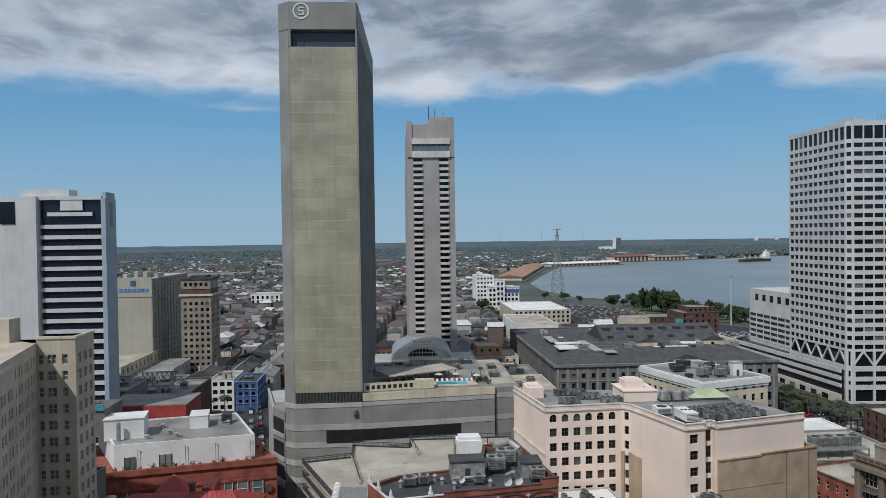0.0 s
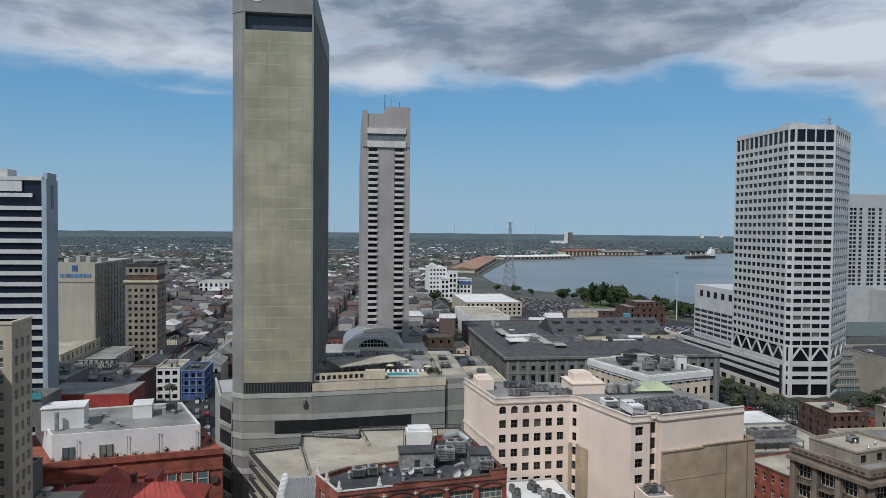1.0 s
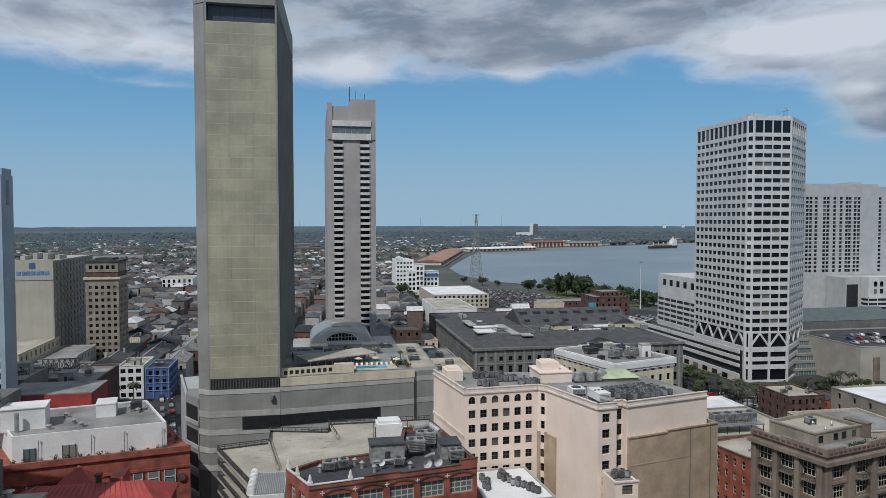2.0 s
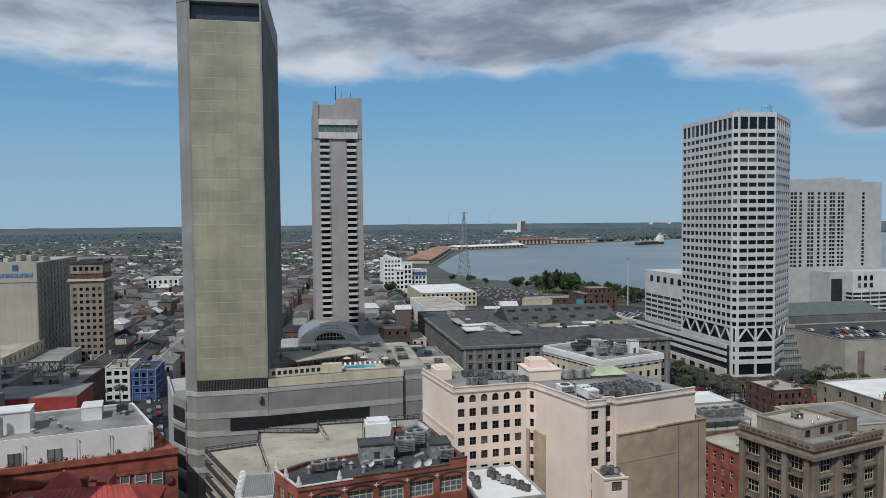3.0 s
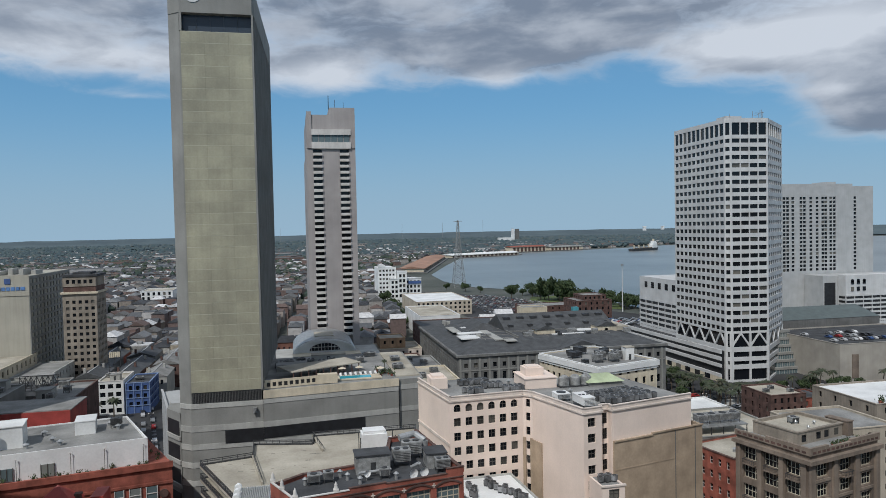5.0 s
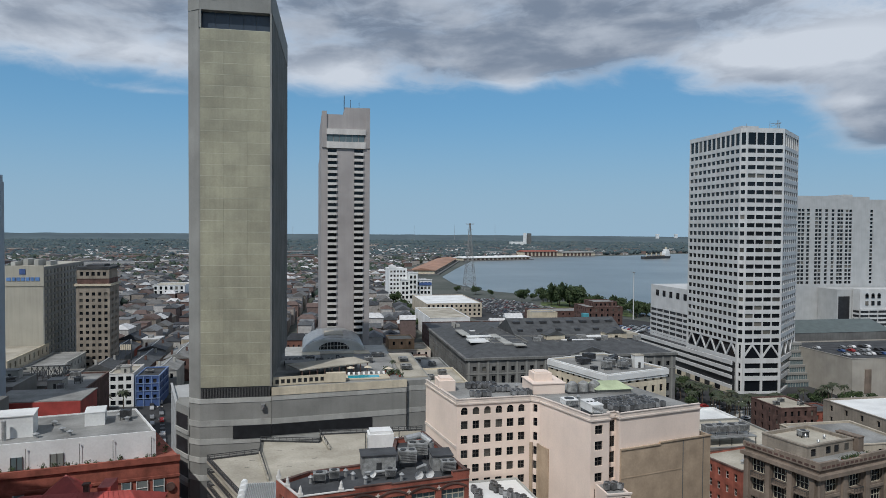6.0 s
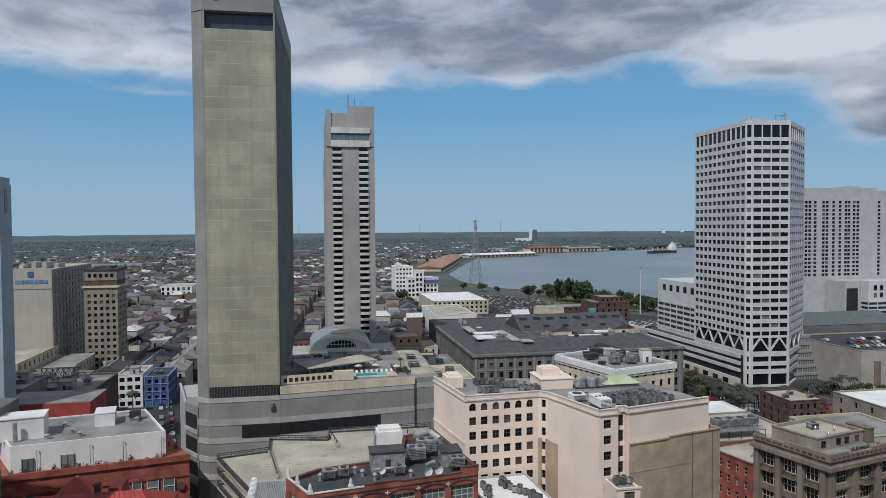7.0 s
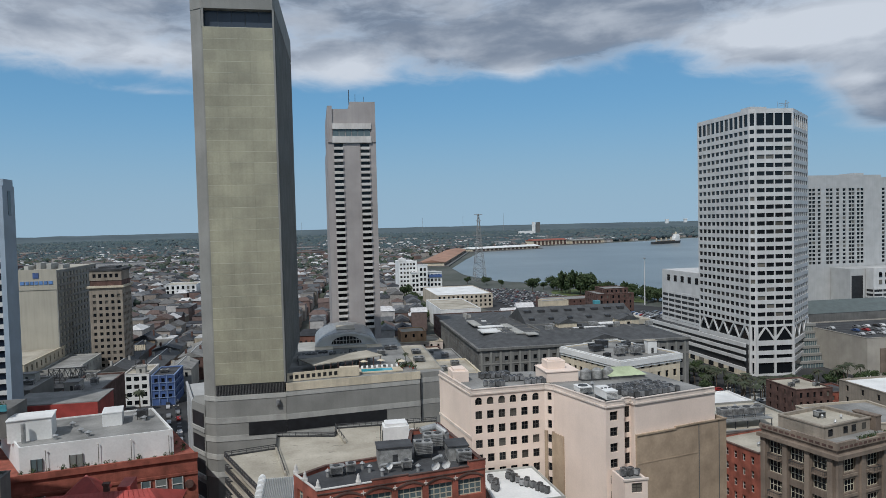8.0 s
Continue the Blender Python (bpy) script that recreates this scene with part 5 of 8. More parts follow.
white_low_roof()
for k in range(14):
    copy_thing(CONDENSER, pose(36.4 + random.uniform(-1, 1) + k * 0.4, 137.0 - k * 0.82, 27.6, 0, 0, random.uniform(0, 90)))
for k in range(6):
    copy_thing(CONDENSER, pose(33.0 + random.uniform(-0.8, 0.8), 135.2 - k * 1.1, 27.6, 0, 0, random.uniform(0, 90)))


# ornate white gable beside the deck
def white_gable():
    t = thing("ornate_white_front", -9.5, 134, 0, "white stucco building with lacy parapet and ribbed roof", "building")
    t.matrix_world = Matrix()
    part("wall", boxes((-11.2, -5.4, 119.5, 130.4, 0, 33.6)), M_ROOFWHITE, t)
    for i in range(9):
        piece("parapet_scroll", bpy.data.meshes.get("scroll") or mesh_of("scroll", (lambda b: (tube(b, (0, -0.25, 0), (0, 0.25, 0), 0.62, n=10), b)[-1])(bmesh.new()), M_ROOFWHITE), t, pose(-11.1, 120.2 + i * 1.22, 34.0 + 0.25 * (i % 2)))
    for i in range(16):
        piece("roof_rib", bpy.data.meshes.get("rib") or mesh_of("rib", boxes((0, 0.12, 0, 10.4, 0, 0.3)), M_GREYLIGHT), t, pose(-10.4 + i * 0.31, 119.7, 33.6))


white_gable()


# ---- podium roof with pool, in front of the grey tower ----
def pool_terrace():
    t = thing("swimming_pool", 17.5, 206.5, 36.15, "turquoise rooftop pool with pale surround", "pool")
    part("surround", boxes((-6.5, 6.5, -2.6, 2.6, 0, 0.35)), M_CREAM, t)
    part("water", boxes((-5.6, 3.6, -1.8, 1.8, 0.35, 0.37)), M_POOL, t, "turquoise pool water")
    t = thing("terrace_wall", 0, 0, 36.15, "cream rendered terrace wall with square openings", "wall")
    m, length = face_at((-9.3, 199.2), (6.0, 201.8))
    st = ([], [])
    facade(t, st, (-9.3, 199.2), (6.0, 201.8), 0, 2.4, even(9, 0.4, 14.6, 1.0), [(0.5, 1.2)], 0.3, M_LOUVRESHADE, budget=9)
    store_part("wall", st, M_CREAM, t)
    part("cabin", boxes((5.4, 11.0, 201.5, 203.6, 0, 2.6)), M_CREAM, t)
    t = thing("pergola", 8, 214, 36.15, "long dark timber pergola roof beside the pool", "pergola")
    t.matrix_world = pose(8, 212.5, 36.15, 0, 0, 24)
    for i in range(10):
        part("post", boxes((-11 + i * 2.4, -10.75 + i * 2.4, -1.5, -1.3, 0, 2.6)), M_BRICKDARK, t)
    part("roof", boxes((-11.5, 11.5, -1.6, 9, 2.6, 2.9)), M_ROOFPALE, t)
    roof_hut(-2, 224, 36.15, 9, 5, 2.0, M_GREYLIGHT, "low grey plant box on the podium roof", M_ROOFGREY)
    roof_hut(10, 236, 36.15, 11, 4, 2.4, M_GREYLIGHT, "long pale plant box on the podium roof", M_ROOFPALE)
    for i in range(12):
        vent(-7 + random.uniform(0, 20), 216 + random.uniform(0, 26), 36.1, 0.4, 1.0)
    for i in range(6):
        chiller(-6 + 3.4 * i, 229 + 3 * (i % 2), 36.15, 2.4, 1.8, 1.8, 2)


pool_terrace()


def vaulted_hall():
    t = thing("vaulted_hall", 11.5, 300, 0, "grey podium hall with barrel-vaulted end and arched window", "building")
    t.matrix_world = Matrix()
    part("wall", boxes((-12, 36, 282, 332, 0, 25)), M_GREYLIGHT, t)
    part("roof_deck", boxes((-12, 36, 282, 300, 25, 25.3)), M_ROOFGREY, t)
    n = 18
    r = 13.4
    bm = bmesh.new()
    rings = []
    for y in (299.5, 331):
        rings.append([bm.verts.new((11.4 + r * math.cos(math.pi * i / n), y, 27.6 + 6.4 * math.sin(math.pi * i / n))) for i in range(n + 1)])
    for i in range(n):
        bm.faces.new((rings[0][i], rings[0][i + 1], rings[1][i + 1], rings[1][i]))
    part("vault", bm, M_METAL, t, "grey metal barrel vault")
    bm = bmesh.new()
    vs = [bm.verts.new((11.4 + (r - 0.8) * math.cos(math.pi * i / n), 300.4, 27.0 + 6.0 * math.sin(math.pi * i / n))) for i in range(n + 1)]
    bm.faces.new(vs)
    part("end_wall", bm, M_ROOFWHITE, t)
    bm = bmesh.new()
    for i in range(n):
        for a, b in ((r, r - 0.9),):
            q = []
            for k in (i, i + 1):
                for rr in (a, b):
                    q.append((11.4 + rr * math.cos(math.pi * k / n), 27.4 + (6.4 if rr == r else 5.6) * math.sin(math.pi * k / n)))
            v = [bm.verts.new((x, y, z)) for y in (299.0, 300.4) for x, z in (q[0], q[2], q[3], q[1])]
            for f in ((3, 2, 1, 0), (4, 5, 6, 7), (0, 1, 5, 4), (2, 3, 7, 6)):
                bm.faces.new([v[j] for j in f])
    part("arch_rim", bm, M_ROOFWHITE, t)
    bm = bmesh.new()
    vs = [bm.verts.new((11.4 + 6.4 * math.cos(math.pi * i / n), 300.2, 28.8 + 3.2 * math.sin(math.pi * i / n))) for i in range(n + 1)]
    bm.faces.new(vs)
    part("arched_window", bm, M_GLASS, t)
    for i in range(9):
        x = 11.4 - 5.6 + 1.4 * i
        h = 3.2 * math.sqrt(max(0, 1 - ((x - 11.4) / 6.4) ** 2))
        part("mullion", boxes((x - 0.1, x + 0.1, 300.0, 300.15, 28.8, 28.8 + h)), M_TOWERPALE, t)
    part("transom", boxes((5.2, 17.6, 299.98, 300.1, 30.2, 30.4)), M_TOWERPALE, t)
    part("low_front", boxes((-2, 26, 292, 299.4, 25, 28.2)), M_CREAM, t)
    part("skylight", boxes((7.5, 15.5, 306, 318, 33.5, 34.3)), M_ROOFPALE, t)
    for i in range(10):
        piece("window", bpy.data.meshes.get("vh_pane") or mesh_of("vh_pane", boxes((0, 1.6, 0, 0.05, 0, 1.6)), M_GLASS), t, pose(0.5 + i * 2.5, 291.93, 25.9))


vaulted_hall()
for i in range(7):
    chiller(-9 + 4.6 * i, 286.5 + 1.4 * (i % 3), 25.3, 3.4, 2.4, 2.2, 2)


# ---- generic flat-roofed town block with storeys ----
def town_block(name, x0, x1, y0, y1, h, wall, roof, label, cols=6, nrows=3, w=1.2, wh=1.9, step=3.4, faces="f", glass=None, trim=None, frames=None, turn=0.0, side_cols=None):
    t = thing(name, (x0 + x1) / 2, (y0 + y1) / 2, 0, label, "building", turn=turn)
    a, b = (x1 - x0) / 2, (y1 - y0) / 2
    i = 0.4
    part("core", boxes((-a + i, a - i, -b + i, b - i, 0, h - 0.5)), wall, t)
    st = ([], [])
    rows = floors(nrows, h - 1.2 - wh, step, wh)
    rows = [r for r in rows if r[0] > 0.5]
    corners = {"f": ((-a, -b), (a, -b)), "r": ((a, -b), (a, b)), "b": ((a, b), (-a, b)), "l": ((-a, b), (-a, -b))}
    for f, (p, q) in corners.items():
        m, length = face_at(p, q)
        if f in faces:
            n = cols if f == "f" else (side_cols or cols)
            facade(t, st, p, q, 0, h, even(n, 0.5, length - 0.5, w), rows, 0.4, glass or M_GLASS, frames, lead=0.4)
        else:
            quick_box(st, m, 0.4, length, 0, 0.4, 0, h)
    store_part("wall", st, wall, t)
    part("roof", boxes((-a + 0.4, a - 0.4, -b + 0.4, b - 0.4, h - 0.5, h - 0.35)), roof, t)
    part("coping", boxes((-a - 0.15, a + 0.15, -b - 0.15, -b + 0.45, h, h + 0.25), (-a - 0.15, -a + 0.45, -b + 0.45, b, h, h + 0.25), (a - 0.45, a + 0.15, -b + 0.45, b, h, h + 0.25), (-a + 0.45, a - 0.45, b - 0.4, b + 0.1, h, h + 0.25)), trim or wall, t)
    return t


# ---- blocks to the near right ----
FR_SMALL = frame_mesh(1.0, 1.8, 0.1, 0, 1, M_TOWERPALE)
town_block("red_brick_house", 96.4, 112, 144.4, 158.4, 25, M_BRICK, M_ROOFPALE, "red brick house with white sash windows and patched roof", 5, 6, 1.0, 1.8, 3.3, "fl", M_GLASS, M_BRICKDARK, FR_SMALL, 12)
town_block("grey_plant_block", 112, 141, 180, 208, 18, M_GREYCON, M_ROOFPALE, "pale grey block with pale roof and steel plant deck", 7, 2, 1.4, 1.8, 4, "")


def plant_deck():
    t = thing("plant_platform", 122, 186, 17.7, "steel platform on posts carrying cooling units", "platform", "rooftop plant")
    part("deck", boxes((-8, 8, -3.5, 3.5, 2.2, 2.5)), M_METAL, t)
    for i in range(5):
        for y in (-3.2, 3.2):
            part("post", boxes((-7.8 + 3.9 * i - 0.1, -7.8 + 3.9 * i + 0.1, y - 0.1, y + 0.1, 0, 2.2)), M_METALDARK, t)
    for y in (-3.4, 3.4):
        part("rail", boxes((-8, 8, y - 0.05, y + 0.05, 3.5, 3.6)), M_METAL, t)
    for i in range(4):
        chiller(116.5 + 3.6 * i, 186, 20.2, 3.2, 3.0, 2.8, 1, "grey cooling unit on a steel platform")


plant_deck()
town_block("dark_brick_house", 173, 188, 229, 247, 14.5, M_BRICKDARK, M_ROOFPALE, "dark brick corner house with pale flat roof", 5, 4, 1.1, 1.9, 3.4, "fl", M_GLASS, M_BRICKDARK, None, 0, 4)
town_block("red_brick_annex", 188.2, 200, 231, 244, 12, M_BRICK, M_ROOFDARK, "small red brick annex with dark parapet roof", 4, 3, 1.2, 1.8, 3.4, "f", M_GLASS, M_BRICKDARK)
town_block("grey_terrace_block", 184, 225, 192, 221, 19.5, M_HOTELTAN, M_ROOFWHITE, "pale tan block with white roof and planted terrace", 6, 4, 1.3, 2.0, 4.0, "fl", M_GLASS, M_HOTELTAN, None, 0, 4)
town_block("tan_annex", 150, 166, 150, 166, 19, M_BEIGE, M_ROOFGREY, "low tan annex with planted roof terrace", 3, 3, 1.2, 1.8, 3.6, "f")
town_block("beige_rear_block", 128, 150, 150, 170, 27, M_BEIGE, M_ROOFGREY, "beige rendered block with dark roof hatches", 4, 5, 1.1, 1.7, 3.4, "f")
town_block("pale_office_block", 93.8, 120.8, 222, 255, 31.6, M_CREAM, M_ROOFGREY, "cream classical block with deep white cornice", 7, 4, 1.5, 2.4, 4.2, "fl", M_GLASS, M_ROOFWHITE, None, 17, 10)
t = thing("cornice_band", 107.3, 238.5, 28.8, "deep white moulded cornice round the cream block", "cornice", turn=17)
part("fascia", boxes((-14.2, 14.2, -17.2, -16.5, 0.8, 2.7), (-14.2, -13.5, -16.5, 16.5, 0.8, 2.7)), M_ROOFWHITE, t)
part("lower_moulding", boxes((-13.8, 13.8, -16.9, -16.5, 0.0, 0.5), (-13.9, -13.5, -16.5, 16.3, 0.0, 0.5)), M_ROOFWHITE, t)
for i in range(4):
    chiller(103.6 + 3.1 * i, 229.5 + 4 * (i % 2), 31.25, 2.8, 3.4, 3.0, 2)
for x, y, w, d, h in ((99.5, 240, 4.6, 3.0, 2.2), (104, 246, 3.6, 3.6, 2.8), (110.5, 241, 5.0, 2.6, 2.0), (98.8, 229, 2.0, 1.8, 1.4), (100.6, 247, 2.4, 2.0, 1.6), (113.8, 246, 2.8, 2.2, 1.8)):
    chiller(x, y, 31.25, w, d, h, 2, "dark rooftop unit on the cream block", 17, M_METALDARK)
roof_hut(116.6, 232, 31.25, 3.4, 3.2, 4.4, M_ROOFWHITE, "white roof hut on the cream block", M_ROOFPALE)
town_block("gabled_white_shed", 130, 152, 212, 240, 13, M_ROOFWHITE, M_ROOFWHITE, "low white-roofed shed beside the palms", 4, 2, 1.2, 1.6, 3.6, "")
town_block("tan_flat_shed", 37, 55, 236, 262, 27, M_CREAM, M_ROOFPALE, "tan flat-roofed block behind the podium", 4, 5, 1.2, 1.8, 3.6, "f")
town_block("orange_house", 42, 66, 372, 395, 15, M_PINKTRIM, M_ROOFPALE, "peach stucco house with stepped parapet", 6, 3, 1.2, 1.8, 3.8, "fr", M_GLASS, M_CREAM)
town_block("orange_upper_house", 44, 58, 378, 394, 20, mat("peach_stucco", (0.55, 0.36, 0.22), 0.85, 0.15, 0.3, 3.0, streak=0.15), M_ROOFPALE, "taller peach stucco rear part with chimneys", 3, 1, 1.2, 1.8, 3.8, "f")

# corner block: balconies and roof storey windows
for i in range(3):
    for j in range(4):
        if i == 2 and j == 3:
            continue
        side = pose(-0.3, 2.9 + 4.5 * j, 34.2 - 6.9 * i) if j < 3 else pose(9.3, -0.3, 34.2 - 6.9 * i, 0, 0, 90)
        t = thing("bay_balcony", 0, 0, 0, "narrow dark iron balcony with a stone sill", "balcony", "iron balconies")
        t.matrix_world = CORNER @ side
        part("slab", boxes((-0.5, 0.75, -1.3, 1.3, 0, 0.2)), M_TAN, t)
        part("rail", boxes((-0.5, -0.42, -1.3, 1.3, 0.9, 1.0), (-0.5, 0.7, -1.3, -1.22, 0.9, 1.0), (-0.5, 0.7, 1.22, 1.3, 0.9, 1.0)), M_METALDARK, t)
        for k in range(7):
            part("baluster", boxes((-0.48, -0.44, -1.25 + 0.4 * k, -1.21 + 0.4 * k, 0.2, 0.9)), M_METALDARK, t)
apartment = town_block("roof_apartment", 0, 12.4, 0, 9.4, 2.2, M_HOTELTAN, M_ROOFPALE, "low tan rooftop apartment with pale felt roof", 4, 1, 1.3, 1.5, 3, "", M_GLASS, M_HOTELTAN)
for x in (-4.6, -0.6, 1.6, 4.4):
    part("window", boxes((x - 0.55, x + 0.55, -4.76, -4.703, 0.5, 1.7)), M_GLASS, apartment)
apartment.matrix_world = CORNER @ pose(10.4, 10.1, 38.8)

# ---- convention side: pavilion, blank beige store, deck, white garage ----
town_block("blank_beige_store", 256, 330, 289, 340, 19.6, M_STORE, M_ROOFDARK, "blank beige store with cars parked on its roof", 8, 1, 2, 3, 4, "")
part("recess", boxes((263, 266.5, 288.6, 289.1, 3, 14.5)), M_TAN, thing("shop_niche", 0, 0, 0, "tall stained niche in the beige store wall", "niche"))


def pavilion():
    t = thing("glass_pavilion", 250, 325, 0, "tiered grey glass and steel pavilion with sloping front", "building")
    t.matrix_world = Matrix()
    for i in range(6):
        a = i * 1.6
        part("tier", boxes((240 + a * 0.4, 262 - a * 0.6, 318 + a, 345, i * 3.6, i * 3.6 + 2.4)), M_PALEGLASS, t)
        part("tier_edge", boxes((239.8 + a * 0.4, 262.2 - a * 0.6, 317.6 + a, 345, i * 3.6 + 2.4, i * 3.6 + 3.6)), M_GREYCON, t)
        for k in range(14):
            x = 240.4 + a * 0.4 + k * (21.4 - a) / 14
            piece("mullion", bpy.data.meshes.get("pav_mull") or mesh_of("pav_mull", boxes((0, 0.15, -0.1, 0, 0, 2.4)), M_GREYLIGHT), t, pose(x, 317.95 + a, i * 3.6))
    bm = bmesh.new()
    vs = [bm.verts.new(p) for p in ((262, 342, 24), (330, 342, 24), (330, 360, 29), (262, 360, 29), (262, 378, 24), (330, 378, 24))]
    bm.faces.new((vs[0], vs[1], vs[2], vs[3]))
    bm.faces.new((vs[3], vs[2], vs[5], vs[4]))
    part("arcade_roof", bm, mat("green_grey_metal_roof", (0.10, 0.125, 0.122), 0.5, 0.1, 0.3, 3), t, "grey-green metal arcade roof")
    part("arcade_wall", boxes((262, 330, 342.2, 378, 0, 24)), M_GREYDARK, t)


pavilion()


def white_garage(name, x0, x1, y0, y1, levels, z0, top, label, lights=True):
    t = thing(name, (x0 + x1) / 2, (y0 + y1) / 2, 0, label, "garage")
    a, b = (x1 - x0) / 2, (y1 - y0) / 2
    # black box behind the slots paints the shade of the parking levels
    part("core", boxes((-a + 0.34, a - 0.34, -b + 0.34, b - 0.34, 0, z0 + levels * 3.1)), M_LOUVRESHADE, t)
    for i in range(levels):
        z = z0 + i * 3.1
        part("parapet_band", boxes((-a, a, -b, -b + 0.33, z + 1.75, z + 3.1), (-a, -a + 0.33, -b + 0.33, b, z + 1.75, z + 3.1)), M_WHITE, t)
    part("base", boxes((-a, a, -b, b, 0, z0 + 1.5)), M_WHITE, t)
    n = int(2 * a / 7.4)
    for i in range(n + 1):
        x = -a + i * (2 * a - 0.6) / n
        piece("pier", bpy.data.meshes.get(name + "_pier") or mesh_of(name + "_pier", boxes((0, 0.5, 0.04, 0.33, z0, z0 + levels * 3.1)), M_WHITE), t, pose(x, -b - 0.02, 0))
    n = int(2 * b / 7.4)
    for i in range(n + 1):
        y = -b + i * (2 * b - 0.6) / n
        piece("pier", bpy.data.meshes.get(name + "_side_pier") or mesh_of(name + "_side_pier", boxes((0.04, 0.33, 0, 0.5, z0, z0 + levels * 3.1)), M_WHITE), t, pose(-a - 0.02, y, 0))
    zt = z0 + levels * 3.1
    if top:
        part("upper_block", boxes((-a + 0.2, a, -b + 0.3, b, zt, zt + top)), M_WHITE, t)
        for i in range(5 if lights else 0):
            part("window", boxes((-a + 3 + i * 5, -a + 6 + i * 5, -b + 0.2, -b + 0.32, zt + top * 0.45, zt + top * 0.8)), M_GLASS, t)
            part("window", boxes((-a + 0.1, -a + 0.22, -b + 4 + i * 8, -b + 7.4 + i * 8, zt + top * 0.5, zt + top * 0.78)), M_GLASS, t)
    return t


white_garage("white_garage", 212, 262, 359, 405, 6, 15.5, 13, "white slab garage with gridded openings on the podium")
white_garage("hotel_garage", 388, 470, 432, 439.5, 7, 4, 14, "white hotel base with arched and gridded openings", False)


def far_white_details():
    for i in range(3):
        t = thing("arched_window", 0, 0, 0, "tall dark arched window high in the hotel base", "window", "arched hotel windows")
        x = 393.7 + i * 5
        bm = boxes((x - 1.2, x + 1.2, 431.9, 432.4, 33.2, 35.6))
        tube(bm, (x, 431.9, 35.6), (x, 432.4, 35.6), 1.2, n=14)
        part("pane", bm, M_GLASS, t)
        part("lower_pane", boxes((x - 1.2, x + 1.2, 431.9, 432.4, 28.2, 31.2)), M_GLASS, t)


far_white_details()


# ---- left side street ----
M_BLUETRIM = mat("pale_blue_trim", (0.20, 0.28, 0.46), 0.7, 0.1, 0.4, 4.0)
blue_house = town_block("blue_house", -75.0, -64.9, 331, 352, 13.6, M_BLUE, M_ROOFDARK, "bright blue painted corner house with paler blue string courses", 3, 4, 1.5, 2.2, 3.6, "fr", M_GLASS, M_BLUETRIM, None, 0, 6)
for z in (10.4, 7.0, 3.6):
    part("string_course", boxes((-5.2, 5.25, -10.85, -10.5, z - 0.14, z + 0.14), (5.05, 5.25, -10.5, 10.5, z - 0.14, z + 0.14)), M_BLUETRIM, blue_house)
for x in (-4.9, -1.65, 1.65, 4.9):
    part("pilaster", boxes((x - 0.16, x + 0.16, -10.78, -10.5, 0, 13.5)), M_BLUETRIM, blue_house)
town_block("white_classical_house", -86.6, -75.8, 331, 352, 15.0, M_ROOFWHITE, M_ROOFPALE, "white classical house with grouped windows and cornice", 3, 4, 2.2, 2.0, 3.6, "f", M_GLASS, M_TOWERPALE)
town_block("grey_sheds", -118, -92, 286, 318, 20, M_GREYCON, M_ROOFDARK, "grey rendered block with stepped roofs", 5, 4, 1.2, 1.8, 4, "")
town_block("slate_side_block", -92, -78, 262, 300, 22, M_BRICKDARK, M_ROOFGREY, "dull plum block wall with grey roof", 4, 4, 1.2, 1.8, 4, "")
town_block("cream_lower_hotel_wing", -150, -122, 318, 366, 24, M_CREAM, M_ROOFPALE, "cream arcaded wing below the banner hotel", 6, 3, 1.6, 2.6, 4.4, "fr", M_GLASS, None, None, 0, 9)
town_block("stone_row_block", -121, -106, 330, 368, 19, M_GREYLIGHT, M_ROOFGREY, "grey stone row with tall windows beside the hotels", 4, 5, 1.4, 2.2, 4.2, "fr", M_GLASS, None, None, 0, 8)

# dark ridged roofs stepping back behind the blue house
for k, (x0, x1, y0, y1, h, wm) in enumerate(((-74, -62, 356, 378, 11, M_GREYLIGHT), (-88, -76, 356, 380, 12, M_BRICKDARK), (-102, -90, 352, 378, 13, M_GREYCON), (-73, -60, 382, 404, 12, M_BRICKDARK), (-90, -76, 384, 406, 11, M_BEIGE), (-106, -93, 382, 408, 13, M_GREYDARK), (-74, -60, 408, 430, 11, M_HOTELWHITE), (-92, -77, 410, 432, 12, M_GREYCON), (-109, -95, 412, 434, 12, M_BRICK))):
    t = thing("row_building", (x0 + x1) / 2, (y0 + y1) / 2, 0, "old row building with ridged dark grey roof", "building", "row buildings behind the blue house")
    a, b = (x1 - x0) / 2, (y1 - y0) / 2
    part("wall", boxes((-a, a, -b, b, 0, h)), wm, t)
    bm = bmesh.new()
    vs = [bm.verts.new(v) for v in ((-a - 0.3, -b - 0.3, h + 0.01), (a + 0.3, -b - 0.3, h + 0.01), (a + 0.3, b + 0.3, h + 0.01), (-a - 0.3, b + 0.3, h + 0.01), (0, -b - 0.3, h + 2.6), (0, b + 0.3, h + 2.6))]
    for f in ((0, 3, 2, 1), (0, 1, 4), (2, 3, 5), (1, 2, 5, 4), (3, 0, 4, 5)):
        bm.faces.new([vs[i] for i in f])
    part("roof", bm, M_SLATE if k % 3 else M_ROOFGREY, t)
    part("ridge_cap", boxes((-0.25, 0.25, -b - 0.3, b + 0.3, h + 2.45, h + 2.75)), M_HOTELWHITE, t)
    for c in (-0.5, 0.4):
        part("chimney", boxes((c * a - 0.5, c * a + 0.5, c * b - 0.6, c * b + 0.6, h + 0.5, h + 3.6)), M_BRICKDARK if k % 2 else M_GREYLIGHT, t)
    for q in range(3):
        part("window", boxes((-a * 0.62 + q * a * 0.62 - 0.6, -a * 0.62 + q * a * 0.62 + 0.6, -b - 0.06, -b - 0.003, h - 3.6, h - 1.5)), M_GLASS, t)


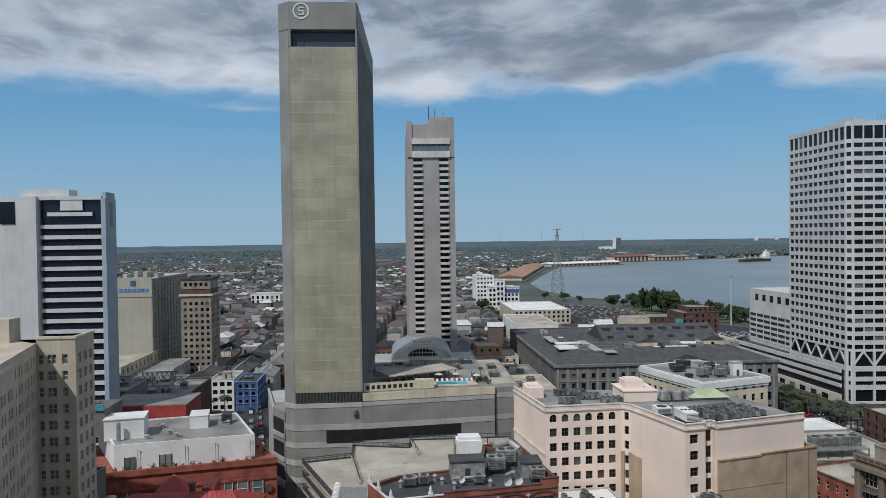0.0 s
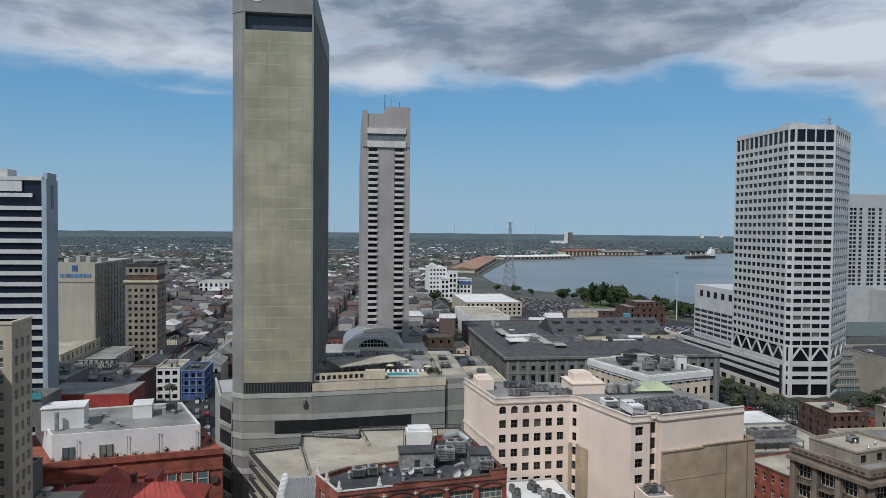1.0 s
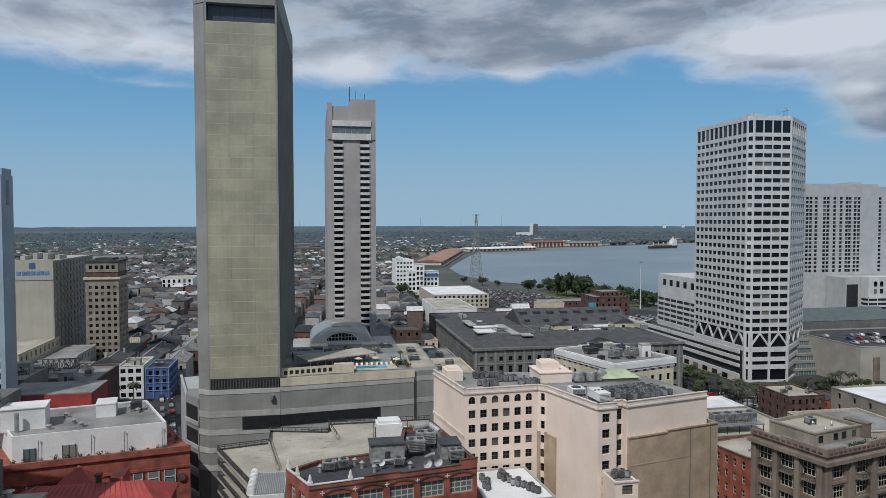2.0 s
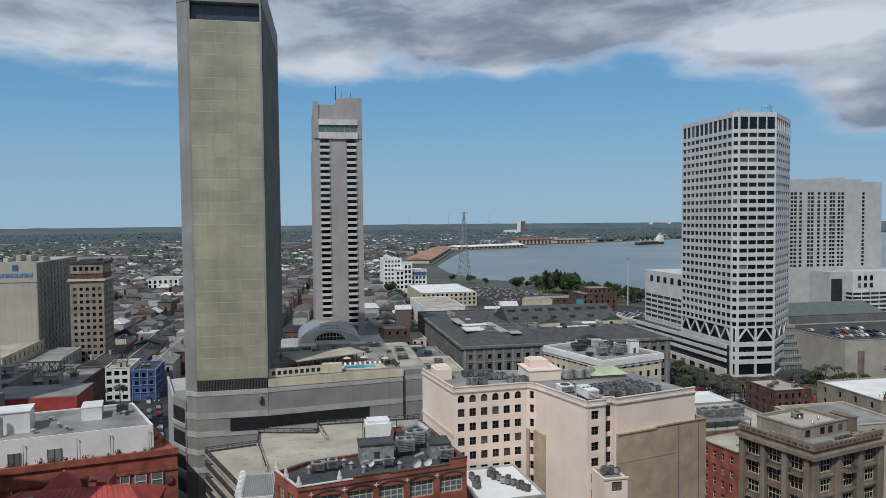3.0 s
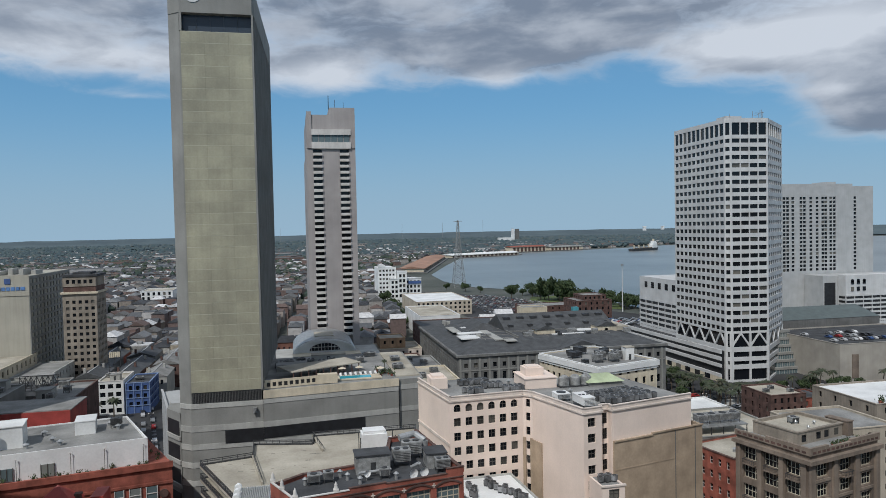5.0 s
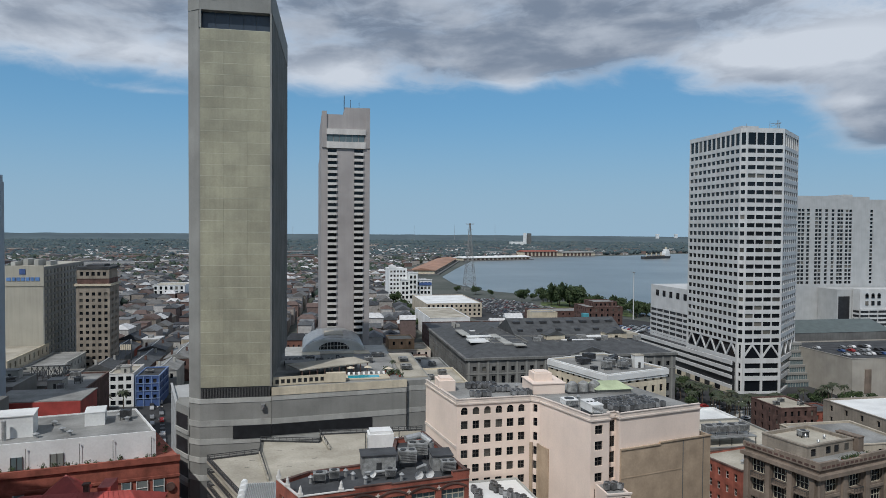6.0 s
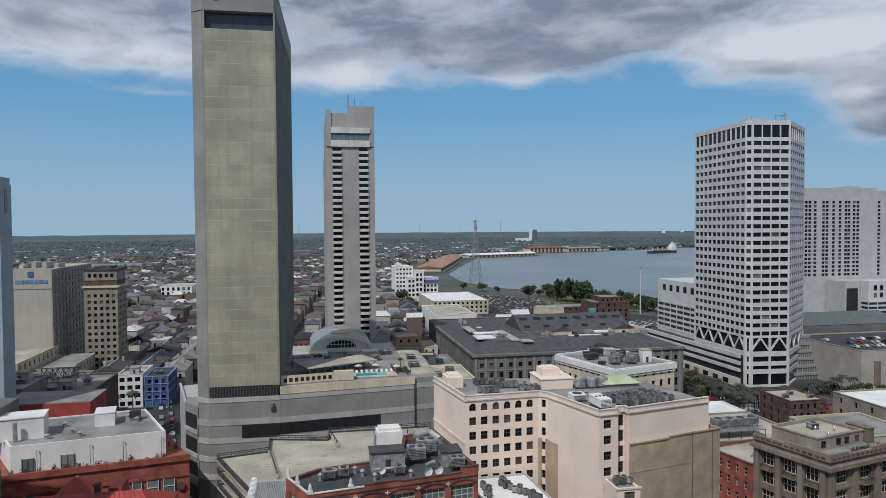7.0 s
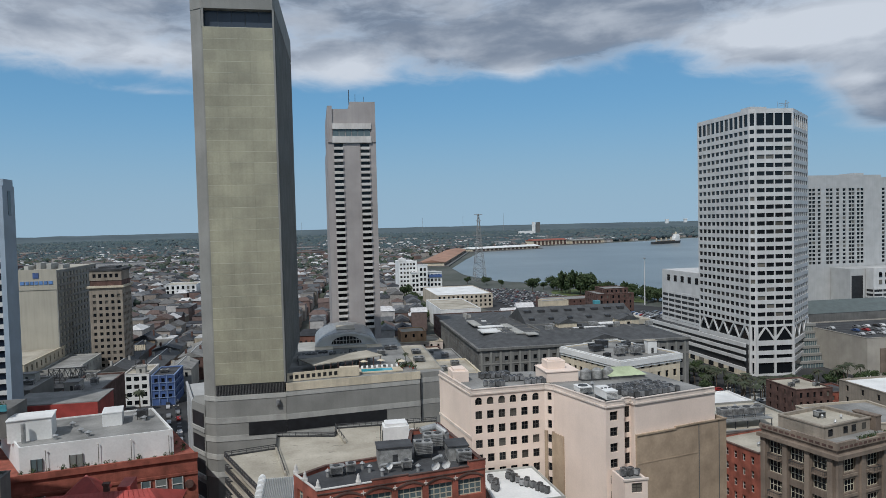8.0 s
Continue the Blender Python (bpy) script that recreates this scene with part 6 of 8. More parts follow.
def street_side_block():
    t = thing("white_side_block", 0, 0, 0, "greyed white narrow block with sash windows along the side street", "building")
    bm = bmesh.new()
    prism(bm, [(-43.4, 242), (-36.6, 212.6), (-31.9, 212.6), (-31.9, 246)], 0, 28)
    part("core", bm, M_HOTELWHITE, t)
    st = ([], [])
    facade(t, st, (-43.9, 242), (-37.0, 212.2), 0, 28.6, even(7, 0.8, 29.5, 1.3), floors(6, 24.4, 4.0, 2.0), 0.4, M_GLASS)
    store_part("wall", st, M_HOTELWHITE, t)
    part("coping", (lambda b: (add_at(b, face_at((-43.9, 242), (-37.0, 212.2))[0], 0, 30.6, -0.2, 0.5, 28.6, 29.0), b)[-1])(bmesh.new()), M_HOTELWHITE, t)


street_side_block()
town_block("white_museum", -168, -134, 822, 862, 16, M_ROOFWHITE, M_ROOFPALE, "large white classical hall with row of tall windows", 6, 2, 2.6, 3.6, 5, "f", M_GLASS, M_ROOFWHITE)


def street_corner_garage():
    """Stacked dark openings at the tower's cut corner."""
    t = thing("corner_ramp", 0, 0, 0, "stacked dark garage openings at the tower corner", "garage")
    bm = bmesh.new()
    prism(bm, [(-36.2, 206.5), (-31.6, 199.4), (-31.6, 212), (-36.2, 212)], 0, 31)
    part("wall", bm, M_GREYCON, t)
    m, length = face_at((-36.2, 206.5), (-31.6, 199.4))
    for i in range(4):
        # black plate drawn for the shade inside each garage opening
        bm = bmesh.new()
        add_at(bm, m, 0.4, length - 0.8, -0.06, 0.2, 24.6 - 6.6 * i, 28.6 - 6.6 * i)
        part("opening", bm, M_LOUVRESHADE, t)
        bm = bmesh.new()
        add_at(bm, m, 0.0, length - 0.2, -0.35, 0.1, 23.4 - 6.6 * i, 24.5 - 6.6 * i)
        part("ledge", bm, M_GREYLIGHT, t)


street_corner_garage()

# red terrace block: windows, terrace things, huts
RED = bpy.data.objects["red_brick_block"]
for x, w in ((-63.5, 1.8), (-53.6, 1.8), (-45.4, 1.5), (-41.6, 1.7), (-38.2, 2.2), (-34.6, 2.2)):
    wd = part("window", boxes((x - w / 2, x + w / 2, 172.95, 173.15, 17.2, 20.3)), M_PALEGLASS, RED)
    bm = boxes((x - w / 2 - 0.2, x - w / 2, 172.8, 173.1, 17, 20.4), (x + w / 2, x + w / 2 + 0.2, 172.8, 173.1, 17, 20.4), (x - w / 2, x + w / 2, 172.8, 173.1, 18.7, 18.85), (x - w / 2 - 0.3, x + w / 2 + 0.3, 172.7, 173.1, 16.7, 17.0))
    part("frame", bm, M_TOWERPALE, wd)
bm = bmesh.new()
tube(bm, (-32.0, 172.6, 18.4), (-32.0, 173.1, 18.4), 1.0, n=16)
part("roundel", bm, M_BRICKDARK, RED)
for x, w in ((-64.2, 2.2), (-56.2, 2.6)):
    wd = part("terrace_door", boxes((x - w / 2, x + w / 2, 175.3, 175.5, 25.4, 28.2)), M_PALEGLASS, RED)
    part("frame", boxes((x - w / 2 - 0.12, x - w / 2, 175.2, 175.5, 25.3, 28.3), (x + w / 2, x + w / 2 + 0.12, 175.2, 175.5, 25.3, 28.3), (x - 0.06, x + 0.06, 175.2, 175.3, 25.3, 28.3)), M_FRAMEDARK, wd)


def pot_plant(x, y, z, s):
    t = thing("potted_plant", x, y, z, "clay pot with a bushy terrace plant", "plant", "terrace plants")
    bm = bmesh.new()
    tube(bm, (0, 0, 0), (0, 0, 0.45 * s), 0.22 * s, 0.3 * s, 8)
    part("pot", bm, M_BRICK, t)
    st = ([], [])
    for i in range(40):
        d = Vector((random.gauss(0, 0.35), random.gauss(0, 0.35), 0.4 + abs(random.gauss(0.3, 0.3)))) * s
        r = Euler((random.uniform(0, 3), random.uniform(0, 3), random.uniform(0, 3))).to_matrix().to_4x4()
        quick_box(st, Matrix.Translation(d) @ r, -0.16 * s, 0.16 * s, -0.07 * s, 0.07 * s, 0, 0.02)
    store_part("foliage", st, M_LEAF, t)


for i in range(14):
    spot = TERRACE @ Vector((-66.5 + i * 2.4 + random.uniform(-0.8, 0.8), 174.4 + random.uniform(-0.3, 0.4), 25.2))
    pot_plant(*spot, random.uniform(0.6, 1.1))
for i in range(6):
    spot = TERRACE @ Vector((-33.6 - i * 0.7 + random.uniform(0, 1.6), 177 + i * 3.2, 25.2))
    pot_plant(*spot, random.uniform(0.6, 1.1))


def lamp_post(x, y, z, h):
    t = thing("terrace_lamp", x, y, z, "thin terrace lamp post with globe head", "lamp", "terrace lamps")
    bm = bmesh.new()
    tube(bm, (0, 0, 0), (0, 0, h), 0.06)
    part("post", bm, M_METALDARK, t)
    bm = bmesh.new()
    bmesh.ops.create_icosphere(bm, subdivisions=1, radius=0.22, matrix=Matrix.Translation((0, 0, h + 0.15)))
    part("globe", bm, M_TOWERPALE, t)


for x in (-62.3, -51.5, -44.5, -36.2):
    lamp_post(*(TERRACE @ Vector((x, 175.0, 25.2))), 4.8)
for x, y in ((-61, 180), (-56, 183), (-54, 179.5), (-44, 192), (-42, 188), (-58.5, 190)):
    vent(*(TERRACE @ Vector((x, y, 31.05))), 0.5, 0.9)
chiller(-45.4, 189.5, 31.05, 2.4, 2.0, 2.4, 1, "dark rooftop fan unit", 0, M_METALDARK)
duct([(-68.0, 174.9, 31.0), (-68.0, 174.9, 35.6)], 0.5, "tall grey flue on the white roof hut")


def red_roof():
    t = thing("red_metal_roof", 0, 0, 0, "red seamed metal roof with small turret and dormer", "building")
    part("wall", boxes((-64, -31.5, 150, 166, 0, 20.2)), M_BRICK, t)
    bm = bmesh.new()
    vs = [bm.verts.new(p) for p in ((-64.4, 149, 20), (-31, 149, 20), (-31, 166.4, 20), (-64.4, 166.4, 20), (-58, 157.5, 24.2), (-37, 157.5, 24.2))]
    for f in ((0, 1, 5, 4), (1, 2, 5), (2, 3, 4, 5), (3, 0, 4)):
        bm.faces.new([vs[i] for i in f])
    part("roof", bm, M_REDPAINT, t)
    for i in range(22):
        part("seam", (lambda b: (tube(b, (-57.5 + i * 0.95, 157.4, 24.25), (-62.5 + i * 1.4, 149.2, 20.08), 0.06, n=4), b)[-1])(bmesh.new()), M_REDPAINT, t)
    bm = bmesh.new()
    vs = [bm.verts.new(p) for p in ((-56.5, 162, 21.6), (-47.5, 162, 21.6), (-47.5, 169, 21.6), (-56.5, 169, 21.6), (-52, 165.5, 25.6))]
    for i in range(4):
        bm.faces.new((vs[i], vs[(i + 1) % 4], vs[4]))
    part("turret_roof", bm, M_REDPAINT, t)
    part("turret", boxes((-56, -48, 162.5, 168.5, 0, 21.6)), M_BRICK, t)
    part("dormer", boxes((-43.6, -41.0, 158, 164, 20.4, 24.8)), M_REDPAINT, t)
    part("chimney", boxes((-46.4, -45.4, 158, 159, 20, 25.4), (-46.6, -45.2, 157.8, 159.2, 25.4, 25.8)), M_BRICKDARK, t)
    t = thing("grey_flat_roof", 0, 0, 0, "pale grey flat roof with a domed metal vent", "building")
    part("wall", boxes((-62, -54, 140, 152, 0, 24.5)), M_GREYLIGHT, t)
    part("roof", boxes((-62.2, -53.8, 139.8, 152.2, 24.5, 24.8)), M_ROOFPALE, t)
    vent(-60.5, 150.5, 24.8, 0.8, 1.2)


red_roof()
town_block("dark_low_block", -86, -62.5, 148, 153.5, 31.5, M_GREYDARK, M_ROOFGREY, "dark grey low block with pale roof below the beige wing", 3, 1, 1.2, 1.6, 4, "")
t = thing("teal_rooftop_pool", -77.2, 178, 31.5, "teal-edged rooftop terrace with parasols", "terrace")
part("edge", boxes((-8, 4.5, 0, 0.5, 6.5, 8.0)), M_TEAL, t)
part("body", boxes((-8, 4.5, 0.5, 12, 0, 6.6)), M_GREYDARK, t)
for i in range(8):
    pot_plant(-84 + i * 1.4, 180, 38.1, 1.2)


def steel_sign():
    t = thing("roof_sign_frame", -98, 296, 20, "dark steel lattice frame standing on a roof", "sign frame")
    for z in (1.0, 5.6):
        part("chord", boxes((-7, 7, -0.15, 0.15, z, z + 0.35)), M_METALDARK, t)
    for i in range(7):
        bm = bmesh.new()
        x = -7 + i * 2.0
        tube(bm, (x, 0, 1.0), (x + 2, 0, 5.6), 0.13)
        tube(bm, (x + 2, 0, 1.0), (x, 0, 5.6), 0.13)
        part("brace", bm, M_METALDARK, t)
        part("post", boxes((x - 0.12, x + 0.12, -0.12, 0.12, 0, 5.6)), M_METALDARK, t)
    t = thing("roof_letter_sign", -83.8, 350.6, 14.65, "pale letter bars on a dark steel roof frame", "sign")
    part("frame", boxes((-2.6, 2.6, 0.2, 0.4, 3.0, 3.3), (-2.6, 2.6, 0.2, 0.4, 7.2, 7.4), (-2.6, -2.4, 0.2, 0.4, 0, 10.6), (2.4, 2.6, 0.2, 0.4, 0, 10.6), (-0.1, 0.1, 0.2, 0.4, 0, 10.6)), M_METALDARK, t)
    for i in range(6):
        part("letter_bar", boxes((-2.4 + i * 0.82, -1.75 + i * 0.82, 0, 0.2, 7.7, 10.3)), M_CREAM, t)


steel_sign()

# ---- loose things on the podium terrace and nearby roofs ----
def lounger(x, y, z, turn):
    t = thing("sun_lounger", x, y, z, "pale sun lounger beside the rooftop pool", "lounger", "pool loungers", turn=turn)
    part("bed", boxes((-0.9, 0.5, -0.32, 0.32, 0.3, 0.4)), M_ROOFWHITE, t)
    bm = bmesh.new()
    vs = [bm.verts.new(p) for p in ((0.5, -0.32, 0.35), (0.5, 0.32, 0.35), (1.0, 0.32, 0.85), (1.0, -0.32, 0.85), (0.56, -0.32, 0.3), (0.56, 0.32, 0.3), (1.06, 0.32, 0.8), (1.06, -0.32, 0.8))]
    for f in ((0, 1, 2, 3), (7, 6, 5, 4), (0, 3, 7, 4), (1, 5, 6, 2), (3, 2, 6, 7), (0, 4, 5, 1)):
        bm.faces.new([vs[i] for i in f])
    part("backrest", bm, M_ROOFWHITE, t)
    for sx in (-0.8, 0.4):
        for sy in (-0.28, 0.28):
            part("leg", boxes((sx - 0.03, sx + 0.03, sy - 0.03, sy + 0.03, 0, 0.3)), M_METALDARK, t)


for i in range(8):
    lounger(12.4 + i * 1.5, 210.0 + 0.2 * (i % 2), 36.15, 90)


def parasol(x, y, z):
    t = thing("parasol", x, y, z, "cream parasol on the pool terrace", "parasol", "pool parasols")
    bm = bmesh.new()
    tube(bm, (0, 0, 0), (0, 0, 2.4), 0.04)
    part("pole", bm, M_METAL, t)
    bm = bmesh.new()
    tube(bm, (0, 0, 2.0), (0, 0, 2.55), 1.3, 0.05, 8)
    part("canopy", bm, M_CREAM, t)


for x, y in ((13.0, 211.6), (18.2, 211.8), (24.2, 209.0)):
    parasol(x, y, 36.15)
for i in range(7):
    pot_plant(24.5 + random.uniform(-1, 3), 206 + i * 1.2, 36.15, random.uniform(1.0, 1.6))
for x, y, w, d, h in ((-4.5, 233, 3.2, 2.2, 1.4), (0.5, 238, 4.2, 2.0, 1.2), (14, 224, 3.6, 2.4, 1.3), (20, 230, 2.6, 2.6, 1.8), (24, 240, 4.4, 2.2, 1.4), (30.5, 216, 3.2, 3.2, 1.6), (31.5, 230, 2.8, 4.0, 1.3)):
    chiller(x, y, 36.2, w, d, h, 2, "low grey rooftop unit on the podium")
for i in range(10):
    spot = CORNER @ Vector((random.uniform(9, 17), random.uniform(1.0, 3.0), 38.8))
    pot_plant(*spot, random.uniform(0.5, 0.9))
for i in range(12):
    pot_plant(187 + random.uniform(0, 14), 193.5 + random.uniform(0, 2), 19.15, random.uniform(1.2, 2.2))
for i in range(4):
    spot = CORNER @ Vector((random.uniform(5.5, 13), random.uniform(6.5, 13.5), 40.65))
    vent(*spot, 0.2, 0.4)
chiller(91.0, 114.4, 41.85, 1.6, 1.4, 1.2, 1, "small grey unit on the apartment roof")
for i in range(10):
    vent(random.uniform(114, 139), random.uniform(192, 206), 17.6, 0.4, 0.9)
for i in range(5):
    vent(random.uniform(96, 108), random.uniform(148, 158), 24.6, 0.3, 0.7)
for x, y in ((176, 236), (181, 240), (185, 234)):
    chiller(x, y, 14.1, 2.0, 1.6, 1.4, 1, "small grey unit on the brick house roof")


# ---- street lamps along the palm avenue ----
def street_lamp(x, y):
    t = thing("street_lamp", x, y, 0.12, "dark iron street lamp with double globes", "street lamp", "street lamps")
    bm = bmesh.new()
    tube(bm, (0, 0, 0), (0, 0, 0.8), 0.22, 0.14, 8)
    tube(bm, (0, 0, 0.8), (0, 0, 6.2), 0.09, 0.06, 6)
    part("post", bm, M_METALDARK, t)
    part("arm", boxes((-0.9, 0.9, -0.05, 0.05, 6.1, 6.2)), M_METALDARK, t)
    for sx in (-0.85, 0.85):
        bm = bmesh.new()
        bmesh.ops.create_icosphere(bm, subdivisions=1, radius=0.3, matrix=Matrix.Translation((sx, 0, 6.5)))
        part("globe", bm, M_TOWERPALE, t)


for i in range(9):
    street_lamp(170 + i * 14, 268 + 2.0 * (i % 2))
for i in range(6):
    street_lamp(-37.6 - i * 4.3, 202 + i * 20)


def tram_shelter():
    t = thing("avenue_kerb", 0, 0, 0, "pale raised kerb strip along the palm avenue", "kerb")
    part("strip", boxes((165, 300, 270, 279, 0.12, 0.27)), M_GREYLIGHT, t)
    part("strip", boxes((165, 204.5, 283, 283.4, 0.12, 0.27)), M_GREYLIGHT, t)


tram_shelter()

# ---- stepped roofs and row houses beside the side street ----
town_block("grey_stepped_block", -112, -99, 262, 284, 25, M_GREYCON, M_ROOFGREY, "grey block with stepped plant on its roof", 4, 3, 1.2, 1.8, 4, "")
town_block("blue_grey_block", -132, -113, 264, 300, 21, M_GREYDARK, M_ROOFGREY, "blue-grey low block with pale roof patches", 5, 3, 1.2, 1.8, 4, "fr")
for x, y, z in ((-108, 268, 24.65), (-104, 274, 24.65), (-110, 278, 24.65), (-112, 296, 19.65), (-104, 292, 19.65), (-97, 300, 19.65), (-108, 308, 19.65), (-86, 270, 21.65), (-84, 282, 21.65), (-88, 292, 21.65), (-126, 272, 20.65), (-120, 284, 20.65), (-84, 342, 14.65), (-71, 340, 13.25)):
    chiller(x, y, z, random.uniform(2.2, 4.0), random.uniform(1.8, 3.0), random.uniform(1.4, 2.6), 1, "grey rooftop unit on an older block")
for x, y, w, d, h, z in ((-101, 312, 6, 5, 3.4, 19.65), (-114, 300, 5, 7, 2.8, 19.65), (-89, 275, 5, 6, 3.2, 21.65), (-80, 336, 4, 4, 2.6, 14.65), (-106, 280, 6, 4, 3.0, 24.65)):
    roof_hut(x, y, z, w, d, h, M_GREYLIGHT, "grey rendered stair hut on an older block", M_ROOFGREY)
town_block("podium_side_block", 38, 57, 268, 300, 24, M_GREYCON, M_ROOFGREY, "grey block with parapets beside the vaulted hall", 5, 4, 1.3, 2, 4, "f")
town_block("narrow_brick_block", 40, 60, 310, 352, 16, M_BRICKDARK, M_ROOFPALE, "narrow dark brick block along the avenue", 5, 3, 1.3, 2, 4, "fr", M_GLASS, None, None, 0, 9)
for x, y, z in ((44, 276, 23.65), (51, 284, 23.65), (46, 292, 23.65), (46, 322, 15.65), (54, 336, 15.65), (43, 244, 26.65), (49, 252, 26.65)):
    chiller(x, y, z, 3.0, 2.2, 1.8, 2, "grey rooftop unit on an avenue block")


# ---- granite hall roof ----
def hall_roof():
    t = thing("hall_roof_works", 0, 0, 0, "slate ridge roof with rows of skylights on the granite hall", "roof")
    bm = bmesh.new()
    vs = [bm.verts.new(p) for p in ((100, 326, 27.5), (158, 326, 27.5), (158, 362, 27.5), (100, 362, 27.5), (100, 344, 35), (158, 344, 35))]
    for f in ((0, 1, 5, 4), (2, 3, 4, 5), (0, 4, 3), (1, 2, 5)):
        bm.faces.new([vs[i] for i in f])
    part("ridge_roof", bm, M_SLATE, t, "dark slate ridge roof")
    for r, (y, z, n, w) in enumerate(((339.5, 33.4, 8, 3.6), (332.5, 30.4, 6, 2.6))):
        for i in range(n):
            x = 104 + i * 50 / (n - 1)
            sk = part("skylight", boxes((x - w / 2, x + w / 2, y - 1.2, y + 1.0, z - 0.6, z + 0.5)), M_METALDARK, t)
            part("pane", boxes((x - w / 2 + 0.2, x + w / 2 - 0.2, y - 1.1, y + 0.8, z + 0.5, z + 0.56)), M_STEELGLASS, sk)
    part("teal_hut", boxes((143, 146, 346, 349, 33, 36.5)), M_TEAL, t)
    for x, y, w in ((116, 314, 9), (148, 316, 10)):
        hut = part("gable_hut", boxes((x - w / 2, x + w / 2, y, y + 8, 25, 30.5)), M_CREAM, t)
        bm = bmesh.new()
        v = [bm.verts.new(p) for p in ((x - w / 2 - 0.5, y - 0.4, 30.5), (x + w / 2 + 0.5, y - 0.4, 30.5), (x + w / 2 + 0.5, y + 8.4, 30.5), (x - w / 2 - 0.5, y + 8.4, 30.5), (x, y - 0.4, 32.6), (x, y + 8.4, 32.6))]
        for f in ((0, 1, 4), (1, 2, 5, 4), (2, 3, 5), (3, 0, 4, 5)):
            bm.faces.new([v[i] for i in f])
        part("roof", bm, M_SLATE, hut)
    bm = bmesh.new()
    v = [bm.verts.new(p) for p in ((112, 289.6, 25), (136, 289.6, 25), (124, 289.6, 28.6), (112, 300, 25), (136, 300, 25), (124, 300, 28.6))]
    for f in ((0, 1, 2), (1, 4, 5, 2), (4, 3, 5), (3, 0, 2, 5)):
        bm.faces.new([v[i] for i in f])
    part("pediment", bm, M_SLATE, t)
    part("pediment_face", boxes((114, 134, 289.3, 289.6, 25.0, 25.5), (118, 130, 289.35, 289.6, 25.5, 26.4)), M_GREYLIGHT, t)
    # white membrane strips and felt fields over the west range
    for x0, x1, y0, y1, z in ((74, 83, 312, 322, 28.6), (76, 88, 326, 331, 28.7), (75, 79, 334, 352, 28.6), (88, 92, 304, 334, 28.75), (92, 97, 300, 306, 28.6), (82, 95, 346, 349, 28.65), (134, 150, 318, 324, 28.7), (118, 134, 311, 313, 28.6)):
        part("pale_roof_sheet", boxes((x0, x1, y0, y1, z - 0.5, z)), M_ROOFWHITE if (x1 - x0) > 7 else M_GREYLIGHT, t, "white roof membrane strip")
    for i in range(9):
        part("roof_batten", boxes((84 + 7.6 * i, 84.25 + 7.6 * i, 306.5, 325, 28.4, 28.62)), M_ROOFGREY, t)
    for i in range(6):
        part("roof_batten", boxes((82.5, 99.5, 309 + 9.6 * i, 309.3 + 9.6 * i, 28.4, 28.64)), M_ROOFGREY, t)
    bm = bmesh.new()
    v = [bm.verts.new(p) for p in ((84, 336, 28.4), (99, 336, 28.4), (99, 364, 28.4), (84, 364, 28.4), (91.5, 339, 31.6), (91.5, 361, 31.6))]
    for f in ((0, 1, 4), (1, 2, 5, 4), (2, 3, 5), (3, 0, 4, 5)):
        bm.faces.new([v[i] for i in f])
    part("west_ridge_roof", bm, M_SLATE, t)
    each("court_wall", M_HALL, t, (99.4, 100.0, 306.5, 326, 27, 29.4), (100.0, 149.5, 325.0, 325.6, 27, 29.0), (158.2, 158.8, 326, 362, 27, 29.2))
    for x, y, w, d, h in ((104, 310, 3.2, 2.4, 1.8), (109, 318, 2.2, 2.2, 1.4), (128, 316, 4.2, 2.4, 1.6), (138, 310, 2.6, 2.0, 2.0), (154, 309, 3.0, 2.6, 1.7), (87, 316, 2.4, 1.8, 1.2)):
        part("plant_box", boxes((x, x + w, y, y + d, 28.2, 28.4 + h), (x + 0.2, x + w - 0.2, y - 0.05, y, 28.6, 28.2 + h)), M_MACHINE, t)
    part("pale_flat", boxes((150, 162, 322, 352, 27, 29.2)), M_ROOFPALE, t)
    for i in range(16):
        part("roof_hatch", (lambda x, y, w: boxes((x, x + w, y, y + w * 0.8, 26, 29.4)))(random.uniform(74, 156), random.choice((308, 316, 366, 372)), random.uniform(1.2, 2.6)), M_GREYLIGHT if i % 2 else M_METALDARK, t)


hall_roof()


# ---- trees ----
def leaf_cloud(st, c, rx, rz, n, s):
    """Small leaf clumps through a lobe, denser near its skin."""
    for _ in range(n):
        d = Vector((random.gauss(0, 1), random.gauss(0, 1), random.gauss(0, 1)))
        d.normalize()
        r = random.random() ** 0.4
        p = Vector(c) + Vector((d.x * rx * r, d.y * rx * r, d.z * rz * r))
        m = Matrix.Translation(p) @ Euler((random.uniform(0, 6), random.uniform(0, 6), random.uniform(0, 6))).to_matrix().to_4x4()
        vs, fs = st
        o = len(vs)
        k = s * random.uniform(0.6, 1.3)
        vs += [m @ Vector(q) for q in ((-k, -0.5 * k, 0), (k, -0.6 * k, 0.2 * k), (0.8 * k, 0.6 * k, 0), (-0.6 * k, 0.7 * k, 0.25 * k))]
        fs += [(o, o + 1, o + 2), (o, o + 2, o + 3)]


